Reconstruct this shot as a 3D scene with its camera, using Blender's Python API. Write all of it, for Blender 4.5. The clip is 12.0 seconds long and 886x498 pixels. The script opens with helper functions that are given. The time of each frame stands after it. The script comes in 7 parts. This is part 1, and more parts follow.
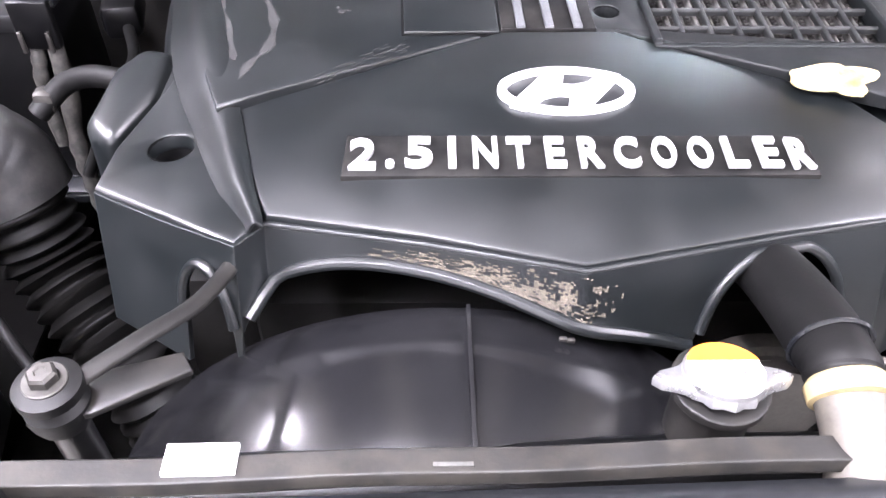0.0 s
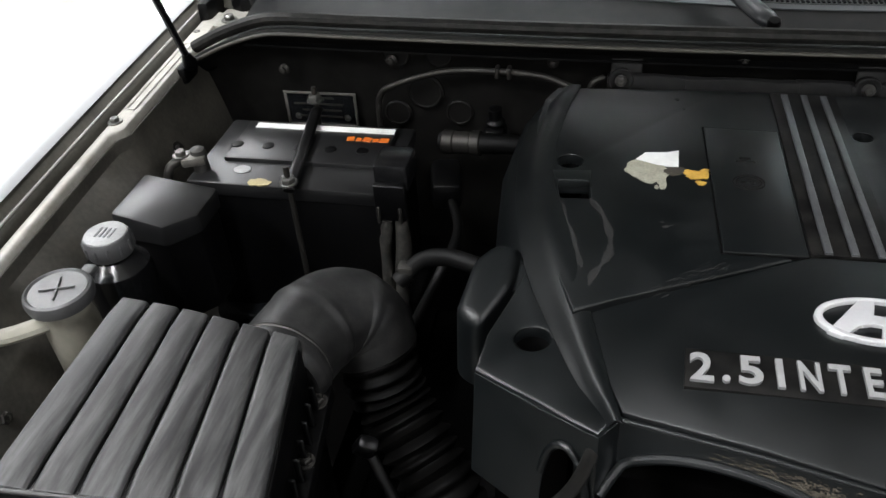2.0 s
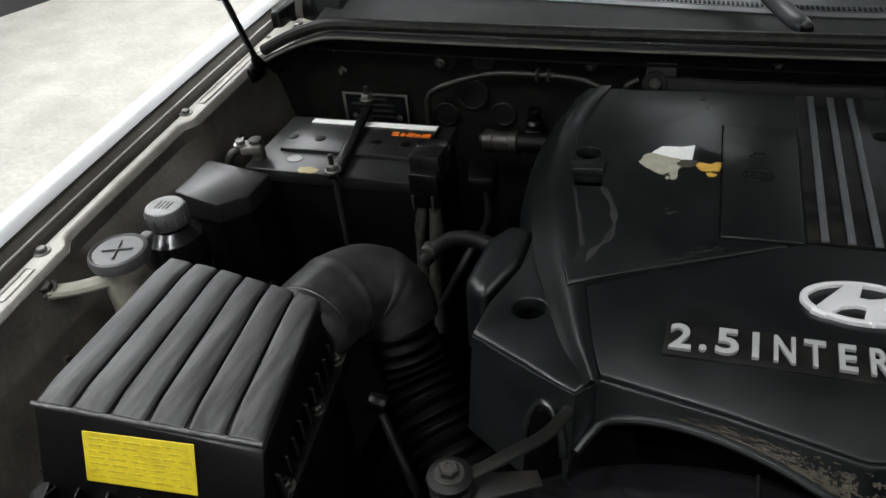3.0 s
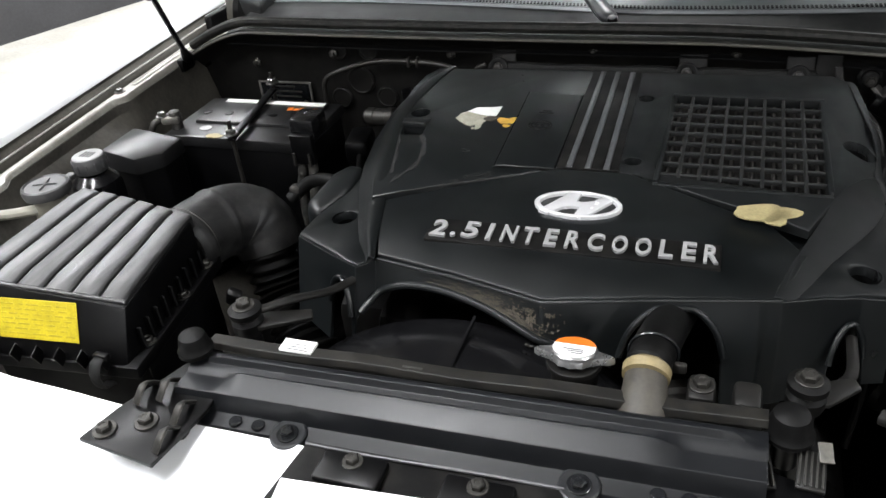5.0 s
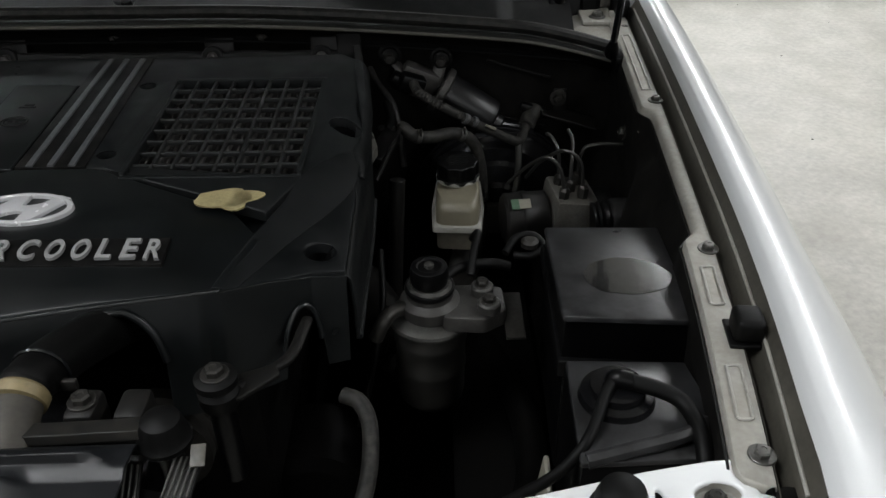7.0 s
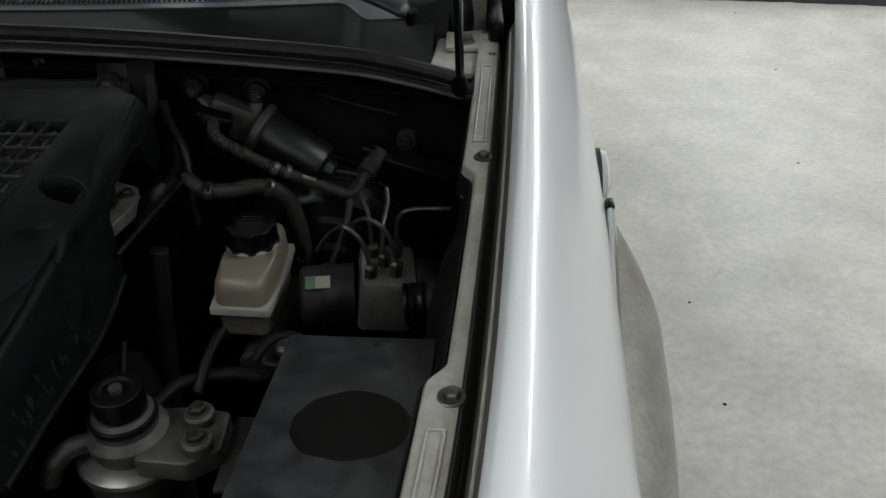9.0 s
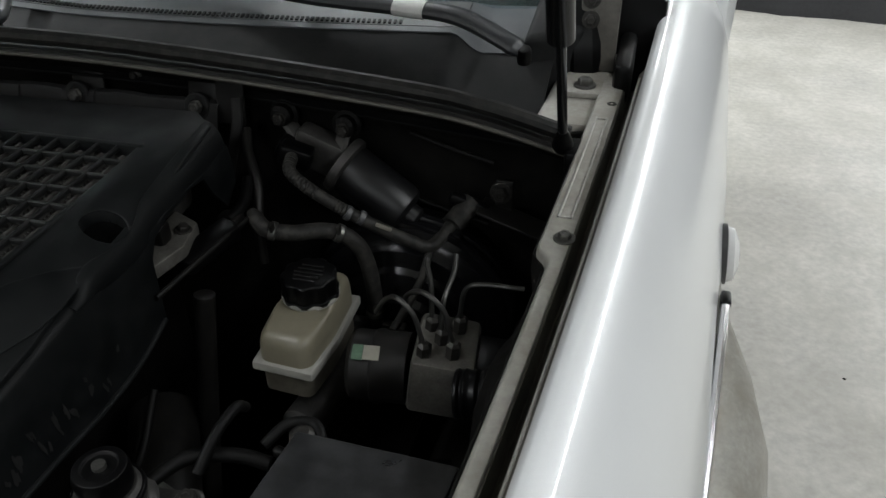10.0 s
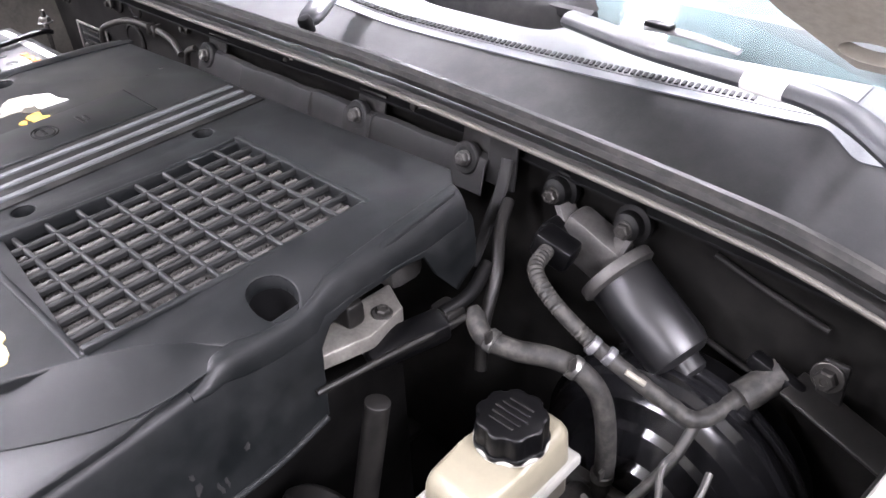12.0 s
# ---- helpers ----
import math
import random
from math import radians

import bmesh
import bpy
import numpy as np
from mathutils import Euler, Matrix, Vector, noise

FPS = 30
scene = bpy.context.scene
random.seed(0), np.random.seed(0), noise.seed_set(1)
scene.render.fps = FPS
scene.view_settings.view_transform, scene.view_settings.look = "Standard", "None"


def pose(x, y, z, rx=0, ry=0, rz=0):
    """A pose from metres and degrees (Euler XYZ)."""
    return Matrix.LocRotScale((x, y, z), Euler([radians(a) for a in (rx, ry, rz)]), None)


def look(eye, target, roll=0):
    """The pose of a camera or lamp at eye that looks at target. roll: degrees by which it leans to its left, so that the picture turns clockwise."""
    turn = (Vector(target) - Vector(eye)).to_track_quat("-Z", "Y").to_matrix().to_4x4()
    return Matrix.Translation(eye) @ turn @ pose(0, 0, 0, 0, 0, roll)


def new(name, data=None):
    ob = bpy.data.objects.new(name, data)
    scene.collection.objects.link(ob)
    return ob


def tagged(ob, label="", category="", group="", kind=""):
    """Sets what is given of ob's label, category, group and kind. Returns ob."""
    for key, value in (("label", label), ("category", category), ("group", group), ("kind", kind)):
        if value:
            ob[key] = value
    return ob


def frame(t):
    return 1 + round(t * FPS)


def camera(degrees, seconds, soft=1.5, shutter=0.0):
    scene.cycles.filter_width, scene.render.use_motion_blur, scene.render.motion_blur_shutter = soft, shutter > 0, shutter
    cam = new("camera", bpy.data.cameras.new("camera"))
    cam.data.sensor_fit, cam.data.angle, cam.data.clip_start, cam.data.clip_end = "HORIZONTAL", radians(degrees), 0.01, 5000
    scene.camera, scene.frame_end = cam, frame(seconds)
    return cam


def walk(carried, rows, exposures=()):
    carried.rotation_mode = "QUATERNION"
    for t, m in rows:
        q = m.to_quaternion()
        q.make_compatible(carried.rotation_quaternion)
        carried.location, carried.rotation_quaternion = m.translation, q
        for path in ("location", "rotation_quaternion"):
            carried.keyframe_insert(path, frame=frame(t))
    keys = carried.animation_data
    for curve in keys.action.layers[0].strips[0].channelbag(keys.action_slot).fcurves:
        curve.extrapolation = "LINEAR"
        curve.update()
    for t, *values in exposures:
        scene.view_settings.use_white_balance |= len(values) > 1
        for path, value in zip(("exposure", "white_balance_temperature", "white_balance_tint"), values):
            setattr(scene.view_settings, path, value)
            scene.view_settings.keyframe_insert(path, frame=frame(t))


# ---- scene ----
cam = camera(58.1, 12.0)
PATH = [
    (0, (-0.096, -0.464, 1.308), (-0.058, 0.952, -0.104), 0.9),
    (0.5, (-0.071, -0.41, 1.355), (-0.136, 1.034, -0.027), 1.3),
    (1, (-0.103, -0.417, 1.389), (-0.238, 1.107, 0.102), 0.1),
    (1.5, (-0.18, -0.469, 1.433), (-0.446, 1.055, 0.166), -2.8),
    (2, (-0.225, -0.512, 1.453), (-0.601, 1.016, 0.218), -4.0),
    (2.5, (-0.208, -0.537, 1.455), (-0.677, 0.982, 0.242), -5.2),
    (2.7, (-0.176, -0.545, 1.442), (-0.732, 0.963, 0.252), -6.0),
    (4.3, (0.002, -0.717, 1.456), (-0.666, 0.814, 0.356), -6.7),
    (4.5, (0.037, -0.731, 1.457), (-0.625, 0.809, 0.365), -6.7),
    (5, (0.148, -0.748, 1.444), (-0.492, 0.805, 0.358), -6.4),
    (5.5, (0.203, -0.722, 1.424), (-0.251, 0.892, 0.334), -2.8),
    (6, (0.225, -0.702, 1.407), (0.058, 0.959, 0.306), -0.7),
    (6.5, (0.289, -0.679, 1.39), (0.258, 0.986, 0.281), -0.6),
    (7, (0.403, -0.651, 1.388), (0.409, 1.005, 0.266), -0.6),
    (7.5, (0.487, -0.631, 1.377), (0.513, 1.016, 0.242), -0.1),
    (7.7, (0.508, -0.616, 1.372), (0.542, 1.021, 0.223), 0.2),
    (9.3, (0.695, -0.378, 1.344), (0.579, 1.273, 0.222), -0.7),
    (9.5, (0.717, -0.353, 1.353), (0.47, 1.274, 0.217), -0.4),
    (10, (0.719, -0.284, 1.349), (0.284, 1.308, 0.219), -1.0),
    (10.5, (0.693, -0.187, 1.346), (0.166, 1.378, 0.218), -1.2),
    (11, (0.686, -0.122, 1.338), (-0.056, 1.362, 0.222), -2.5),
    (11.5, (0.709, -0.076, 1.332), (-0.368, 1.212, 0.244), -2.6),
    (12, (0.697, -0.04, 1.315), (-0.5, 1.131, 0.223), -2.5),
]
# seconds, stops, kelvin, tint: the phone darkens its picture as it swings over the bright wing, and brightens at the end
EXPOSURES = [(0, 2.95, 6250, 26), (0.5, 3.30, 6250, 26), (1.0, 2.96, 6250, 26), (1.3, 2.40, 6300, 24), (1.5, 1.55, 6350, 23), (1.8, 0.55, 6450, 14), (2.1, -0.15, 6500, 10), (2.5, -0.45, 6500, 9), (4.3, -0.08, 6500, 11), (5.0, 0.28, 6500, 11),
             (5.5, 0.48, 6500, 10), (6.5, -0.88, 6500, 10), (7.5, -0.95, 6450, 8), (9.5, -1.15, 6400, 7), (10.5, -0.64, 6450, 9), (11.0, -0.25, 6450, 10), (11.3, 1.06, 6400, 15), (11.5, 1.95, 6350, 20), (12.0, 2.50, 6300, 24)]
walk(cam, [(t, look(eye, target, roll)) for t, eye, target, roll in PATH], EXPOSURES)


# ---- light of the hall ----
world = bpy.data.worlds.new("world")
world.use_nodes = True
world.node_tree.nodes["Background"].inputs["Color"].default_value = (0.5, 0.55, 0.6, 1)
world.node_tree.nodes["Background"].inputs["Strength"].default_value = 0.02
scene.world = world

CEILING_Z = 3.3
# twin-tube fittings: x, y of the middle; the front two, added to brighten bulkhead and bonnet, are a little weaker
TUBES = [(-0.65, -0.35), (2.9, -0.6), (-0.5, 3.5), (-2.95, 2.0), (-0.9, -5.6), (1.7, -5.6), (2.8, 3.2), (-3.7, 5.0), (0.4, 7.2), (-2.3, -1.0), (-1.35, 4.7)]
# broad lamp panels farther back: x, y, width, length, watts
PANELS = [(3.2, 6.6, 1.2, 3.0, 260.0)]
TUBE_WATTS = 120.0


def strip_lamp(x, y, watts):
    data = bpy.data.lights.new("tube_light", "AREA")
    data.shape, data.size, data.size_y = "RECTANGLE", 0.22, 2.4
    data.energy = watts
    data.color = (0.96, 0.98, 1.0)
    ob = new("tube_light", data)
    ob.location = (x, y, CEILING_Z - 0.13)


for lamp_x, lamp_y in TUBES:
    strip_lamp(lamp_x, lamp_y, TUBE_WATTS * (0.9 if lamp_y < -5 else 1.0))
for lamp_x, lamp_y, wide, long, watts in PANELS:
    panel_light = bpy.data.lights.new("panel_light", "AREA")
    panel_light.shape, panel_light.size, panel_light.size_y = "RECTANGLE", wide, long
    panel_light.energy, panel_light.color = watts, (0.96, 0.99, 1.0)
    new("panel_light", panel_light).location = (lamp_x, lamp_y, CEILING_Z - 0.13)


# ---- materials ----
def material(name, colour, rough=0.5, metal=0.0, spread=0.25, grain=90.0, patch=9.0, bump=0.1, dust=0.0,
             dust_colour=(0.30, 0.28, 0.25), coat=0.0, spec=0.5, see_through=0.0, flakes=0.0, stretch=(1, 1, 1), ior=1.5, smudge=0.0, pale_edges=0.0):
    """A surface with grain and patches at two scales, a film of dust, and fine relief. Sizes are cells per metre."""
    m = bpy.data.materials.new(name)
    m.use_nodes = True
    nodes, links = m.node_tree.nodes, m.node_tree.links
    skin = nodes["Principled BSDF"]
    where = nodes.new("ShaderNodeTexCoord")
    scale = nodes.new("ShaderNodeMapping")
    scale.inputs["Scale"].default_value = stretch
    links.new(where.outputs["Object"], scale.inputs["Vector"])

    def noise_at(cells, detail=4.0):
        n = nodes.new("ShaderNodeTexNoise")
        n.inputs["Scale"].default_value, n.inputs["Detail"].default_value = cells, detail
        n.inputs["Roughness"].default_value = 0.6
        links.new(scale.outputs["Vector"], n.inputs["Vector"])
        return n

    fine, broad = noise_at(grain), noise_at(patch, 5.0)
    both = nodes.new("ShaderNodeMath")
    both.operation = "MULTIPLY_ADD"
    links.new(fine.outputs["Fac"], both.inputs[0])
    both.inputs[1].default_value = 0.45
    half = nodes.new("ShaderNodeMath")
    half.operation = "MULTIPLY"
    links.new(broad.outputs["Fac"], half.inputs[0])
    half.inputs[1].default_value = 0.55
    links.new(half.outputs[0], both.inputs[2])
    ramp = nodes.new("ShaderNodeValToRGB")
    ramp.color_ramp.elements[0].position, ramp.color_ramp.elements[1].position = 0.33, 0.67
    ramp.color_ramp.elements[0].color = (*[c * (1 - spread) for c in colour], 1)
    ramp.color_ramp.elements[1].color = (*[min(1.0, c * (1 + spread)) for c in colour], 1)
    links.new(both.outputs[0], ramp.inputs["Fac"])
    tone = ramp.outputs["Color"]
    film = None
    if dust > 0:
        cloud = noise_at(patch * 1.7, 6.0)
        film = nodes.new("ShaderNodeMapRange")
        film.inputs["From Min"].default_value, film.inputs["From Max"].default_value = 0.42, 0.72
        film.inputs["To Min"].default_value, film.inputs["To Max"].default_value = 0.12 * dust, dust
        links.new(cloud.outputs["Fac"], film.inputs["Value"])
        mix = nodes.new("ShaderNodeMix")
        mix.data_type = "RGBA"
        links.new(film.outputs["Result"], mix.inputs[0])
        links.new(tone, mix.inputs[6])
        mix.inputs[7].default_value = (*dust_colour, 1)
        tone = mix.outputs[2]
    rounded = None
    if pale_edges > 0:
        # paler where the surface turns sharply: rubbed edges plus edge highlights painted in, broken up by the grain
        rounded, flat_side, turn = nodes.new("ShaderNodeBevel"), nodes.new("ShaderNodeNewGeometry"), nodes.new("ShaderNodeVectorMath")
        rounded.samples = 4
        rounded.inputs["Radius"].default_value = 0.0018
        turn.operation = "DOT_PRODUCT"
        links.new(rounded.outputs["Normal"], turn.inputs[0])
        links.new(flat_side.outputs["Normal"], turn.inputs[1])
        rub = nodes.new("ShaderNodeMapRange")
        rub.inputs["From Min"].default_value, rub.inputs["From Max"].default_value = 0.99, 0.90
        rub.inputs["To Min"].default_value, rub.inputs["To Max"].default_value = 0.0, pale_edges
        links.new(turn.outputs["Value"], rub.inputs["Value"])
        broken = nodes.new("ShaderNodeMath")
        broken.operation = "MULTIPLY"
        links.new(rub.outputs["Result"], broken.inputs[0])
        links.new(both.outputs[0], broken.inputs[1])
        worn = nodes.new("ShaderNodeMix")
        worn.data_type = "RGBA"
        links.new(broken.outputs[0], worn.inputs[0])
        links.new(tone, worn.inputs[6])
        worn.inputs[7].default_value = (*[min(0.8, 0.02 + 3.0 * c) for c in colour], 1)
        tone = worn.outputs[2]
    links.new(tone, skin.inputs["Base Color"])
    gloss = nodes.new("ShaderNodeMapRange")
    gloss.inputs["To Min"].default_value, gloss.inputs["To Max"].default_value = max(0.03, rough * 0.8), min(1.0, rough * 1.25)
    links.new(broad.outputs["Fac"], gloss.inputs["Value"])
    sheen = gloss.outputs["Result"]
    if smudge > 0:
        # wiped and greasy patches: the gloss changes along soft-edged smears
        smear = noise_at(patch * 0.55, 2.0)
        smear.inputs["Distortion"].default_value = 0.35
        edge = nodes.new("ShaderNodeMapRange")
        edge.inputs["From Min"].default_value, edge.inputs["From Max"].default_value = 0.30, 0.80
        edge.inputs["To Min"].default_value, edge.inputs["To Max"].default_value = 0.0, 0.30 * smudge
        links.new(smear.outputs["Fac"], edge.inputs["Value"])
        total = nodes.new("ShaderNodeMath")
        links.new(sheen, total.inputs[0])
        links.new(edge.outputs["Result"], total.inputs[1])
        sheen = total.outputs[0]
    links.new(sheen, skin.inputs["Roughness"])
    skin.inputs["Metallic"].default_value = metal
    skin.inputs["Specular IOR Level"].default_value = spec
    skin.inputs["IOR"].default_value = ior
    skin.inputs["Coat Weight"].default_value = coat
    skin.inputs["Coat Roughness"].default_value = 0.06
    skin.inputs["Transmission Weight"].default_value = see_through
    if bump > 0:
        relief = nodes.new("ShaderNodeBump")
        relief.inputs["Strength"].default_value, relief.inputs["Distance"].default_value = bump, 0.001
        links.new(both.outputs[0], relief.inputs["Height"])
        if rounded:
            links.new(rounded.outputs["Normal"], relief.inputs["Normal"])
        links.new(relief.outputs["Normal"], skin.inputs["Normal"])
    return m


COVER = material("moulded_black_plastic", (0.0022, 0.0030, 0.0033), 0.28, grain=900, patch=17, bump=0.05, dust=0.16, dust_colour=(0.013, 0.0145, 0.0155), smudge=0.75, pale_edges=0.35, spec=0.44, spread=0.4)
STRIP = material("satin_black_plastic", (0.0025, 0.0025, 0.0027), 0.45, grain=700, patch=20, bump=0.08, dust=0.04, spec=0.12)
BLACK = material("black_plastic", (0.0014, 0.0014, 0.0016), 0.34, grain=600, patch=16, bump=0.15, dust=0.05, dust_colour=(0.02, 0.019, 0.018), pale_edges=0.6, spec=0.2)
GLOSSY = material("glossy_black_plastic", (0.0035, 0.0035, 0.004), 0.20, grain=300, patch=10, bump=0.05, dust=0.04, dust_colour=(0.08, 0.08, 0.08), spec=0.45)
# thin highlights on the rib edges are painted in as pale edges
DUSTY = material("dusty_black_plastic", (0.010, 0.010, 0.0105), 0.29, grain=420, patch=75, bump=0.15, dust=0.5, dust_colour=(0.115, 0.115, 0.113), smudge=0.8, stretch=(1, 0.10, 1), pale_edges=1.6, spread=0.5)
# worn plastic for top faces, greyed by the light painted into it
LIDTOP = material("worn_toplit_plastic", (0.010, 0.010, 0.0105), 0.28, grain=500, patch=26, bump=0.1, dust=0.5, dust_colour=(0.065, 0.065, 0.068), smudge=0.5, pale_edges=0.6)
ELBOW = material("polished_intake_rubber", (0.0055, 0.0055, 0.0058), 0.36, grain=260, patch=34, bump=0.35, dust=0.6, dust_colour=(0.038, 0.037, 0.0355), smudge=0.8, spec=0.36, spread=0.5)
RUBBER = material("black_rubber", (0.0018, 0.0018, 0.0018), 0.52, grain=500, patch=18, bump=0.25, dust=0.12, dust_colour=(0.018, 0.017, 0.016), spec=0.16)
HOSE = material("ribbed_hose_rubber", (0.008, 0.0078, 0.0075), 0.52, grain=400, patch=70, bump=0.3, dust=0.75, dust_colour=(0.052, 0.049, 0.043), smudge=0.5, spread=0.5, spec=0.25)
BLACKPAINT = material("black_painted_steel", (0.0045, 0.005, 0.006), 0.2, grain=250, patch=12, bump=0.08, dust=0.05, dust_colour=(0.08, 0.08, 0.08), coat=0.3)
DIRTY = material("dusty_black_steel", (0.0040, 0.0038, 0.0036), 0.45, grain=200, patch=30, bump=0.3, dust=0.3, dust_colour=(0.025, 0.023, 0.02), pale_edges=0.5, spec=0.28)
SILVER = material("silver_paint", (0.78, 0.79, 0.80), 0.36, metal=0.12, spread=0.04, grain=1500, patch=3, bump=0.02, coat=0.6)
DULLSILVER = material("dusty_silver_paint", (0.34, 0.33, 0.30), 0.42, metal=0.15, spread=0.25, grain=180, patch=18, bump=0.12, dust=0.6, dust_colour=(0.22, 0.20, 0.16), pale_edges=0.5)
WALLPAINT = material("grimy_grey_paint", (0.050, 0.047, 0.041), 0.5, spread=0.6, grain=160, patch=12, bump=0.15, dust=0.5, dust_colour=(0.11, 0.10, 0.082), pale_edges=0.4)
GUTTERPAINT = material("grimy_gutter_paint", (0.050, 0.047, 0.039), 0.5, spread=0.5, grain=160, patch=14, bump=0.15, dust=0.5, dust_colour=(0.080, 0.073, 0.058), pale_edges=0.3)
FIREWALL = material("near_black_panel_steel", (0.0042, 0.0040, 0.0037), 0.55, grain=200, patch=26, bump=0.25, dust=0.5, dust_colour=(0.016, 0.0150, 0.0135), pale_edges=0.7, spec=0.15)
SHIELD = material("heat_shield_sheet", (0.012, 0.012, 0.0122), 0.6, metal=0.1, grain=150, patch=20, bump=0.2, dust=0.45, dust_colour=(0.022, 0.0215, 0.020), pale_edges=0.8, spec=0.15)
CHROME = material("bright_metal", (0.75, 0.75, 0.76), 0.14, metal=1.0, spread=0.06, grain=400, patch=40, bump=0.03)
LETTERS = material("silver_lettering", (0.27, 0.27, 0.27), 0.35, metal=0.1, spread=0.1, grain=600, patch=60, bump=0.03)
STRIPES = material("scuffed_silver_stripe", (0.085, 0.088, 0.092), 0.35, metal=0.3, spread=0.3, grain=500, patch=45, bump=0.05)
ZINC = material("zinc_plated_steel", (0.13, 0.128, 0.12), 0.35, metal=0.8, spread=0.3, grain=500, patch=60, bump=0.15)
CANISTER = material("grimy_filter_paint", (0.024, 0.0235, 0.022), 0.38, spread=0.4, grain=250, patch=30, bump=0.2, dust=0.4, dust_colour=(0.035, 0.032, 0.026), pale_edges=0.4)
OLDSTEEL = material("stained_steel", (0.038, 0.036, 0.033), 0.45, metal=0.7, spread=0.4, grain=300, patch=45, bump=0.2)
OLDPIPE = material("dull_plated_pipe", (0.055, 0.054, 0.051), 0.35, metal=0.7, spread=0.3, grain=500, patch=60, bump=0.1)
CAST = material("cast_aluminium", (0.060, 0.058, 0.055), 0.5, metal=0.5, spread=0.35, grain=400, patch=55, bump=0.35, dust=0.5, dust_colour=(0.03, 0.028, 0.025), pale_edges=0.5, spec=0.4)
FINS = material("intercooler_fins", (0.075, 0.072, 0.068), 0.5, metal=0.1, spread=0.35, grain=300, patch=30, bump=0.2, dust=0.5, dust_colour=(0.035, 0.032, 0.028))
MILKY = material("yellowed_reservoir_plastic", (0.16, 0.145, 0.105), 0.32, spread=0.12, grain=90, patch=16, bump=0.04)
LOWERTANK = material("grey_brown_reservoir_plastic", (0.085, 0.078, 0.062), 0.4, spread=0.35, grain=120, patch=26, bump=0.08, dust=0.4, dust_colour=(0.045, 0.04, 0.032))
RIMWHITE = material("white_reservoir_seam", (0.27, 0.265, 0.24), 0.35, spread=0.1, grain=120, patch=25, bump=0.04)
TANK = material("off_white_tank_plastic", (0.19, 0.18, 0.148), 0.4, spread=0.18, grain=120, patch=22, bump=0.08)
GREYCAP = material("dusty_grey_cap", (0.045, 0.045, 0.047), 0.35, spread=0.25, grain=250, patch=30, bump=0.2, dust=0.3, dust_colour=(0.12, 0.12, 0.115), smudge=0.4)
YELLOW = material("yellow_paper_label", (0.46, 0.37, 0.012), 0.5, spread=0.25, grain=450, patch=40, bump=0.03)
YELLOWINK = material("worn_label_print", (0.36, 0.29, 0.012), 0.5, spread=0.4, grain=500, patch=120, bump=0.0)
WHITE = material("white_label", (0.78, 0.78, 0.76), 0.45, spread=0.08, grain=150, patch=30, bump=0.02)
BEIGE = material("dried_beige_splash", (0.30, 0.29, 0.23), 0.6, spread=0.3, grain=350, patch=60, bump=0.4)
OCHRE = material("ochre_glue_stain", (0.50, 0.30, 0.05), 0.5, spread=0.35, grain=350, patch=70, bump=0.4)
CREAM = material("cream_glue_stain", (0.31, 0.26, 0.13), 0.55, spread=0.3, grain=350, patch=45, bump=0.4)
MUD = material("dried_mud", (0.042, 0.036, 0.026), 0.8, spread=0.5, grain=500, patch=60, bump=0.6)
ORANGE = material("orange_print", (0.55, 0.13, 0.010), 0.45, spread=0.1, grain=250, patch=40, bump=0.02)
BRASS = material("cream_seal_ring", (0.19, 0.15, 0.075), 0.5, spread=0.25, grain=300, patch=50, bump=0.15)
BLUEGREY = material("pale_blue_plastic", (0.035, 0.06, 0.065), 0.4, spread=0.2, grain=200, patch=30, bump=0.1)
GLASS = material("tinted_windscreen", (0.50, 0.64, 0.65), 0.03, spread=0.02, grain=10, patch=3, bump=0.0, see_through=1.0, ior=1.5)
# paler than the cowl front: reflected light is put into the base colour
COWLTOP = material("pale_cowl_plastic", (0.085, 0.091, 0.097), 0.36, grain=500, patch=18, bump=0.12, dust=0.2, dust_colour=(0.12, 0.12, 0.12))
CABIN = material("dark_cabin_trim", (0.008, 0.0085, 0.009), 0.6, grain=200, patch=10, bump=0.1)
DASH = material("grey_dashboard_plastic", (0.045, 0.05, 0.05), 0.6, grain=300, patch=10, bump=0.1)
# black that paints the shade inside wells, grip recess and bonnet holes
DEEP = material("shade_black_moulding", (0.0015, 0.0015, 0.0016), 0.8, grain=400, patch=20, bump=0.1, spec=0.1)
ARMPAINT = material("satin_grey_black_paint", (0.035, 0.037, 0.040), 0.35, grain=500, patch=20, bump=0.05, smudge=0.4)
ALU = material("bare_cast_aluminium", (0.14, 0.135, 0.122), 0.45, metal=0.5, spread=0.35, grain=350, patch=45, bump=0.4, dust=0.4, dust_colour=(0.09, 0.08, 0.065), pale_edges=0.5)
LOUVRE = material("dusty_louvre_plastic", (0.050, 0.053, 0.055), 0.42, grain=500, patch=24, bump=0.15, dust=0.4, dust_colour=(0.11, 0.11, 0.105))
COWLFACE = material("dusty_black_cowl_plastic", (0.007, 0.0074, 0.0078), 0.5, grain=400, patch=22, bump=0.15, dust=0.6, dust_colour=(0.020, 0.0197, 0.019), smudge=0.4, spec=0.2)
RIBTAG = material("grimy_pale_tag", (0.07, 0.066, 0.056), 0.5, spread=0.4, grain=300, patch=80, bump=0.1)
SATINMETAL = material("satin_grey_metal", (0.22, 0.225, 0.23), 0.25, metal=0.5, spread=0.15, grain=400, patch=40, bump=0.03)
SEAL = material("dusty_seal_rubber", (0.005, 0.005, 0.0048), 0.5, grain=400, patch=40, bump=0.25, dust=0.6, dust_colour=(0.036, 0.034, 0.030), spec=0.3, spread=0.5)
GREENINK = material("green_label_print", (0.05, 0.10, 0.06), 0.5, spread=0.4, grain=500, patch=200, bump=0.02)
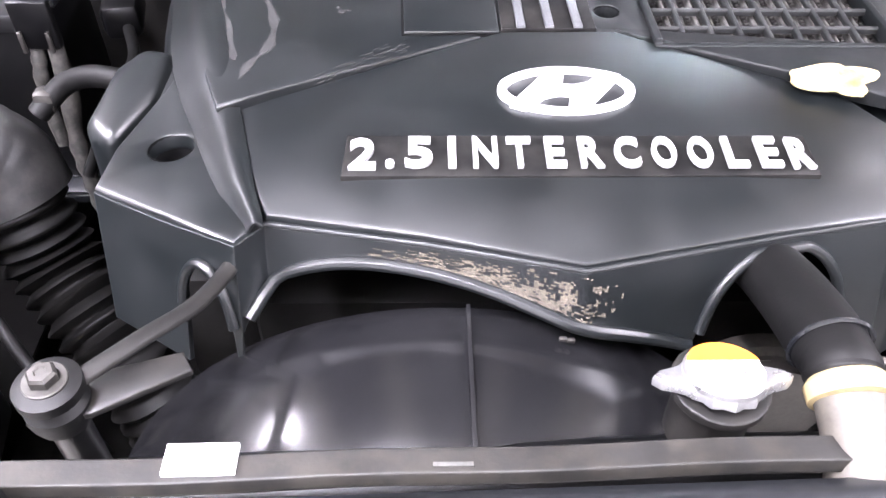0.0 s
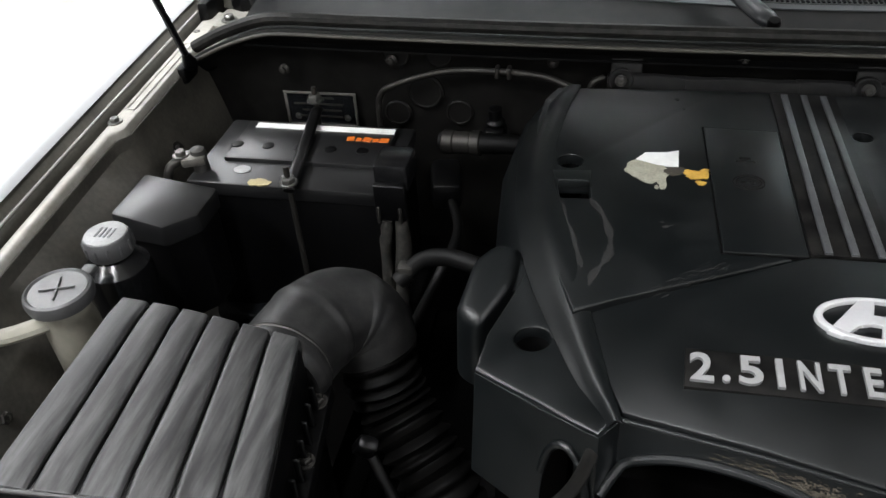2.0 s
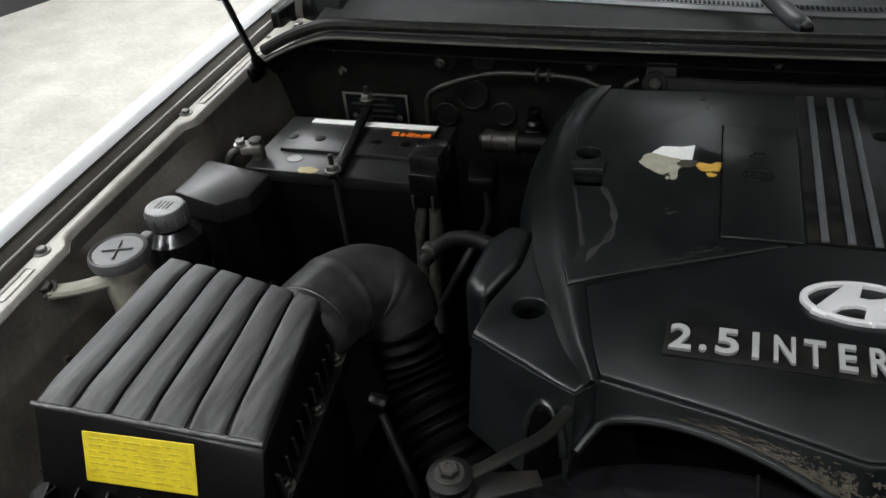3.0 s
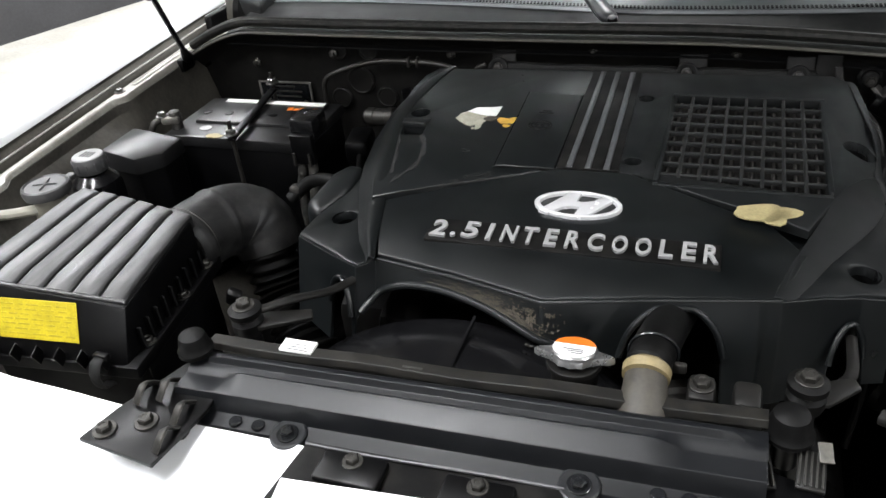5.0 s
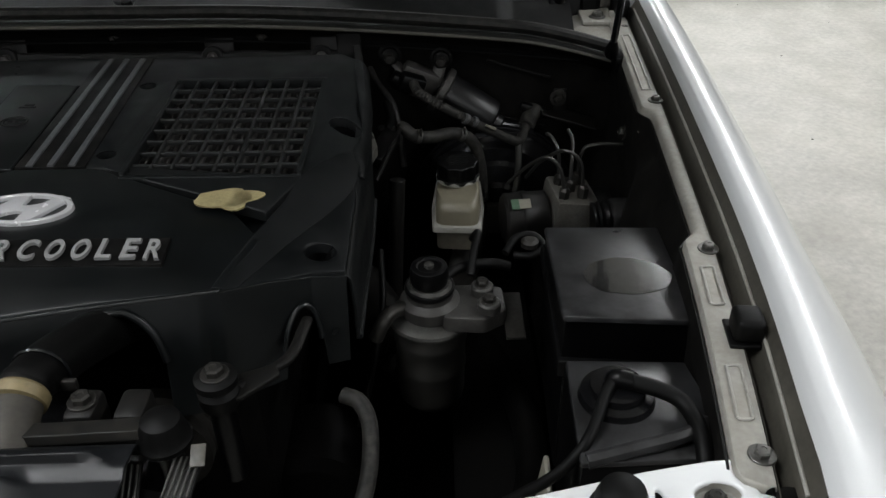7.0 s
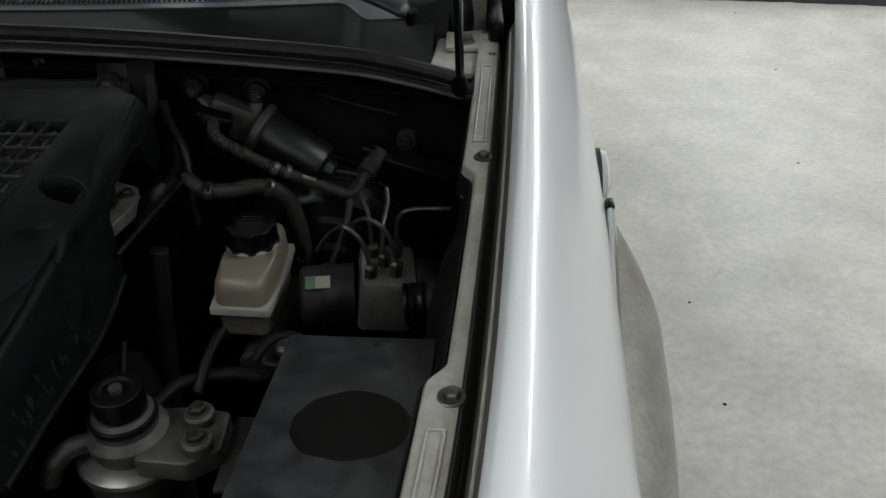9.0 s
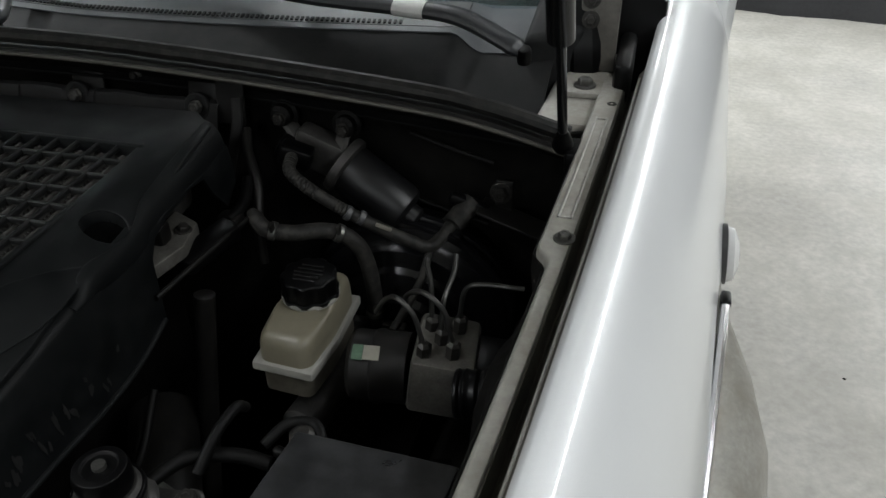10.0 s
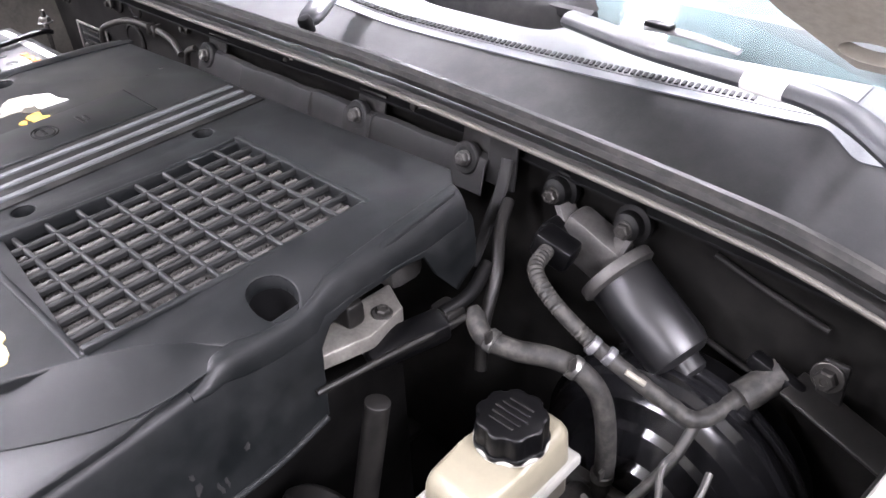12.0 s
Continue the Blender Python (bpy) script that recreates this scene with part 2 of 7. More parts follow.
CANPAINT = material("satin_black_can_paint", (0.006, 0.006, 0.0065), 0.34, grain=300, patch=18, bump=0.08, dust=0.4, dust_colour=(0.018, 0.018, 0.0175), spec=0.4)
CAPMETAL = material("bright_pressed_metal", (0.36, 0.36, 0.36), 0.28, metal=0.85, spread=0.15, grain=300, patch=60, bump=0.06)
GRILLEDUST = material("dusty_grille_plastic", (0.006, 0.0064, 0.0066), 0.5, grain=500, patch=40, bump=0.2, dust=0.3, dust_colour=(0.032, 0.032, 0.031), pale_edges=0.8, spec=0.25)
CAPPALE = material("pale_grey_cap_plastic", (0.26, 0.26, 0.26), 0.4, spread=0.25, grain=300, patch=60, bump=0.2)
STAINED = material("stained_metal_outlet", (0.038, 0.034, 0.028), 0.6, metal=0.1, spread=0.45, grain=300, patch=60, bump=0.3, dust=0.4, dust_colour=(0.060, 0.053, 0.039))
CONCRETE = material("polished_concrete", (0.42, 0.405, 0.37), 0.42, spread=0.28, grain=42, patch=2.6, bump=0.06, dust=0.6, dust_colour=(0.29, 0.275, 0.235), smudge=0.4)
PLASTER = material("grey_plaster", (0.5, 0.5, 0.49), 0.8, spread=0.1, grain=40, patch=2, bump=0.1)
DARKWALL = material("dark_wall_panel", (0.05, 0.05, 0.055), 0.6, spread=0.25, grain=60, patch=4, bump=0.1)
CLOTH = material("dark_grey_tarpaulin", (0.022, 0.022, 0.024), 0.6, spread=0.35, grain=60, patch=5, bump=0.3)
LAMPGLASS = material("clear_lamp_plastic", (0.75, 0.75, 0.75), 0.1, spread=0.05, grain=200, patch=20, bump=0.02)
# near black: the deep shade low in the bay is put into this colour
NEARBLACK = material("near_black", (0.0025, 0.0024, 0.0023), 0.55, metal=0.1, spread=0.5, grain=150, patch=25, bump=0.5, dust=0.2, dust_colour=(0.01, 0.009, 0.008), spec=0.1)
WETGLOSS = material("glossy_film", (0.004, 0.004, 0.0045), 0.1, spread=0.1, grain=300, patch=60, bump=0.25, coat=1.0)
UNDERSIDE = material("grimy_bonnet_underside", (0.27, 0.25, 0.215), 0.4, spread=0.3, grain=120, patch=8, bump=0.15, dust=0.3, dust_colour=(0.22, 0.20, 0.16))
BADGE = material("polished_badge_silver", (0.60, 0.60, 0.61), 0.25, metal=0.3, spread=0.05, grain=500, patch=40, bump=0.02)
FLANGE = material("dusty_flange_paint", (0.0045, 0.0044, 0.0042), 0.5, grain=260, patch=40, bump=0.3, dust=0.6, dust_colour=(0.024, 0.021, 0.016), spec=0.3, pale_edges=0.8, spread=0.6)
BEAMPAINT = material("glossy_black_beam_paint", (0.0045, 0.0050, 0.0060), 0.31, grain=250, patch=30, bump=0.06, dust=0.12, dust_colour=(0.02, 0.021, 0.023), spec=0.33, smudge=0.5, pale_edges=0.5)
COVERDUST = material("dusty_moulded_plastic", (0.0022, 0.0030, 0.0033), 0.42, grain=900, patch=22, bump=0.15, dust=0.40, dust_colour=(0.017, 0.0175, 0.018), smudge=0.9, pale_edges=1.0, spec=0.22)
SCUFF = material("pale_scuff", (0.0105, 0.0105, 0.0103), 0.6, spread=0.5, grain=600, patch=90, bump=0.2)


# ---- building kit ----
BASES = {}


def thing(name, label, category, at=(0, 0, 0), group="", kind=""):
    """A top-level thing: an empty at its base. Parts are given in world places."""
    ob = new(name)
    ob.empty_display_size = 0.02
    ob.location = at
    BASES[ob.name] = Vector(at)
    return tagged(ob, label, category, group, kind)


def part(name, bm, mat, parent=None, label="", crease=32.0, kind=""):
    """Links a bmesh in world places as one mesh object under a thing or a part."""
    bmesh.ops.recalc_face_normals(bm, faces=bm.faces[:])
    me = bpy.data.meshes.new(name)
    bm.to_mesh(me)
    bm.free()
    for p in me.polygons:
        p.use_smooth = True
    me.set_sharp_from_angle(angle=radians(crease))
    me.materials.append(mat)
    ob = new(name, me)
    if parent:
        ob.parent = parent
        if parent.name in BASES:
            ob.location = -BASES[parent.name]
    return tagged(ob, label=label, kind=kind)


def B():
    return bmesh.new()


def turned(verts, m):
    for v in verts:
        v.co = m @ v.co


def box(bm, c, s, bev=0.0, seg=2, rot=(0, 0, 0)):
    made = bmesh.ops.create_cube(bm, size=1.0)["verts"]
    turned(made, Matrix.Diagonal((*s, 1)))
    if bev > 0:
        edges = list({e for v in made for e in v.link_edges})
        res = bmesh.ops.bevel(bm, geom=edges, offset=min(bev, 0.45 * min(s)), segments=seg, profile=0.5, affect="EDGES")
        made = list({v for f in res["faces"] for v in f.verts} | {v for v in made if v.is_valid})
    turned(made, pose(*c, *rot))
    return bm


def prism(bm, poly, z0, z1, bev=0.0, seg=2, taper=0.0):
    """An upright block over a polygon; z0 and z1 may be functions of x and y. taper: metres by which the top draws in."""
    lo = z0 if callable(z0) else (lambda x, y: z0)
    hi = z1 if callable(z1) else (lambda x, y: z1)
    cx, cy = sum(p[0] for p in poly) / len(poly), sum(p[1] for p in poly) / len(poly)

    def inward(x, y):
        d = math.hypot(x - cx, y - cy) or 1
        return x + (cx - x) / d * taper, y + (cy - y) / d * taper

    low = [bm.verts.new((x, y, lo(x, y))) for x, y in poly]
    top = [bm.verts.new((*inward(x, y), hi(x, y))) for x, y in poly]
    n = len(poly)
    bm.faces.new(low[::-1])
    bm.faces.new(top)
    for i in range(n):
        bm.faces.new((low[i], low[(i + 1) % n], top[(i + 1) % n], top[i]))
    if bev > 0:
        edges = [bm.edges.get((top[i], top[(i + 1) % n])) for i in range(n)] + [bm.edges.get((low[i], top[i])) for i in range(n)]
        bmesh.ops.bevel(bm, geom=edges, offset=bev, segments=seg, profile=0.5, affect="EDGES")
    return bm


def plate(bm, outer, holes, height, thick, bev=0.0):
    """A plate with openings through it; height(x, y) is its upper face."""
    def ring(loop):
        vs = [bm.verts.new((x, y, height(x, y))) for x, y in loop]
        return vs, [bm.edges.new((vs[i], vs[(i + 1) % len(vs)])) for i in range(len(vs))]

    rims = [ring(loop) for loop in (outer, *holes)]
    faces = [g for g in bmesh.ops.triangle_fill(bm, use_beauty=True, edges=[e for _, es in rims for e in es])["geom"]
             if isinstance(g, bmesh.types.BMFace)]
    grown = bmesh.ops.extrude_face_region(bm, geom=faces)["geom"]
    for v in (g for g in grown if isinstance(g, bmesh.types.BMVert)):
        v.co.z -= thick
    if bev > 0:
        bmesh.ops.bevel(bm, geom=[e for _, es in rims for e in es], offset=bev, segments=2, profile=0.5, affect="EDGES")
    return bm


def circle(x, y, rx, ry=None, n=20, turn=0.0):
    ry = ry or rx
    c, s = math.cos(turn), math.sin(turn)
    pts = [(rx * math.cos(a), ry * math.sin(a)) for a in (2 * math.pi * i / n for i in range(n))]
    return [(x + c * u - s * v, y + s * u + c * v) for u, v in pts]


def facing(axis):
    return Vector(axis).normalized().to_track_quat("Z", "Y").to_matrix().to_4x4()


def lathe(bm, prof, at, axis=(0, 0, 1), seg=28, flat=(1, 1), open_start=False):
    """A turned solid: prof is (radius, height) from bottom to top along axis."""
    m = Matrix.Translation(at) @ facing(axis)
    rings = []
    for r, h in prof:
        if r <= 1e-6:
            rings.append([bm.verts.new(m @ Vector((0, 0, h)))])
        else:
            rings.append([bm.verts.new(m @ Vector((r * flat[0] * math.cos(2 * math.pi * i / seg), r * flat[1] * math.sin(2 * math.pi * i / seg), h))) for i in range(seg)])
    for a, b in zip(rings, rings[1:]):
        for i in range(seg):
            j = (i + 1) % seg
            if len(a) == 1 and len(b) > 1:
                bm.faces.new((a[0], b[i], b[j]))
            elif len(b) == 1 and len(a) > 1:
                bm.faces.new((a[i], a[j], b[0]))
            elif len(a) > 1:
                bm.faces.new((a[i], a[j], b[j], b[i]))
    for r in (rings[-1:] if open_start else (rings[0], rings[-1])):
        if len(r) > 1:
            bm.faces.new(r)
    return bm


def cyl(bm, p0, p1, r0, r1=None, seg=20, bev=0.0):
    p0, p1 = Vector(p0), Vector(p1)
    h, r1 = (p1 - p0).length, r0 if r1 is None else r1
    b = min(bev, 0.4 * h, 0.6 * min(r0, r1))
    prof = [(r0 - b, 0), (r0, b), (r1, h - b), (r1 - b, h)] if b > 0 else [(r0, 0), (r1, h)]
    return lathe(bm, prof, p0, p1 - p0, seg)


def smooth_path(pts, per=8):
    pts = [Vector(p) for p in pts]
    if len(pts) == 2:
        return [pts[0].lerp(pts[1], i / per) for i in range(per + 1)]
    ext = [2 * pts[0] - pts[1], *pts, 2 * pts[-1] - pts[-2]]
    out = []
    for a, b, c, d in zip(ext, ext[1:], ext[2:], ext[3:]):
        for i in range(per):
            t = i / per
            out.append(0.5 * (2 * b + (c - a) * t + (2 * a - 5 * b + 4 * c - d) * t * t + (3 * b - a - 3 * c + d) * t ** 3))
    return [*out, pts[-1]]


def tube(bm, pts, r, seg=12, per=8, swell=None, flat=1.0, closed=False):
    """A hose or rod along a smooth path. swell(metres, share) multiplies the radius."""
    line = smooth_path([*pts, pts[0]] if closed else pts, per)
    if closed:
        line = line[:-1]
    side, rings, gone = None, [], 0.0
    n = len(line)
    for i, p in enumerate(line):
        ahead = (line[(i + 1) % n] - line[i - 1]) if closed else (line[min(i + 1, n - 1)] - line[max(i - 1, 0)])
        ahead.normalize()
        if side is None:
            side = ahead.orthogonal().normalized() if abs(ahead.z) > 0.9 else Vector((0, 0, 1)).cross(ahead).normalized()
        side = (side - ahead * side.dot(ahead)).normalized()
        up = ahead.cross(side)
        gone += (p - line[i - 1]).length if i else 0
        k = r * (swell(gone, i / (n - 1)) if swell else 1.0)
        rings.append([bm.verts.new(p + side * k * math.cos(a) + up * k * flat * math.sin(a)) for a in (2 * math.pi * j / seg for j in range(seg))])
    pairs = list(zip(rings, rings[1:])) + ([(rings[-1], rings[0])] if closed else [])
    for a, b in pairs:
        for j in range(seg):
            bm.faces.new((a[j], a[(j + 1) % seg], b[(j + 1) % seg], b[j]))
    if not closed:
        bm.faces.new(rings[0][::-1])
        bm.faces.new(rings[-1])
    return bm


def loft(bm, rows, thick=0.0):
    """A sheet through rows of points; with thick, a shell grown along its normals' mean side (downwards or inwards by offset)."""
    grid = [[bm.verts.new(p) for p in row] for row in rows]
    for a, b in zip(grid, grid[1:]):
        for i in range(len(a) - 1):
            bm.faces.new((a[i], a[i + 1], b[i + 1], b[i]))
    if thick:
        bmesh.ops.recalc_face_normals(bm, faces=bm.faces[:])
        bmesh.ops.solidify(bm, geom=bm.faces[:], thickness=thick)
    return bm


def bolt(parent, at, axis=(0, 0, 1), r=0.007, mat=None, name="bolt", washer=1.7):
    """A hexagon bolt with its washer."""
    bm = B()
    lathe(bm, [(r * washer, 0), (r * washer, r * 0.22), (r * washer * 0.94, r * 0.3)], at, axis, 20)
    lathe(bm, [(r * 1.15, r * 0.2), (r * 1.15, r * 1.0), (r * 0.95, r * 1.25), (r * 0.5, r * 1.28), (r * 0.4, r * 1.15), (0, r * 1.15)], at, axis, 6)
    return part(name, bm, mat or ZINC, parent)


def blot(bm, x, y, rx, ry, height, seed, thick=0.0008, rough=0.3, n=36, turn=0.0):
    """A thin splash with a ragged outline lying on a surface."""
    rnd = random.Random(seed)
    ph = [(rnd.uniform(0, 6.28), k, rnd.uniform(0.3, 1.0) / k ** 0.6) for k in (2, 3, 5, 8, 11)]
    loop = []
    for i in range(n):
        a = 2 * math.pi * i / n
        k = 1 + rough * sum(w * math.sin(f * a + p) for p, f, w in ph) / 2
        u, v = rx * k * math.cos(a), ry * k * math.sin(a)
        loop.append((x + u * math.cos(turn) - v * math.sin(turn), y + u * math.sin(turn) + v * math.cos(turn)))
    return plate(bm, loop, [], lambda px, py: height(px, py) + thick, thick * 2)


def letter(char, w, h, depth, bold=0.02):
    """A mesh of one character of the built-in font, w by h metres, standing up from z = 0 by depth."""
    curve = bpy.data.curves.new("character", "FONT")
    curve.body, curve.extrude, curve.offset, curve.resolution_u = char, 0.05, bold, 4
    ob = new("character", curve)
    me = bpy.data.meshes.new_from_object(ob.evaluated_get(bpy.context.evaluated_depsgraph_get()))
    bpy.data.objects.remove(ob)
    bm = B()
    bm.from_mesh(me)
    bpy.data.meshes.remove(me)
    lo = [min(v.co[k] for v in bm.verts) for k in range(3)]
    hi = [max(v.co[k] for v in bm.verts) for k in range(3)]
    for v in bm.verts:
        v.co = Vector(((v.co.x - lo[0]) / (hi[0] - lo[0]) * w, (v.co.y - lo[1]) / (hi[1] - lo[1]) * h, (v.co.z - lo[2]) / (hi[2] - lo[2]) * depth))
    return bm


# ---- the hall ----
def slab(name, c, s, mat, label, category):
    return tagged(part(name, box(B(), c, s), mat), label, category, kind="structure")


slab("floor", (0, 1, -0.1), (20, 20, 0.2), CONCRETE, "pale polished concrete floor with scattered specks", "floor")
slab("ceiling", (0, 1, CEILING_Z + 0.1), (20, 20, 0.2), PLASTER, "plain grey plaster ceiling over the hall", "ceiling")
slab("wall_south", (0, -9.1, 1.65), (20, 0.2, 3.3), PLASTER, "plain grey plaster wall behind the camera", "wall")
slab("wall_north", (0, 11.1, 1.65), (20, 0.2, 3.3), PLASTER, "plain grey plaster wall at the far end of the hall", "wall")
slab("wall_west", (-10.1, 1, 1.65), (0.2, 20, 3.3), PLASTER, "plain grey plaster side wall", "wall")
slab("wall_east", (10.1, 1, 1.65), (0.2, 20, 3.3), PLASTER, "plain grey plaster side wall", "wall")

for lamp_x, lamp_y in TUBES:
    fitting = thing("ceiling_light", "unseen white twin-tube ceiling light fitting", "light", (lamp_x, lamp_y, CEILING_Z), group="ceiling lights")
    part("housing", box(B(), (lamp_x, lamp_y, CEILING_Z - 0.04), (0.26, 2.5, 0.08), 0.01), WHITE, fitting)


for lamp_x, lamp_y, wide, long, watts in PANELS:
    fitting = thing("ceiling_panel_light", "broad white ceiling light panel", "light", (lamp_x, lamp_y, CEILING_Z), group="ceiling panels")
    part("housing", box(B(), (lamp_x, lamp_y, CEILING_Z - 0.04), (wide + 0.06, long + 0.06, 0.08), 0.01), WHITE, fitting)


def specks():
    bm, rnd = B(), random.Random(5)
    for _ in range(46):
        x, y, r = rnd.uniform(1.0, 4.0), rnd.uniform(-0.6, 5.0), rnd.uniform(0.002, 0.007)
        lathe(bm, [(r, 0), (r * 0.7, r * 0.4), (0, r * 0.5)], (x, y, -0.0005), seg=6, flat=(1, rnd.uniform(0.35, 0.9)))
    bits = part("floor_grit", bm, NEARBLACK)
    tagged(bits, "small dark specks of grit on the concrete floor", "grit", kind="stuff")


specks()


def tarpaulin(name, x0, y0, x1, y1, high, seed, label):
    """A heap of dark sheeting with folds along its length, lying on the floor."""
    rnd = random.Random(seed)
    bm = B()
    rows, along = 18, 60
    sheet = []
    for j in range(rows):
        v = j / (rows - 1)
        row = []
        for i in range(along):
            u = i / (along - 1)
            swell = math.sin(math.pi * min(1, v * 1.02)) ** 0.55
            n = noise.noise(Vector((u * 9 + seed, v * 3, 0))) * 0.35 + noise.noise(Vector((u * 30, v * 8, seed))) * 0.14
            row.append((x0 + (x1 - x0) * u, y0 - 0.10 * (x1 - x0) * u + (y1 - y0) * v + 0.10 * n, max(0.0, high * swell * (0.8 + n))))
        sheet.append(row)
    loft(bm, sheet)
    ob = part(name, bm, CLOTH, crease=60)
    tagged(ob, label, "tarpaulin")


tarpaulin("tarpaulin", 1.0, 4.12, 3.3, 5.2, 0.75, 3, "crumpled dark grey tarpaulin heap lying on the concrete")


def dark_partition():
    p = thing("partition", "dark grey sheet-covered low partition standing on the floor", "partition", (-4.4, 4, 0))
    bm = B()
    rows = []
    for j in range(10):
        v = j / 9
        rows.append([(-5.55 + 0.39 * 0.16 * i + 0.03 * noise.noise(Vector((0, i * 0.5, v * 2))) - 0.05 * v, 0.0 + i * 0.16, v * 1.5) for i in range(56)])
    loft(bm, rows)
    part("cover_sheet", bm, CLOTH, p)
    part("panel", box(B(), (-4.02, 4.44, 0.75), (0.2, 9.3, 1.5), 0.01, rot=(0, 0, -21.3)), DARKWALL, p)


dark_partition()


# ---- the vehicle's body round the engine bay ----
MID = -0.078          # the vehicle's middle line
car = thing("car_body", "silver off-road vehicle with its bonnet raised over the engine bay", "car", (MID, 1.0, 0))


def wing_edge(y):
    """Distance from the middle line to the inner edge of the wing."""
    return 0.757 + 0.085 * y - (0.14 * y * y if y < 0 else 0.03 * y * y)


WING = [(-0.0016, 1.0010), (0.0002, 1.0075), (0.003, 1.0120), (0.005, 1.0142), (0.012, 1.0160), (0.024, 1.0125), (0.038, 0.9995), (0.054, 0.980), (0.068, 0.960), (0.080, 0.938), (0.091, 0.910),
        (0.101, 0.872), (0.109, 0.82), (0.115, 0.75), (0.118, 0.62), (0.116, 0.50), (0.108, 0.40)]
# the gutter between the wing's lip and the bolted flange
GUTTER = [(0.0035, 1.0060), (0.0022, 0.9990), (-0.0012, 0.9940), (-0.0030, 0.9895), (-0.0065, 0.9845), (-0.0085, 0.9825), (-0.0095, 0.975), (-0.0120, 0.9625), (-0.0170, 0.9585), (-0.0195, 0.962), (-0.0210, 0.9775)]



def wing(side):
    bm = B()
    rows = []
    for y in [-0.62 + 0.05 * i for i in range(0, 36)]:
        d = wing_edge(max(y, -0.42)) - (0.35 * (-0.42 - y) if y < -0.42 else 0)
        drop = -0.5 * (-0.3 - y) ** 2 if y < -0.3 else 0.012 * min(y, 0.6)
        swell = 1.06 + 0.75 * max(0.0, -0.03 - max(y, -0.42))
        rows.append([(MID + side * (d + o * swell), y, z + drop * (1 if z > 0.6 else 0.5)) for o, z in WING])
    loft(bm, rows, 0.0012)
    return part("wing", bm, SILVER, car, "silver painted front wing", crease=60)


wing_right, wing_left = wing(1), wing(-1)


def flare(side):
    """The moulded lip over the wheel opening, with its bright edge along the wing."""
    upper = [(0.425, 0.848), (0.368, 0.862), (0.318, 0.852), (0.27, 0.837), (0.18, 0.805), (0.11, 0.776), (0.0, 0.728), (-0.10, 0.670), (-0.17, 0.60)]
    bm = B()
    rows = []
    for k, (y, z) in enumerate(upper):
        o = 0.112 + 0.006 * min(1.0, max(0.0, (0.86 - z) / 0.1))
        grow = (0.0, 0.3, 0.75, 1.0, 1.05, 1.05, 1.0, 0.9, 0.8)[k]
        e = MID * side + wing_edge(y)
        rows.append([(side * (e + o + a * grow), y, z + b) for a, b in ((-0.002, 0.004), (0.004, 0.002), (0.028, -0.008), (0.048, -0.028), (0.060, -0.060), (0.062, -0.11), (0.054, -0.16))])
    loft(bm, rows, 0.003)
    f = part("wheel_arch_flare", bm, DULLSILVER, car, "dull grey wheel-arch flare", crease=60)
    bm = B()
    tube(bm, [(side * (MID * side + wing_edge(y) + 0.116), y, z + 0.005) for y, z in upper[1:]], 0.0045, 8)
    part("chrome_moulding", bm, CHROME, f, "bright metal edge of the flare")
    part("moulding_end", box(B(), (side * (MID * side + wing_edge(0.37) + 0.116), 0.374, 0.868), (0.010, 0.020, 0.010), 0.003), BLACK, f)
    return f


flare(1), flare(-1)


def front_wheel(side):
    w = part("wheel", lathe(B(), [(0.0, 0.0), (0.17, 0.0), (0.19, 0.03), (0.2, 0.03), (0.2, 0.16), (0, 0.16)], (MID + side * 0.74 - side * 0.08, 0.12, 0.36), (side, 0, 0), 36), OLDSTEEL, car)
    part("tyre", lathe(B(), [(0.2, -0.02), (0.33, -0.03), (0.358, 0.01), (0.358, 0.17), (0.33, 0.21), (0.2, 0.2)], (MID + side * 0.74 - side * 0.1, 0.12, 0.36), (side, 0, 0), 48), RUBBER, w)


front_wheel(1), front_wheel(-1)


def side_moulding():
    bm = B()
    lathe(bm, [(0.0, 0.0), (0.026, 0.0), (0.024, 0.008), (0.014, 0.013), (0, 0.015)], (MID + wing_edge(0.493) + 0.1165, 0.493, 0.842), (1, 0, 0.12), 20, flat=(0.8, 1.35))
    lamp = part("side_marker_lamp", bm, LAMPGLASS, car, "clear oval side marker lamp")
    part("lamp_seat", lathe(B(), [(0.028, -0.004), (0.028, 0.002), (0.024, 0.003)], (MID + wing_edge(0.493) + 0.1150, 0.493, 0.842), (1, 0, 0.12), 20, flat=(0.8, 1.35)), GREYCAP, lamp)
    bm = B()
    box(bm, (MID + 0.928, 1.5, 0.80), (0.012, 0.8, 0.03), 0.005)
    part("door_moulding", bm, CHROME, car)
    m = part("door_mirror", lathe(B(), [(0.0, 0.0), (0.05, 0.01), (0.085, 0.05), (0.085, 0.09), (0.07, 0.10), (0, 0.10)], (MID + 1.03, 1.36, 1.08), (0, 1, 0), 24, flat=(1.2, 0.8)), SILVER, car)
    part("mirror_arm", box(B(), (MID + 0.95, 1.42, 1.02), (0.14, 0.05, 0.05), 0.015), BLACK, m)


side_moulding()


def rail_width(y):
    """How far the flange reaches in from the gutter: narrow between the two rear screws, wide elsewhere."""
    narrow = max(0.0, min(1.0, (0.258 - y) / 0.022)) * max(0.0, min(1.0, (y + 0.040) / 0.022))
    narrow = narrow * narrow * (3 - 2 * narrow)
    return 0.025 - 0.013 * narrow


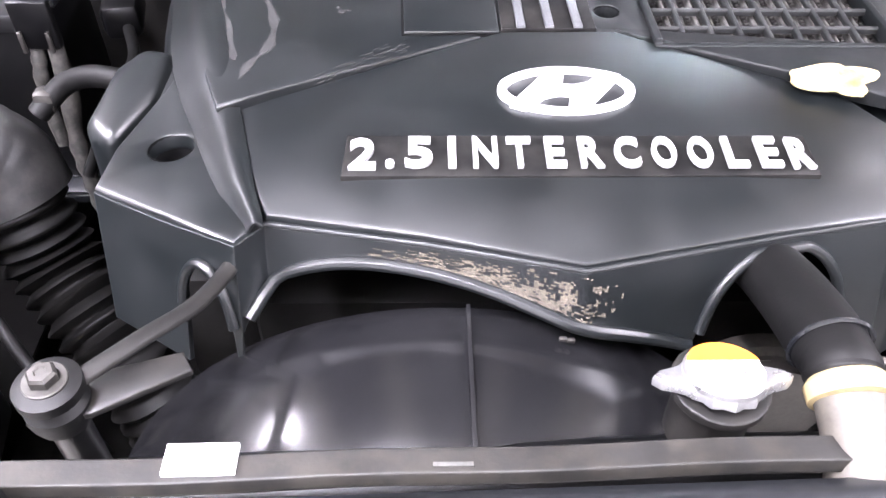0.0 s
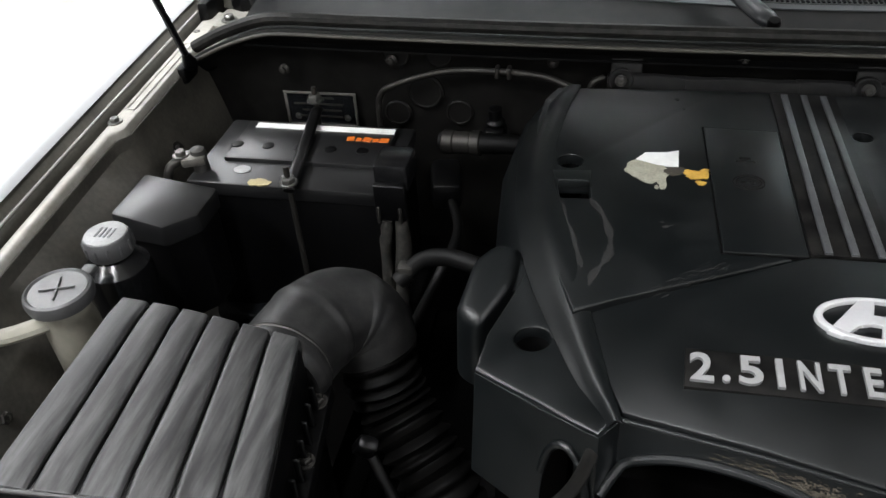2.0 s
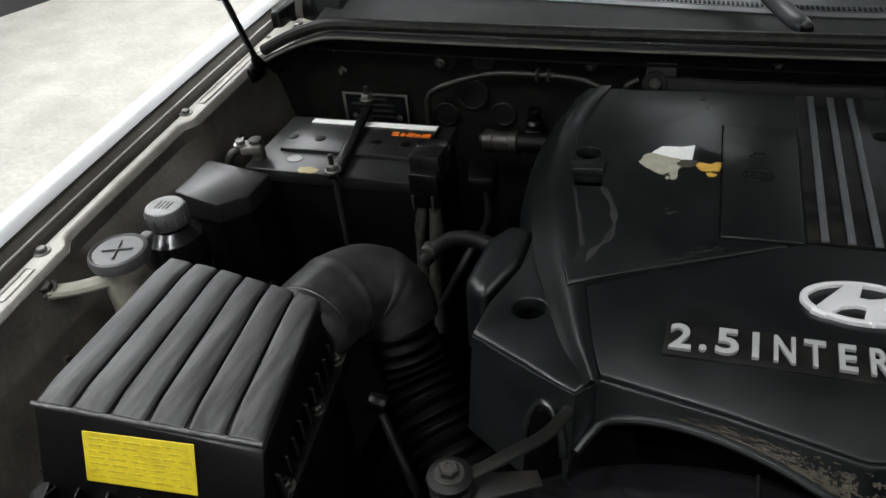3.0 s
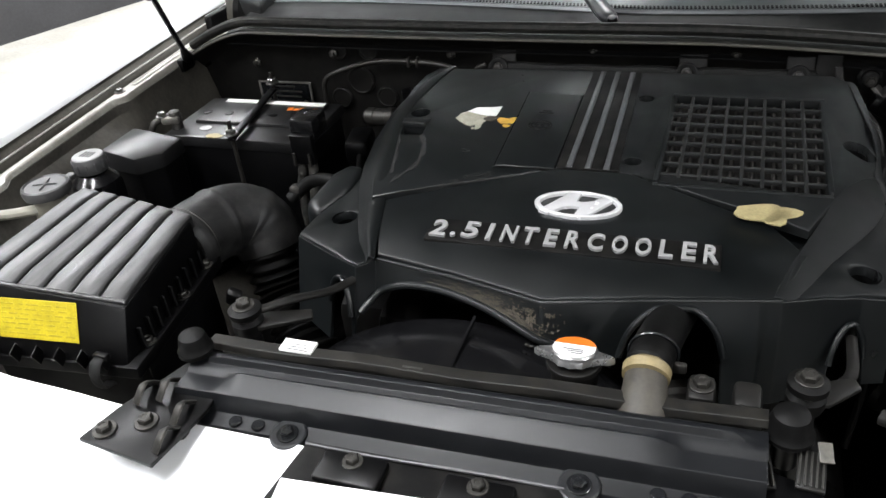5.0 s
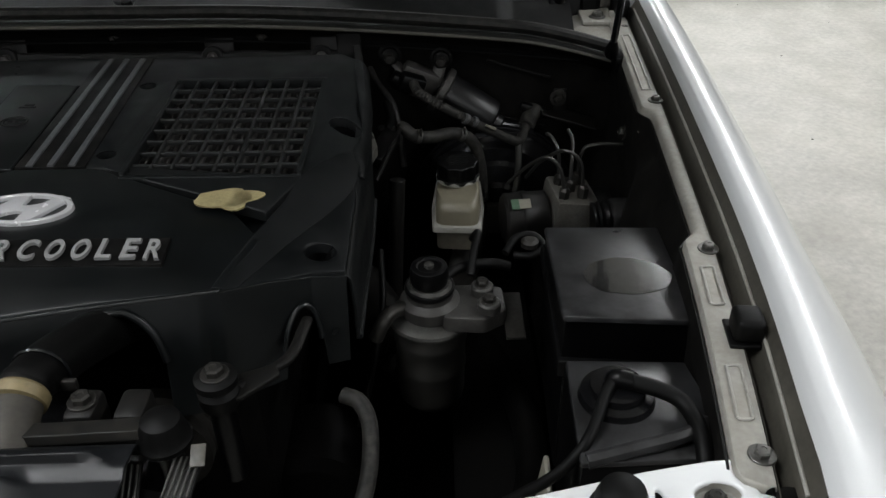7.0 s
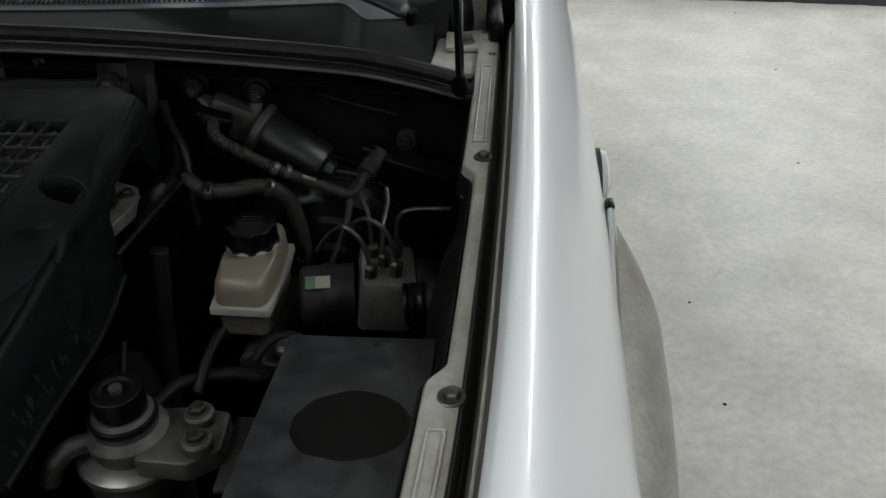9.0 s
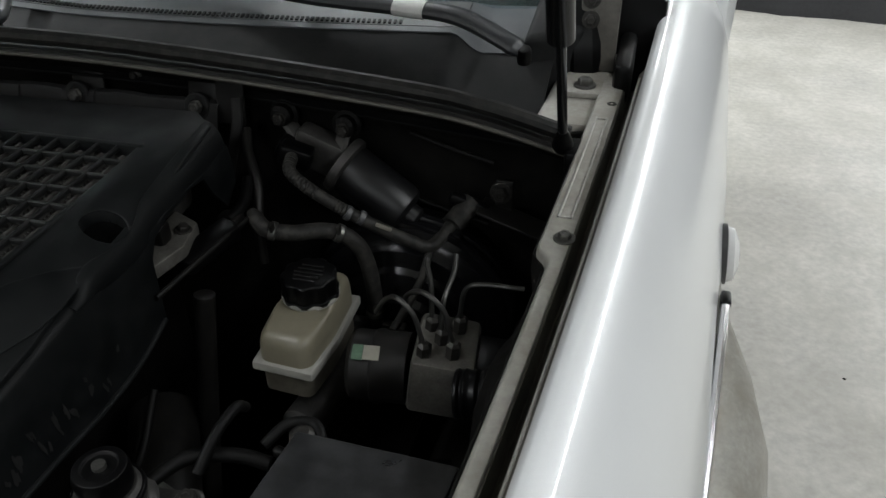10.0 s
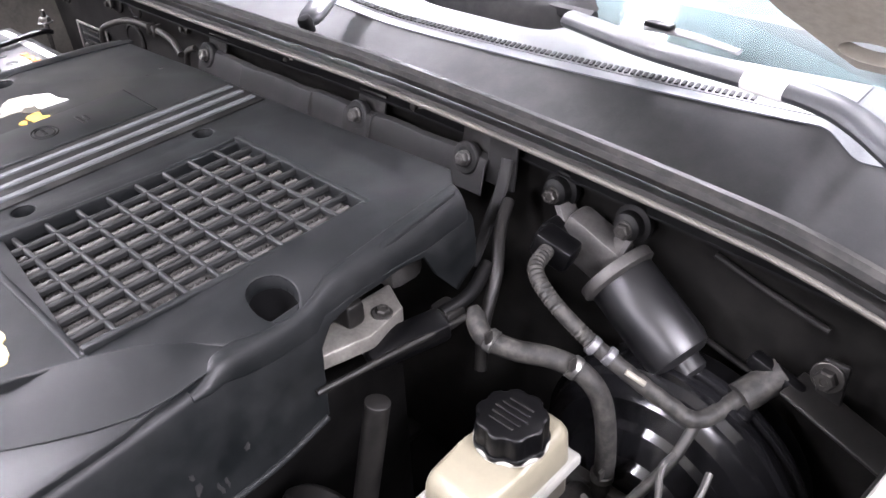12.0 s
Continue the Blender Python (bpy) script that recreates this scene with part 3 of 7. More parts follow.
def rail(side):
    """The bolted flange along the wing's inner edge, with its pressed loops and screws, and the gutter beside it."""
    bm = B()
    rows = []
    for y in [-0.318 + 0.006 * i for i in range(0, 156)]:
        e, wide, lift = wing_edge(y), rail_width(y), 0.012 * y
        if y < -0.300:
            wide *= math.sqrt(max(0.05, 1 - ((-0.300 - y) / 0.0185) ** 2))
        rows.append([(MID + side * (e - 0.0210 - o * wide - p), y, z + lift) for o, p, z in
                     ((0, 0.0, 0.974), (0, 0.0015, 0.9795), (0.3, 0, 0.9800), (0.8, 0, 0.9800), (1, 0, 0.9790), (1, 0.0018, 0.9765), (1, 0.003, 0.966), (1, 0.004, 0.945))])
    loft(bm, rows, 0.0012)
    r = part("wing_rail", bm, DULLSILVER, car, "dusty silver flange with screws", crease=40)
    for y in (0.269, -0.053, -0.292):
        e = wing_edge(y)
        bolt(r, (MID + side * (e - 0.028), y, 0.980 + 0.012 * y), r=0.0050, mat=ZINC, washer=1.9)
    for y0, y1 in ((0.300, 0.50), (-0.135, -0.080), (-0.262, -0.205)):
        bm, loop = B(), []
        for k in range(24):
            a = 2 * math.pi * k / 24
            y = (y0 + y1) / 2 + (y1 - y0 - 0.010) / 2 * (1 if math.sin(a) > 0 else -1) * min(1.0, 2.2 * abs(math.sin(a))) + 0.004 * math.sin(a)
            loop.append((MID + side * (wing_edge(y) - 0.034 + 0.0055 * max(-1.0, min(1.0, 1.5 * math.cos(a)))), y, 0.9806 + 0.012 * y))
        tube(bm, loop, 0.0013, 8, per=3, closed=True)
        part("pressed_loop", bm, DULLSILVER, r)
    bm = B()
    rows = []
    for y in [-0.34 + 0.03 * i for i in range(0, 33)]:
        rows.append([(MID + side * (wing_edge(y) + o), y, z + 0.012 * min(y, 0.6)) for o, z in GUTTER])
    loft(bm, rows, 0.0008)
    # one colour carries the gutter's grime and the shade on its wall
    g = part("gutter", bm, GUTTERPAINT, car, "grimy brown-grey gutter along the wing, shade in its colour", crease=40)
    bm = B()
    tube(bm, [(MID + side * (wing_edge(y) - 0.0068), y, 0.9858 + 0.012 * y) for y in (-0.33, -0.2, -0.1, 0.0, 0.1, 0.2, 0.3, 0.45, 0.6)], 0.0016, 8)
    part("gutter_bead", bm, DULLSILVER, g, "pale sealed bead")
    part("gutter_plug", lathe(B(), [(0.0, 0.0), (0.012, 0.0), (0.013, 0.010), (0.010, 0.018), (0, 0.019)], (MID + side * (wing_edge(-0.325) - 0.013), -0.325, 0.955), (0, 0, 1), 16), RUBBER, g, "black rubber gutter plug")
    return r


rail_right, rail_left = rail(1), rail(-1)


def apron(side):
    """The inner side wall of the bay below the rail."""
    bm = B()
    rows = []
    for y in [-0.30 + 0.02 * i for i in range(0, 46)]:
        e = wing_edge(y)
        bulge = (0.03 if side < 0 else 0.024) * math.exp(-((y - (0.18 if side < 0 else 0.165)) / (0.05 if side < 0 else 0.03)) ** 2)
        depth = ((0.05, 0.95, 0), (0.058, 0.93, 0.4), (0.07, 0.88, 1), (0.085, 0.80, 1), (0.12, 0.70, 0.6)) if side < 0 else ((0.05, 0.95, 0), (0.048, 0.93, 0.4), (0.046, 0.88, 1), (0.052, 0.80, 1), (0.11, 0.70, 0.6))
        lip = 0.0245 + rail_width(y)
        rows.append([(MID + side * (e - o - bulge * w), y, z) for o, z, w in ((lip, 0.972, 0), (lip + 0.001, 0.955, 0), *depth[1:], (0.20, 0.60, 0), (0.24, 0.45, 0))])
    loft(bm, rows, 0.002)
    # brake side near black: the panel's shade is put into its colour
    a = part("inner_apron", bm, WALLPAINT if side < 0 else FIREWALL, car, "grimy grey inner wing panel" if side < 0 else "inner wing panel, its shade in a near-black colour")
    for y, z in ((0.06, 0.9), (0.33, 0.91), (-0.12, 0.89)):
        bolt(a, (MID + side * (wing_edge(y) - (0.066 if side < 0 else 0.050)), y, z), (-side, 0, 0.2), 0.006, OLDSTEEL)
    return a


apron(1), apron(-1)


def sag(x):
    """The bulkhead's upper edge falls away towards the brake side."""
    return -0.030 * (max(0.0, (x - MID) / 0.74 - 0.2) / 0.6) ** 1.6


# bulkhead, its gutter and the rubber strip
def bulkhead():
    bm = B()
    rows = []
    for x in [MID + 0.04 * i for i in range(-19, 20)]:
        d = abs(x - MID) / 0.74
        dip = (-0.055 if x < MID else -0.020) * max(0.0, (d - 0.80) / 0.2) ** 1.5 + sag(x)
        back = 0.02 * d * d
        rows.append([(x, 0.478 + back, 0.47), (x, 0.476 + back, 0.80), (x, 0.474 + back, 0.95), (x, 0.470 + back, 1.0 + dip), (x, 0.455 + back, 1.018 + dip),
                     (x, 0.436 + back, 1.024 + dip), (x, 0.428 + back, 1.030 + dip), (x, 0.432 + back, 1.036 + dip), (x, 0.45 + back, 1.034 + dip), (x, 0.49 + back, 1.02 + dip), (x, 0.52 + back, 0.99 + dip)])
    loft(bm, rows, 0.003)
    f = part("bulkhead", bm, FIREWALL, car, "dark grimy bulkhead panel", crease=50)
    bm = B()
    strip = []
    for i in range(-18, 19):
        x = MID + 0.0405 * i
        d = abs(x - MID) / 0.74
        strip.append((x, 0.444 + 0.02 * d * d, 1.046 + sag(x) - (0.055 if x < MID else 0.020) * max(0.0, (d - 0.80) / 0.2) ** 1.5))
    tube(bm, strip, 0.009, 10, per=2)
    part("bonnet_seal", bm, SEAL, car, "dusty black rubber bonnet seal")
    bm = B()
    edge = []
    for i in range(-18, 19):
        x = MID + 0.0405 * i
        d = abs(x - MID) / 0.74
        edge.append((x, 0.4275 + 0.02 * d * d, 1.0305 + sag(x) - (0.055 if x < MID else 0.020) * max(0.0, (d - 0.80) / 0.2) ** 1.5))
    tube(bm, edge, 0.0026, 8, per=2)
    part("flange_edge", bm, GUTTERPAINT, car, "dusty pale edge of the bulkhead flange")
    return f


fire = bulkhead()
part("pressed_crease", tube(B(), [(0.475, 0.4795, 0.958), (0.52, 0.4795, 0.944), (0.570, 0.4815, 0.930)], 0.0028, 8), FIREWALL, fire)
part("pressed_crease", tube(B(), [(0.44, 0.4795, 0.885), (0.50, 0.4795, 0.868), (0.565, 0.4815, 0.85)], 0.0028, 8), FIREWALL, fire)
for x, z in ((-0.062, 1.0), (0.15, 1.0), (-0.30, 0.99), (-0.52, 0.985), (-0.68, 0.965)):
    bm = B()
    lathe(bm, [(0.008, 0), (0.008, 0.003), (0.004, 0.005), (0.004, 0.009), (0.0, 0.010)], (x, 0.47, z), (0, -1, 0.1), 14)
    part("stud", bm, OLDSTEEL, car)


def cowl_rim(x):
    """The upper edge of the cowl's front: it runs back towards the brake side and ends in a rounded corner there."""
    d = abs(x - MID) / 0.69
    if x < 0.0:
        return 0.567 - 0.12 * x, 1.0295 - 0.012 * d ** 4
    end = max(0.0, min(1.0, (x - 0.490) / 0.038))
    return 0.567 + 0.15 * x * x, 1.0295 - 0.024 * end * end * (3 - 2 * end)


def cowl():
    """The plastic panel between the bonnet seal and the windscreen."""
    rows, face, band = [], [], []
    for x in [MID + 0.0345 * i for i in range(-20, 16)] + [0.455, 0.475, 0.490, 0.498, 0.503, 0.508, 0.513, 0.518, 0.523, 0.528, 0.533, 0.55, 0.57, 0.59, 0.612]:
        y0, z0 = cowl_rim(x)
        d = abs(x - MID) / 0.74
        low = 1.0295 - z0 if x > 0.4 else 0.0
        foot = Vector((x, 0.457 + 0.02 * d * d, 1.000 + sag(x)))
        rim = Vector((x, y0, z0))
        face.append([foot, foot.lerp(rim, 0.40) + Vector((0, 0.004, -0.004)), foot.lerp(rim, 0.86) + Vector((0, -0.002, 0.0)), rim + Vector((0, -0.005, -0.0025)), rim])
        rows.append([(x, y0 - 0.001, z0 + 0.001), (x, y0 + 0.022, z0 + 0.0025 + 0.45 * low), (x, y0 + 0.055, z0 + 0.0055 + 0.7 * low), (x, y0 + 0.09, z0 + 0.009 + 0.8 * low)])
        if x < 0.5:
            band.append([(x, y0 + 0.014, z0 + 0.0026 + 0.3 * low), (x, y0 + 0.024, z0 + 0.0040 + 0.5 * low), (x, y0 + 0.060, z0 + 0.0075 + 0.7 * low), (x, y0 + 0.086, z0 + 0.0105 + 0.8 * low)])
    c = part("cowl_panel", loft(B(), rows, 0.003), COWLTOP, car, "grey plastic cowl panel, reflected light in its colour", crease=50)
    part("cowl_front", loft(B(), face, 0.003), COWLFACE, car, "black plastic cowl front", crease=45)
    part("louvre_panel", loft(B(), band, 0.0015), LOUVRE, c, "dusty dark louvre panel", crease=40)
    bm = B()
    for i in range(150):
        x = MID - 0.45 + 0.0064 * i
        y0, z0 = cowl_rim(x)
        box(bm, (x, y0 + 0.021, z0 + 0.0044), (0.0034, 0.008, 0.0016), rot=(10, 0, 8))
    part("louvre_strip", bm, COWLFACE, c, "strip of fine black air slots", kind="stuff")
    return c


cowl_panel = cowl()


def windscreen():
    bm = B()
    rows = []
    for j in range(10):
        v = j / 9
        rows.append([(MID + (0.70 - 0.10 * v) * u, 0.652 + 0.05 * u * u + 0.60 * v, 1.0405 - 0.012 * u * u - 0.014 * max(0.0, u - 0.75) * (1 - v) + 0.50 * v + 0.02 * math.sin(math.pi * v)) for u in [k / 12 for k in range(-12, 13)]])
    loft(bm, rows, 0.005)
    g = part("windscreen", bm, GLASS, car, "tinted windscreen glass", crease=60)
    g.visible_shadow = False
    part("dashboard", box(B(), (MID, 1.05, 0.98), (1.3, 0.7, 0.2), 0.04), DASH, car)
    part("cabin_back", box(B(), (MID, 1.75, 1.2), (1.36, 0.05, 0.8), 0.02), CABIN, car)
    for s in (-1, 1):
        bm = B()
        tube(bm, [(MID + s * 0.725, 0.66, 0.93), (MID + s * 0.712, 0.68, 1.05), (MID + s * 0.66, 0.95, 1.32), (MID + s * 0.60, 1.28, 1.56)], 0.035, 10)
        part("screen_pillar", bm, BLACK, car)
        part("door", box(B(), (MID + s * 0.86, 1.75, 0.68), (0.12, 1.5, 0.72), 0.05), SILVER, car, "silver front door")
    part("roof", box(B(), (MID, 2.0, 1.58), (1.3, 1.5, 0.05), 0.02), SILVER, car)


windscreen()


def hinge_corner(side):
    """The painted ledge in the corner of the bay with the bonnet hinge."""
    x = MID + side * 0.735
    bm = B()
    prism(bm, [(x - side * 0.05, 0.50), (x + side * 0.035, 0.50), (x + side * 0.045, 0.72), (x - side * 0.035, 0.72)][::side], 0.93, 0.978, 0.006)
    c = part("hinge_ledge", bm, DULLSILVER, car, "dusty silver ledge with hinge")
    part("hinge_plate", box(B(), (x - side * 0.004, 0.60, 0.982), (0.05, 0.07, 0.008), 0.003), DULLSILVER, c)
    bolt(c, (x - side * 0.004, 0.585, 0.986), r=0.0075, mat=ZINC)
    bolt(c, (x + side * 0.03, 0.54, 0.98), r=0.0055, mat=OLDSTEEL)
    bm = B()
    box(bm, (x + side * 0.002, 0.645, 1.05), (0.045, 0.006, 0.13), 0.002, rot=(-12, 0, 0))
    part("hinge_arm", bm, WALLPAINT, c)
    bolt(c, (x - side * 0.008, 0.632, 1.07), (0, -1, 0.2), 0.006, OLDSTEEL)
    bolt(c, (x - side * 0.008, 0.637, 1.045), (0, -1, 0.2), 0.006, OLDSTEEL)
    part("hinge_cover", box(B(), (x + side * 0.036, 0.64, 0.99), (0.02, 0.12, 0.05), 0.008), BLACK, c)


hinge_corner(1), hinge_corner(-1)


def pillar_trim(side):
    """The black panel that closes the gap between wing and screen pillar."""
    bm = B()
    prism(bm, [(MID + side * 0.700, 0.735), (MID + side * 0.812, 0.735), (MID + side * 0.812, 0.775), (MID + side * 0.700, 0.775)][::side], 0.60, lambda x, y: 1.075 - 0.45 * max(0.0, abs(x - MID) - 0.74), 0.006)
    part("pillar_trim", bm, BLACK, car, "black plastic trim at the pillar's foot")
    bm = B()
    prism(bm, [(MID + side * 0.655, 0.600), (MID + side * 0.722, 0.628), (MID + side * 0.728, 0.735), (MID + side * 0.660, 0.735)][::side], 0.90, lambda x, y: 1.030 + 0.25 * (y - 0.60), 0.008, 3)
    part("cowl_corner", bm, COWLFACE, car, "dusty grey cowl corner panel")


pillar_trim(1), pillar_trim(-1)


def bonnet():
    """The raised bonnet: outer skin, inner frame with its holes."""
    a = radians(45)
    def at(u, v, n):
        return Vector((MID + u, 0.548 - math.cos(a) * v + math.sin(a) * n, 1.128 + math.sin(a) * v + math.cos(a) * n))
    bm = B()
    rows = []
    for j in range(12):
        v = 1.04 * j / 11
        half = 0.735 - 0.03 * v - (0.05 * max(0, v - 0.9) * 10) ** 2
        rows.append([at(half * k / 10, v, 0.035 + 0.025 * (1 - (k / 10) ** 2) - (0.03 if abs(k) == 10 else 0)) for k in range(-10, 11)])
    loft(bm, rows, 0.0015)
    b = part("bonnet", bm, SILVER, car, "raised silver bonnet", crease=60)
    bm = B()
    outer = [(-0.70, -0.034), (-0.596, -0.030), (-0.574, 0.0), (-0.552, 0.03), (-0.52, 0.09), (0.52, 0.09), (0.552, 0.03), (0.574, 0.0), (0.596, -0.030), (0.70, -0.034), (0.66, 1.0), (-0.66, 1.0)]
    holes = [[(-0.5 + 0.36 * i, 0.16), (-0.5 + 0.36 * i + 0.28, 0.16), (-0.5 + 0.36 * i + 0.26, 0.85), (-0.5 + 0.36 * i + 0.02, 0.85)] for i in range(3)]
    holes += [circle(s * 0.610, -0.005, 0.024, 0.0155, 20) for s in (-1, 1)]
    plate(bm, outer, holes, lambda x, y: 0.0, 0.012, 0.003)
    for vert in bm.verts:
        vert.co = at(vert.co.x, vert.co.y, vert.co.z)
    part("inner_frame", bm, UNDERSIDE, b, "grimy brown-grey pressed inner frame with holes")
    bm = B()
    plate(bm, [(-0.52, 0.12), (0.52, 0.12), (0.5, 0.88), (-0.5, 0.88)], [], lambda x, y: 0.022, 0.012)
    for vert in bm.verts:
        vert.co = at(vert.co.x, vert.co.y, vert.co.z)
    part("insulation_mat", bm, CABIN, b, "dark insulation mat")
    # added dark discs stand in for the shade inside the frame's holes
    for s in (-1, 1):
        bm = B()
        plate(bm, circle(s * 0.610, -0.002, 0.036, 0.028, 20), [], lambda x, y: 0.014, 0.004)
        for vert in bm.verts:
            vert.co = at(vert.co.x, vert.co.y, vert.co.z)
        part("hole_backing", bm, DEEP, b)


bonnet()


def gas_strut(side):
    foot = Vector((MID + side * 0.726, 0.435, 0.985))
    head = Vector((MID + side * 0.715, 0.262, 1.40))
    ob = thing("gas_strut", "black gas strut holding up the bonnet", "strut", tuple(foot), group="bonnet struts")
    way = (head - foot).normalized()
    part("rod", cyl(B(), foot, foot + way * 0.20, 0.0050, seg=14), BLACKPAINT, ob)
    part("cylinder", cyl(B(), foot + way * 0.133, head, 0.0125, seg=20, bev=0.004), GLOSSY, ob)
    part("ball_joint", lathe(B(), [(0, -0.01), (0.009, -0.006), (0.011, 0), (0.009, 0.008), (0.005, 0.02)], foot, way, 16), BLACK, ob)
    part("end_fitting", lathe(B(), [(0, -0.01), (0.009, -0.006), (0.011, 0), (0.009, 0.008), (0.005, 0.02)], head, -way, 16), BLACK, ob)
    part("mount", box(B(), foot + Vector((side * 0.018, 0.004, -0.014)), (0.03, 0.04, 0.025), 0.005), BLACK, ob)


gas_strut(1), gas_strut(-1)


def wiper(name, path, blade, sticker):
    ob = thing("windscreen_wiper", "black windscreen wiper resting on the cowl", "wiper", path[0], group="wipers")
    bm = B()
    tube(bm, path, 0.0150, 14, flat=0.62, swell=lambda d, u: min(1.0, math.sqrt(0.06 + d / 0.014)) - 0.25 * max(0.0, u - 0.6))
    arm = part("arm", bm, ARMPAINT, ob, "satin grey-black wiper arm")
    lathe_cap = lathe(B(), [(0.008, -0.010), (0.0085, 0.004), (0.007, 0.008), (0, 0.009)], path[0], (0, -0.3, 1), 20)
    part("pivot_cap", lathe_cap, BLACK, ob)
    bm = B()
    tube(bm, blade, 0.007, 8, flat=1.4)
    part("blade", bm, RUBBER, ob)
    if sticker:
        frame_bar = part("blade_frame", tube(B(), [(0.300, 0.635, 1.0675), (0.345, 0.633, 1.0690), (0.400, 0.627, 1.0660)], 0.0085, 10, flat=0.45, swell=lambda d, u: 1.0 - 0.35 * u), SATINMETAL, ob, "grey metal blade frame")
        part("frame_joint", box(B(), (0.318, 0.628, 1.0745), (0.030, 0.012, 0.006), 0.002, rot=(0, 0, -4)), BLACK, frame_bar)
    if sticker:
        bm = B()
        a, b = Vector(sticker[0]), Vector(sticker[1])
        cyl(bm, a, b, 0.0156, seg=16)
        for v in bm.verts:
            mid = a + (b - a) * max(0, min(1, (v.co - a).dot(b - a) / (b - a).length_squared))
            v.co.z = mid.z + (v.co.z - mid.z) * 0.65
        part("sticker", bm, WHITE, arm, "white paper sticker")


wiper("right", [(0.587, 0.5500, 1.0305), (0.576, 0.5540, 1.0365), (0.562, 0.5590, 1.0420), (0.527, 0.5765, 1.0510), (0.495, 0.5835, 1.0580), (0.443, 0.5885, 1.0605), (0.329, 0.5935, 1.0635), (0.226, 0.6135, 1.0665)],
      [(0.25, 0.620, 1.067), (0.09, 0.630, 1.066), (-0.06, 0.610, 1.060)], ((0.429, 0.5890, 1.0609), (0.466, 0.5860, 1.0595)))
wiper("left", [(-0.035, 0.478, 1.045), (-0.075, 0.545, 1.06), (-0.14, 0.64, 1.10), (-0.20, 0.76, 1.19)],
      [(-0.17, 0.66, 1.115), (-0.30, 0.67, 1.12), (-0.44, 0.665, 1.115)], None)


def wiper_loaf():
    """The broad moulded guard on the blade."""
    bm = B()
    rows = []
    for i in range(15):
        u = i / 14
        half = 0.030 * (1 - (2 * u - 1) ** 6) + 0.002
        x = -0.02 + 0.27 * u
        rows.append([(x - 0.008, 0.637 + half * c, 1.072 + 0.016 * s * (1 - (2 * u - 1) ** 8) + 0.5 * (half * c)) for c, s in ((-1, -0.4), (-0.7, 0.6), (0, 1), (0.7, 0.6), (1, -0.4))])
    loft(bm, rows, 0.003)
    ob = part("wiper_guard", bm, STRIP, crease=60)
    tagged(ob, "rounded black plastic guard lying along the wiper blade", "wiper guard")


wiper_loaf()


# front panel: painted sheet either side of the radiator beam
def front_panel():
    bm = B()
    inner_l = [(-0.80, -0.262), (-0.74, -0.294), (-0.628, -0.330), (-0.544, -0.344), (-0.472, -0.353), (-0.387, -0.357), (-0.33, -0.362), (-0.285, -0.366)]
    plate(bm, [(-0.80, -0.60), (-0.60, -0.66), (-0.15, -0.68), (-0.15, -0.366), *inner_l[::-1]], [], lambda x, y: 0.969 + 0.35 * min(0, y + 0.47) - 0.008 * abs(x - MID), 0.004, 0.002)
    p = part("front_panel", bm, SILVER, car, "silver painted front panel", crease=50)
    bm = B()
    inner_r = [(0.21, -0.36), (0.26, -0.352), (0.36, -0.338), (0.46, -0.3185), (0.535, -0.300), (0.580, -0.2915), (0.598, -0.290)]
    oval = circle(0.5785, -0.3185, 0.0155, 0.0095, 20, 0.15)
    slot = circle(0.5420, -0.3270, 0.0036, 0.0130, 14, 0.15)
    top = lambda x, y: 0.9745 + 0.35 * min(0, y + 0.47) - 0.004 * abs(x - MID)
    plate(bm, [(-0.15, -0.68), (0.45, -0.66), (0.640, -0.60), (0.652, -0.334), (0.606, -0.318), *inner_r[::-1], (0.10, -0.385), (-0.15, -0.405)][::-1], [oval, slot], top, 0.004, 0.002)
    q = part("front_panel", bm, SILVER, car, "silver painted front panel with slots", crease=50)
    bm = B()
    rows = []
    for i in range(25):
        u = i / 24
        x = -0.80 + 1.445 * u
        bow = -0.10 * (1 - (2 * u - 1) ** 2)
        rows.append([(x, -0.57 + bow, 0.91), (x, -0.64 + bow, 0.82), (x, -0.66 + bow, 0.65), (x, -0.64 + bow, 0.42)])
    loft(bm, rows, 0.003)
    part("bumper", bm, SILVER, car)
    pit = part("recess", lathe(B(), [(0.0152, 0.0), (0.0135, -0.006), (0.0, -0.006)], (0.5785, -0.3185, top(0.5785, -0.3185) - 0.002), (0, 0, 1), 24, flat=(1.0, 0.62), open_start=True), DULLSILVER, q)
    bolt(pit, (0.5785, -0.3185, top(0.5785, -0.3185) - 0.0075), r=0.0052, mat=OLDSTEEL, washer=1.5)
    return q


front_panel()


def rubber_stop(at, r, parent_mat=RUBBER):
    ob = thing("rubber_stop", "round black rubber bonnet stop screwed to its mount", "rubber stop", at, group="bonnet stops")
    part("buffer", lathe(B(), [(r * 1.15, 0), (r * 1.2, 0.004), (r * 1.02, 0.008), (r, r * 0.9), (r * 0.85, r * 1.35), (r * 0.5, r * 1.55), (0, r * 1.6)], at, (0, 0, 1), 24), parent_mat, ob)
    part("foot", lathe(B(), [(r * 0.6, -0.03), (r * 0.6, -0.002), (r * 1.2, 0.0)], at, (0, 0, 1), 16), BLACK, ob)


rubber_stop((0.512, -0.334, 0.973), 0.0165)
square_stop = thing("rubber_stop", "square black rubber bonnet stop on the wing flange", "rubber stop", (0.641, -0.17, 0.975), group="bonnet stops")
part("buffer", box(B(), (0.641, -0.172, 0.9895), (0.023, 0.027, 0.021), 0.005, 3, rot=(0, 0, -6)), RUBBER, square_stop)
part("foot", box(B(), (0.641, -0.172, 0.9790), (0.029, 0.034, 0.004), 0.0015, rot=(0, 0, -6)), BLACK, square_stop)
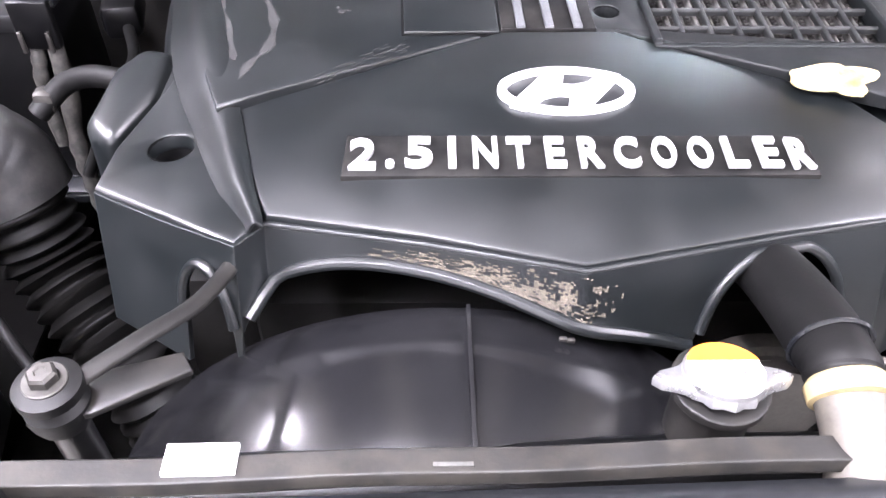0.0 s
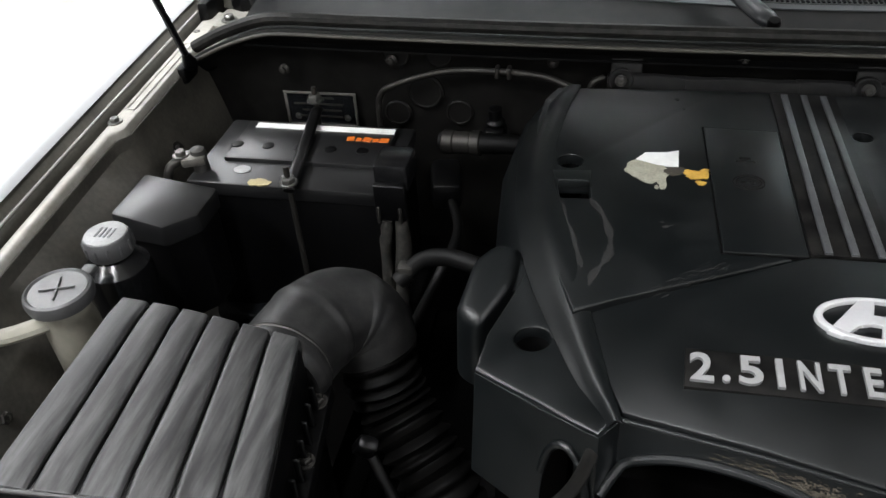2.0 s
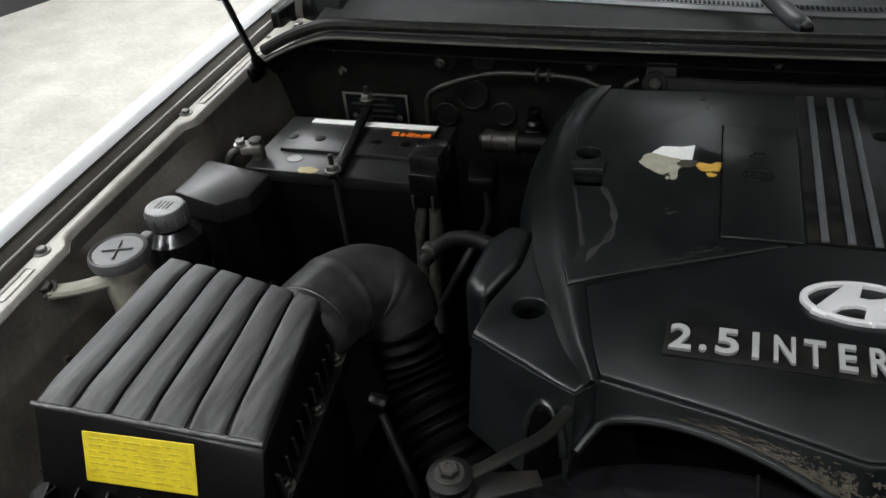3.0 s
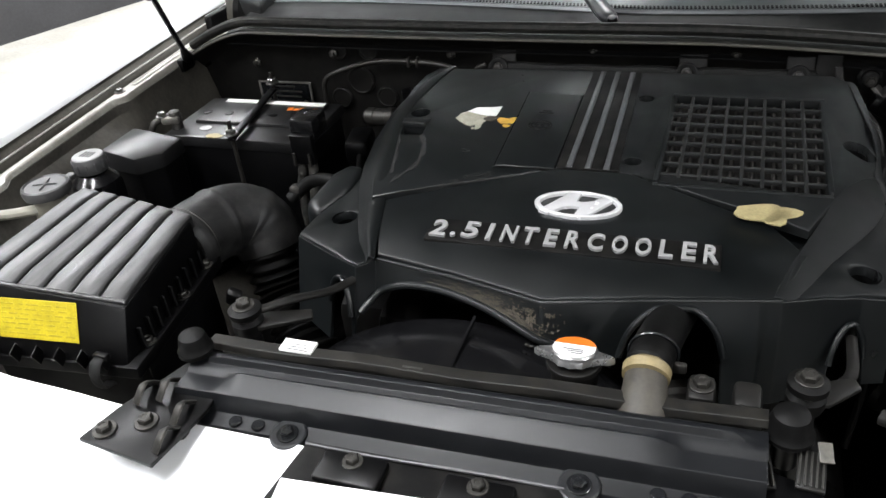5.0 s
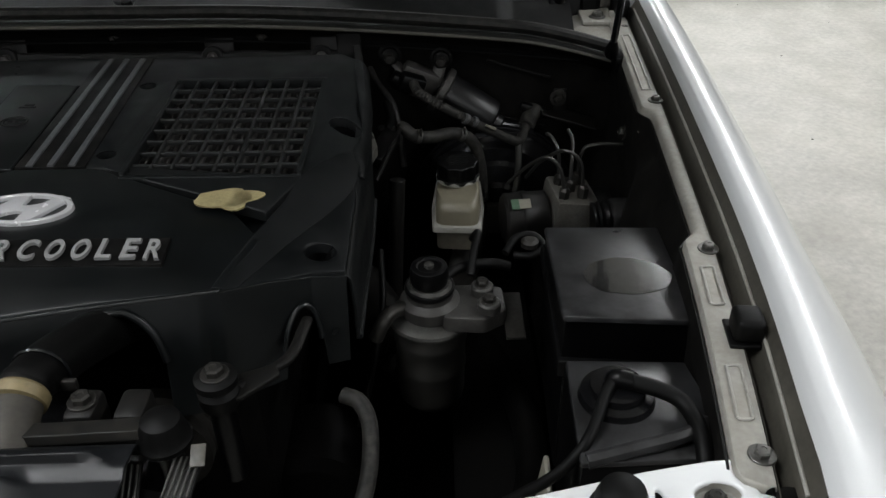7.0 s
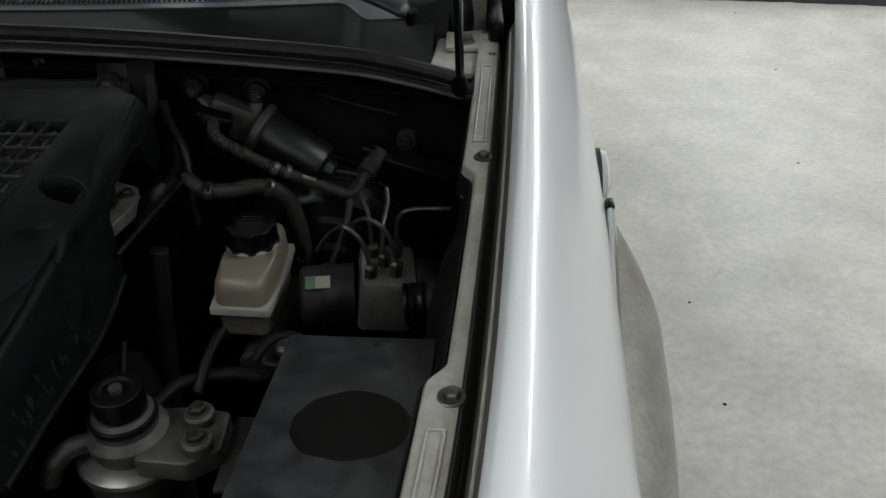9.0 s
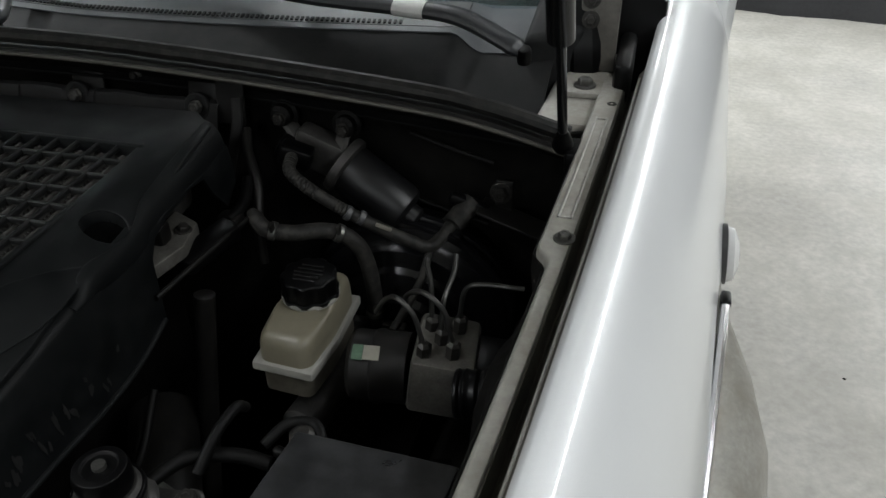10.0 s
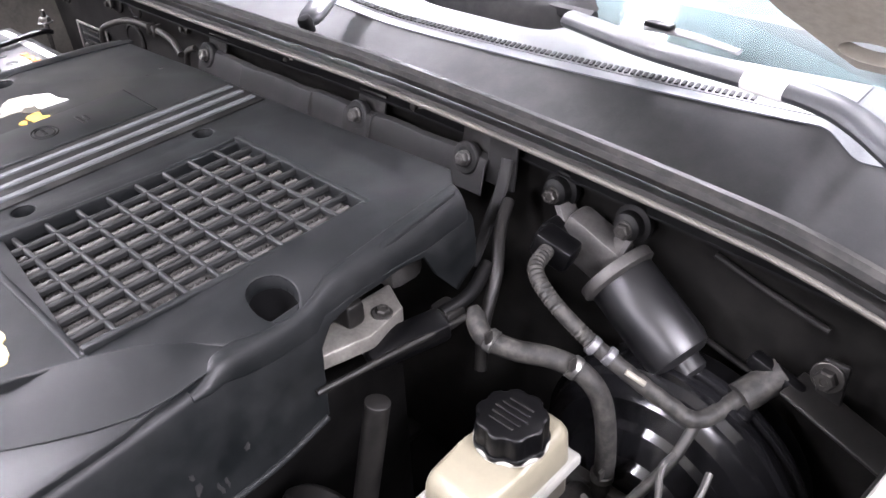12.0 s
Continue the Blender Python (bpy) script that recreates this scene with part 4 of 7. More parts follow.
rubber_stop((-0.80, -0.165, 0.975), 0.016)


# ---- the engine cover ----
cover = thing("engine_cover", "dark moulded plastic engine cover with grille, badge and lettering", "engine cover", (0.0, 0.1, 0.88))


def top_z(x, y):
    """The rear plate of the cover."""
    slope = 0.46 * max(0.0, x - 0.284) * max(0.0, min(1.0, (0.222 - y) / 0.03)) * max(0.0, min(1.0, (y - 0.10) / 0.03))
    return 0.9925 + 0.034 * y - 0.10 * max(0.0, abs(x) - 0.26) ** 1.2 - slope


def panel_z(x, y):
    """The raised front panel with badge and lettering."""
    return 0.9895 + 0.09 * y - 0.05 * max(0.0, abs(x) - 0.12)


GRILLE = (0.079, 0.258, 0.068, 0.304)
POCKET = [(-0.2640, 0.1490), (-0.2345, 0.1505), (-0.2370, 0.1730), (-0.2685, 0.1715)]
WELLS = [(-0.259, 0.214, 0.0135), (0.2955, 0.1865, 0.0182), (0.0410, 0.2900, 0.010), (0.0465, 0.116, 0.010)]
REAR = [(-0.285, 0.372), (-0.10, 0.376), (0.10, 0.378), (0.275, 0.386), (0.303, 0.362), (0.312, 0.29), (0.318, 0.20), (0.314, 0.150), (0.2985, 0.122), (0.2815, 0.097), (0.2685, 0.074), (0.2495, 0.030), (0.236, 0.001), (0.203, 0.016), (0.048, 0.088), (-0.038, 0.088),
        (-0.205, 0.008), (-0.240, -0.009), (-0.255, 0.03), (-0.264, 0.07), (-0.280, 0.13), (-0.296, 0.21), (-0.302, 0.30), (-0.298, 0.345)]


def rear_plate(side, outline, mat):
    """One half of the rear plate; the striped band hides the joint between them."""
    bm = B()
    x0, x1, y0, y1 = GRILLE
    holes = [[(x0, y0), (x1, y0 + 0.001), (x1 - 0.002, y1), (x0 - 0.004, y1)]] if side > 0 else [POCKET]
    plate(bm, outline, holes + [circle(x, y, r, r * 0.92, 20) for x, y, r in WELLS if x * side > 0], top_z, 0.012, 0.0025)
    return part("rear_plate", bm, mat, cover, crease=40)


rear_plate(1, [(-0.002, 0.377)] + [p for p in REAR if p[0] > 0] + [(-0.002, 0.088)], COVERDUST)
rear_plate(-1, REAR[:2] + [(-0.002, 0.377), (-0.002, 0.088)] + REAR[15:], COVER)


def front_plate():
    bm = B()
    plate(bm, [(-0.040, 0.084), (0.047, 0.085), (0.202, 0.013), (0.236, -0.03), (0.213, -0.100), (0.11, -0.121), (-0.004, -0.145), (-0.10, -0.122), (-0.196, -0.101), (-0.214, -0.06), (-0.236, 0.0), (-0.236, 0.012), (-0.206, 0.012)], [], panel_z, 0.014, 0.004)
    return part("badge_panel", bm, COVER, cover, crease=40)


front = front_plate()


def shoulder(side):
    """The lower ledges at the front corners with their screw wells."""
    bm = B()
    if side < 0:
        outline = [(-0.200, -0.100), (-0.212, -0.121), (-0.262, -0.092), (-0.316, -0.060), (-0.312, -0.02), (-0.292, 0.045), (-0.278, 0.115), (-0.262, 0.068), (-0.246, 0.018), (-0.21, -0.002), (-0.218, -0.04)]
        well = (-0.272, -0.024, 0.0155)
        height = lambda x, y: 0.976 + 0.09 * (x + 0.2) + 0.03 * y
    else:
        outline = [(0.220, -0.101), (0.250, -0.080), (0.285, -0.060), (0.315, -0.053), (0.316, 0.06), (0.308, 0.142), (0.288, 0.072), (0.243, -0.03)]
        outline = outline[::-1]
        well = (0.289, -0.028, 0.0145)
        height = lambda x, y: 0.976 - 0.13 * (x - 0.2) + (0.11 if y > 0 else 0.02) * y + 0.003 * max(0.0, min(1.0, (y + 0.05) / 0.05))
    plate(bm, outline, [circle(well[0], well[1], well[2], well[2] * 0.9, 20)], height, 0.012, 0.003)
    s = part("shoulder", bm, COVER if side < 0 else COVERDUST, cover, crease=40)
    return s, (*well, height(well[0], well[1]))


def valley():
    """The sunken floor of the cover that shows between its plates."""
    bm = B()
    plate(bm, [(-0.30, -0.050), (-0.21, -0.098), (0.0, -0.112), (0.21, -0.080), (0.30, -0.045), (0.305, 0.15), (0.20, 0.06), (0.05, 0.07), (-0.04, 0.07), (-0.2, 0.06), (-0.29, 0.12)], [circle(-0.272, -0.024, 0.018, 0.016, 14), circle(0.289, -0.028, 0.018, 0.016, 14)],
          lambda x, y: 0.9705 - 0.06 * max(0.0, abs(x) - 0.2) + 0.05 * y, 0.004)
    part("sunken_floor", bm, COVER, cover)


valley()
left_shoulder, left_well = shoulder(-1)
right_shoulder, right_well = shoulder(1)


def screw_well(x, y, r, z):
    bm = B()
    prof = [(r * 1.02, -0.001), (r * 0.98, -0.045), (0.0, -0.045)]
    lathe(bm, prof, (x, y, z), (0, 0, 1), 18, flat=(1, 0.92), open_start=True)
    if z > 0.985:
        for v in bm.verts:
            if v.co.z > z - 0.01:
                v.co.z = top_z(v.co.x, v.co.y) - 0.001
    # shade inside the well is painted on
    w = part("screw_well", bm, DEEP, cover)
    bolt(w, (x, y - r * 0.25, z - 0.044), (0, 0, 1), r * 0.36, OLDSTEEL)


for wx, wy, wr in WELLS:
    screw_well(wx, wy, wr, top_z(wx, wy))
for wx, wy, wr, wz in (left_well, right_well):
    screw_well(wx, wy, wr, wz)


def left_rim():
    """The rounded roll that runs down the left of the plate into the front ridge."""
    bm = B()
    # y, inner x, outer x, fall of the outer edge
    line = [(0.376, -0.258, -0.292, 0.016), (0.33, -0.268, -0.312, 0.020), (0.25, -0.277, -0.319, 0.022), (0.17, -0.272, -0.312, 0.022), (0.10, -0.252, -0.299, 0.022), (0.06, -0.243, -0.288, 0.022),
            (0.03, -0.235, -0.277, 0.020), (0.0, -0.226, -0.264, 0.0165), (-0.04, -0.215, -0.247, 0.011), (-0.075, -0.206, -0.231, 0.009), (-0.104, -0.197, -0.213, 0.0085), (-0.112, -0.195, -0.209, 0.009)]
    rows = []
    for a, b in zip(line, line[1:] + line[-1:]):
        for s in (0.0, 0.5):
            y, xi, xo, fall = (p + (q - p) * s for p, q in zip(a, b))
            blend = max(0.0, min(1.0, (0.075 - y) / 0.105))
            zi = top_z(xi, y) + (panel_z(xi, y) - top_z(xi, y)) * blend * blend * (3 - 2 * blend) + 0.0008
            rows.append([(xi + (xo - xi) * k / 10, y, zi + 0.0042 * min(1.0, 0.25 + (0.376 - y) / 0.05) * math.sin(math.pi * min(1.0, 0.13 * k)) - fall * (k / 10) ** 2.2) for k in range(11)])
    loft(bm, rows[:-1], 0.002)
    part("left_roll", bm, COVER, cover, crease=60)
    bm = B()
    rows = []
    for x, y, z in ((-0.287, 0.385, 0.985), (-0.309, 0.34, 0.980), (-0.316, 0.26, 0.978), (-0.309, 0.18, 0.974), (-0.296, 0.11, 0.970), (-0.292, 0.05, 0.962)):
        rows.append([(x, y, z), (x - 0.012, y, z - 0.012), (x - 0.022, y, z - 0.04), (x - 0.028, y, z - 0.10)])
    loft(bm, rows, 0.003)
    part("left_wall", bm, COVER, cover, crease=60)
    bm = B()
    prism(bm, [(-0.350, 0.008), (-0.322, -0.010), (-0.296, 0.045), (-0.290, 0.10), (-0.322, 0.108), (-0.343, 0.082)], 0.88, lambda x, y: 0.972 + 0.10 * (y - 0.09) + 0.06 * (x + 0.32), 0.012, 3, taper=0.004)
    part("nose_bulge", bm, COVER, cover, crease=50)


left_rim()


def skirt():
    """The front face hanging from the ridge, with arches for fan, hose and pipes."""
    ridge = [(-0.316, -0.060, 0.962), (-0.262, -0.093, 0.967), (-0.212, -0.122, 0.973), (-0.197, -0.102, 0.971), (-0.10, -0.123, 0.974), (-0.004, -0.146, 0.974), (0.11, -0.122, 0.976),
             (0.213, -0.101, 0.976), (0.250, -0.081, 0.971), (0.285, -0.061, 0.962), (0.316, -0.053, 0.957)]

    def along(x):
        for a, b in zip(ridge, ridge[1:]):
            if a[0] <= x <= b[0]:
                t = (x - a[0]) / (b[0] - a[0])
                return a[1] + (b[1] - a[1]) * t, a[2] + (b[2] - a[2]) * t
        return ridge[-1][1:]

    knots = smooth_path([(-0.213, 0, 0.905), (-0.2095, 0, 0.921), (-0.185, 0, 0.943), (-0.150, 0, 0.9555), (-0.110, 0, 0.9590), (-0.064, 0, 0.9550), (-0.012, 0, 0.9415), (0.024, 0, 0.9312), (0.054, 0, 0.9218), (0.074, 0, 0.914)], 5)
    fan_arch = [(p.x, p.z) for p in knots]

    def bottom(x):
        z = 0.875
        if fan_arch[0][0] < x < fan_arch[-1][0]:
            k = max(i for i in range(len(fan_arch) - 1) if fan_arch[i][0] <= x)
            (xa, za), (xb, zb) = fan_arch[k], fan_arch[k + 1]
            z = max(z, za + (zb - za) * (x - xa) / (xb - xa))
        if abs(x - 0.119) < 0.0485:
            z = max(z, 0.912 + 0.061 * math.sqrt(max(0, 1 - ((x - 0.119) / 0.0485) ** 2)))
        if abs(x + 0.236) < 0.019:
            z = max(z, 0.908 + 0.043 * math.sqrt(max(0, 1 - ((x + 0.236) / 0.019) ** 2)))
        if abs(x - 0.277) < 0.016:
            z = max(z, 0.895 + 0.045 * math.sqrt(max(0, 1 - ((x - 0.277) / 0.016) ** 2)))
        return z

    xs = sorted({round(-0.316 + 0.004 * i, 4) for i in range(159)} | {p[0] for p in ridge})
    bm = B()
    rows = []
    for x in xs:
        y, z = along(x)
        zb = min(bottom(x), z - 0.006)
        col = []
        for k in range(6):
            t = k / 5
            zz = z - 0.001 + (zb - z) * t
            col.append((x, y - 0.002 - 0.38 * (z - zz) * (1.0 if x < 0.2 else 0.75), zz))
        rows.append(col)
    loft(bm, rows, 0.004)
    s = part("front_skirt", bm, COVER, cover, crease=35)

    def bead(x_from, x_to, r):
        n = 18
        pts = []
        for i in range(n + 1):
            x = x_from + (x_to - x_from) * i / n
            y, z = along(x)
            zb = min(bottom(x), z - 0.006)
            pts.append((x, y - 0.004 - 0.38 * (z - zb), zb))
        tube(bm, pts, r, 8, per=2)

    bm = B()
    bead(-0.208, 0.066, 0.0042)
    part("fan_arch_lip", bm, COVER, s)
    bm = B()
    bead(0.0715, 0.1665, 0.0035)
    part("hose_arch_lip", bm, COVER, s)
    bm = B()
    bead(-0.2545, -0.2175, 0.0035)
    part("pipe_arch_lip", bm, COVER, s)
    bm = B()
    bead(0.2615, 0.2925, 0.003)
    part("pipe_arch_lip", bm, COVER, s)
    bm = B()
    tube(bm, [(x, along(x)[0] - 0.001, along(x)[1] - 0.0005) for x in [p[0] for p in ridge[3:8]]], 0.0022, 6, per=1)
    part("ridge_bead", bm, COVER, s)
    bm, n, m = B(), 110, 26
    grid = []
    for i in range(n + 1):
        x = -0.135 + 0.155 * i / n
        y, z = along(x)
        zb = min(bottom(x), z - 0.006)
        grid.append([bm.verts.new((x, y - 0.0026 - 0.38 * (z - zz) - 0.0004, zz)) for zz in [z - 0.003 + (zb - z + 0.002) * k / m for k in range(m + 1)]])
    for i in range(n):
        for k in range(m):
            u, v = i / n, k / m
            dense = 0.62 * math.sin(math.pi * min(1.0, 1.04 * u)) ** 0.6 * (0.25 + 0.75 * v) - 0.26
            if noise.noise(Vector((u * 16, v * 7, 3))) * 0.5 + noise.noise(Vector((u * 60, v * 18, 7))) * 0.45 < dense - 0.03:
                bm.faces.new((grid[i][k], grid[i + 1][k], grid[i + 1][k + 1], grid[i][k + 1]))
    bmesh.ops.delete(bm, geom=[v for v in bm.verts if not v.link_faces], context="VERTS")
    part("mud_film", bm, MUD, s, "dried brown mud", kind="stuff")


skirt()


def right_wall():
    bm = B()
    rows = []
    for y, zt, zb in ((-0.053, 0.955, 0.878), (0.0, 0.960, 0.877), (0.04, 0.964, 0.874), (0.07, 0.968, 0.872), (0.10, 0.972, 0.871), (0.13, 0.976, 0.873), (0.16, 0.980, 0.877), (0.200, 0.984, 0.888), (0.2025, 0.984, 0.950), (0.212, 0.984, 0.966), (0.235, 0.984, 0.974),
                      (0.28, 0.983, 0.976), (0.312, 0.982, 0.970), (0.326, 0.981, 0.945), (0.352, 0.980, 0.915), (0.378, 0.978, 0.93)):
        x = 0.3165 if y < 0.25 else 0.3165 - 0.10 * (y - 0.25)
        rows.append([(x - 0.010, y, zt), (x - 0.001, y, zt - 0.0005), (x + 0.0035, y, zt - 0.006), (x + 0.006, y, (zt + zb) / 2), (x + 0.006, y, zb)])
    loft(bm, rows, 0.003)
    w = part("right_wall", bm, COVERDUST, cover, crease=50)
    bm = B()
    tube(bm, [(0.323, -0.05, 0.878), (0.323, 0.03, 0.876), (0.323, 0.10, 0.871), (0.323, 0.15, 0.874), (0.323, 0.198, 0.887)], 0.003, 8)
    part("lower_lip", bm, COVERDUST, w)
    bm = B()
    rows = []
    for y, xi, xo in ((0.140, 0.3095, 0.3135), (0.120, 0.295, 0.3152), (0.095, 0.278, 0.3155), (0.072, 0.266, 0.312), (0.05, 0.256, 0.303), (0.025, 0.247, 0.289), (0.0, 0.238, 0.273), (-0.025, 0.228, 0.258), (-0.06, 0.216, 0.241), (-0.099, 0.205, 0.222)):
        zi, zo = (top_z(xi, y) if y > 0.04 else panel_z(xi, y)) + 0.0006, 0.976 - 0.13 * (xo - 0.2) + (0.11 if y > 0 else 0.02) * y + 0.001 + 0.003 * max(0.0, min(1.0, (y + 0.05) / 0.05))
        rows.append([(xi + (xo - xi) * k / 8, y, zi + 0.0008 * math.sin(math.pi * k / 8) + (zo - zi) * (k / 8) ** 1.08) for k in range(9)])
    loft(bm, rows, 0.002)
    part("shoulder_roll", bm, COVERDUST, w, crease=60)
    # the rounded crown that runs out in a point on the shoulder
    bm = B()
    rows = []
    for y, xi, zi in ((0.104, 0.3145, 0.9722), (0.115, 0.3135, 0.9752), (0.126, 0.3105, 0.9840), (0.136, 0.3075, None), (0.148, 0.3080, None), (0.162, 0.3115, None), (0.182, 0.3142, None), (0.200, 0.3140, None),
                      (0.222, 0.3100, None), (0.26, 0.3045, None), (0.30, 0.2995, None), (0.345, 0.2950, None), (0.368, 0.2930, None)):
        zi = zi or top_z(xi, y) + 0.0009
        xe = (0.3165 if y < 0.25 else 0.3165 - 0.10 * (y - 0.25)) + 0.0058
        drop = min(0.016, 0.004 + 0.3 * max(0.0, y - 0.104))
        ze = zi - drop - (zi - 0.9722) * 0.35
        rows.append([(xi + (xe - xi) * math.sin(math.pi * k / 16), y, zi + (ze - zi) * (1 - math.cos(math.pi * k / 16))) for k in range(9)])
    loft(bm, rows, 0.002)
    part("wall_crown", bm, COVERDUST, w, crease=60)
    # rubbed patches on the outer face
    bm = B()
    rnd = random.Random(31)
    for i in range(22):
        y, z = rnd.uniform(-0.03, 0.135), rnd.uniform(0.886, 0.916)
        tall, wide = rnd.uniform(0.003, 0.011), rnd.uniform(0.0012, 0.0035)
        lean = rnd.uniform(-0.3, 0.1)
        ring = []
        for k in range(14):
            a, r = 2 * math.pi * k / 14, rnd.uniform(0.55, 1.15)
            ring.append(bm.verts.new((0.3231, y + wide * r * math.cos(a) + lean * tall * math.sin(a), z + tall * r * math.sin(a))))
        mid = bm.verts.new((0.3234, y, z))
        for k in range(14):
            bm.faces.new((mid, ring[k], ring[(k + 1) % 14]))
    part("scuff_film", bm, SCUFF, w, "pale rubbed patches", kind="stuff")


right_wall()


def grille():
    x0, x1, y0, y1 = GRILLE
    frame_bm = B()
    for cx, cy, sx, sy in (((x0 + x1) / 2, y0 - 0.001, x1 - x0 + 0.008, 0.006), ((x0 + x1) / 2, y1 + 0.001, x1 - x0 + 0.008, 0.006), (x0 - 0.001, (y0 + y1) / 2, 0.006, y1 - y0), (x1 + 0.001, (y0 + y1) / 2, 0.006, y1 - y0)):
        box(frame_bm, (cx, cy, top_z(cx, cy) - 0.0055), (sx, sy, 0.013), 0.0015)
    g = part("grille_frame", frame_bm, COVERDUST, cover)
    for i in range(1, 8):
        x = x0 + (x1 - x0) * i / 8
        part("bar", box(B(), (x, (y0 + y1) / 2, top_z(x, 0.19) - 0.0035), (0.0040, y1 - y0, 0.006), 0.001, 1, rot=(math.degrees(math.atan(0.034)), 0, 0)), GRILLEDUST, g)
    for j in range(1, 9):
        y = y0 + (y1 - y0) * j / 9
        part("bar", box(B(), ((x0 + x1) / 2, y, top_z(0.17, y) - 0.0038), (x1 - x0, 0.0040, 0.006), 0.001, 1), GRILLEDUST, g)


grille()


def intercooler():
    x0, x1, y0, y1 = GRILLE
    ic = thing("intercooler", "aluminium intercooler core under the cover's grille", "intercooler", ((x0 + x1) / 2, 0.19, 0.90))
    part("end_tank", box(B(), (0.168, y1 + 0.025, 0.945), (0.22, 0.04, 0.06), 0.01), CAST, ic)
    part("end_tank", box(B(), (0.168, y0 - 0.025, 0.935), (0.22, 0.04, 0.06), 0.01), CAST, ic)
    n = 17
    step = (x1 - x0 + 0.008) / (n - 1)
    for i in range(n):
        x = x0 - 0.004 + step * i
        part("cooling_tube", box(B(), (x, (y0 + y1) / 2, 0.9632), (0.0032, y1 - y0 + 0.02, 0.05), 0.001, 1, rot=(2, 0, 0)), FINS, ic)
    for i in range(n - 1):
        x = x0 - 0.004 + step * i + step / 2
        rows = []
        m = 96
        for k in range(m):
            y = y0 + (y1 - y0) * k / (m - 1)
            s = step * 0.36 * (1 if k % 2 else -1)
            z = 0.9862 + 0.034 * (y - 0.19)
            rows.append([(x + s, y, z - 0.0035), (x + s * 0.6, y, z), (x, y + 0.0008, z - 0.001), (x - s * 0.4, y, z - 0.02)])
        bm = B()
        loft(bm, rows)
        part("fin_strip", bm, FINS, ic, crease=10)


intercooler()


def stripes():
    base = B()
    x_mid = lambda y: -0.002 - 0.022 * (y - 0.09)
    plate(base, [(x_mid(0.09) - 0.037, 0.087), (x_mid(0.09) + 0.036, 0.087), (x_mid(0.37) + 0.034, 0.372), (x_mid(0.37) - 0.036, 0.372)], [], lambda x, y: top_z(x, y) + 0.0016, 0.004, 0.0006)
    b = part("stripe_panel", base, STRIP, cover, "black panel with three silver stripes")
    for k in (-1, 0, 1):
        bm = B()
        lo, hi = x_mid(0.092) + 0.0220 * k, x_mid(0.368) + 0.0208 * k
        plate(bm, [(lo - 0.0034, 0.0875), (lo + 0.0034, 0.0875), (hi + 0.0035, 0.368), (hi - 0.0035, 0.368)], [], lambda x, y: top_z(x, y) + 0.0036, 0.003, 0.0008)
        part("silver_stripe", bm, STRIPES, b, "scuffed silver stripe")


stripes()


def service_lid():
    edge = [(-0.1155, 0.0785), (-0.0400, 0.0805), (-0.0440, 0.2900), (-0.1225, 0.2930)]
    inner = [(-0.1135, 0.0805), (-0.0410, 0.0825), (-0.0450, 0.2880), (-0.1205, 0.2905)]
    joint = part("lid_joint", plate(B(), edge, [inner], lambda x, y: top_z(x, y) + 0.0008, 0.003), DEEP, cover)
    bm = B()
    plate(bm, inner, [], lambda x, y: top_z(x, y) + 0.0022, 0.005, 0.0008)
    l = part("service_lid", bm, COVER, cover, "flat lid with moulded marks")
    cx, cy = -0.0825, 0.190
    z = top_z(cx, cy) + 0.0022
    for k, (r, s) in enumerate(((0.0150, 0.0120), (0.0118, 0.0090))):
        part("moulded_ring", tube(B(), [(x, y, top_z(x, y) + 0.0024) for x, y in circle(cx, cy, r, s, 16)], 0.0009, 6, per=2, closed=True), STRIP, l)
    for dx, w in ((-0.005, 0.006), (0.003, 0.005)):
        part("moulded_bar", box(B(), (cx + dx, cy, z), (w, 0.003, 0.0016), 0.0004, 1), STRIP, l)
    for dy, w in ((0.0365, 0.020), (0.0425, 0.012)):
        part("moulded_bar", box(B(), (cx, cy + dy, top_z(cx, cy + dy) + 0.0022), (w, 0.0035, 0.0016), 0.0005, 1), STRIP, l)


service_lid()


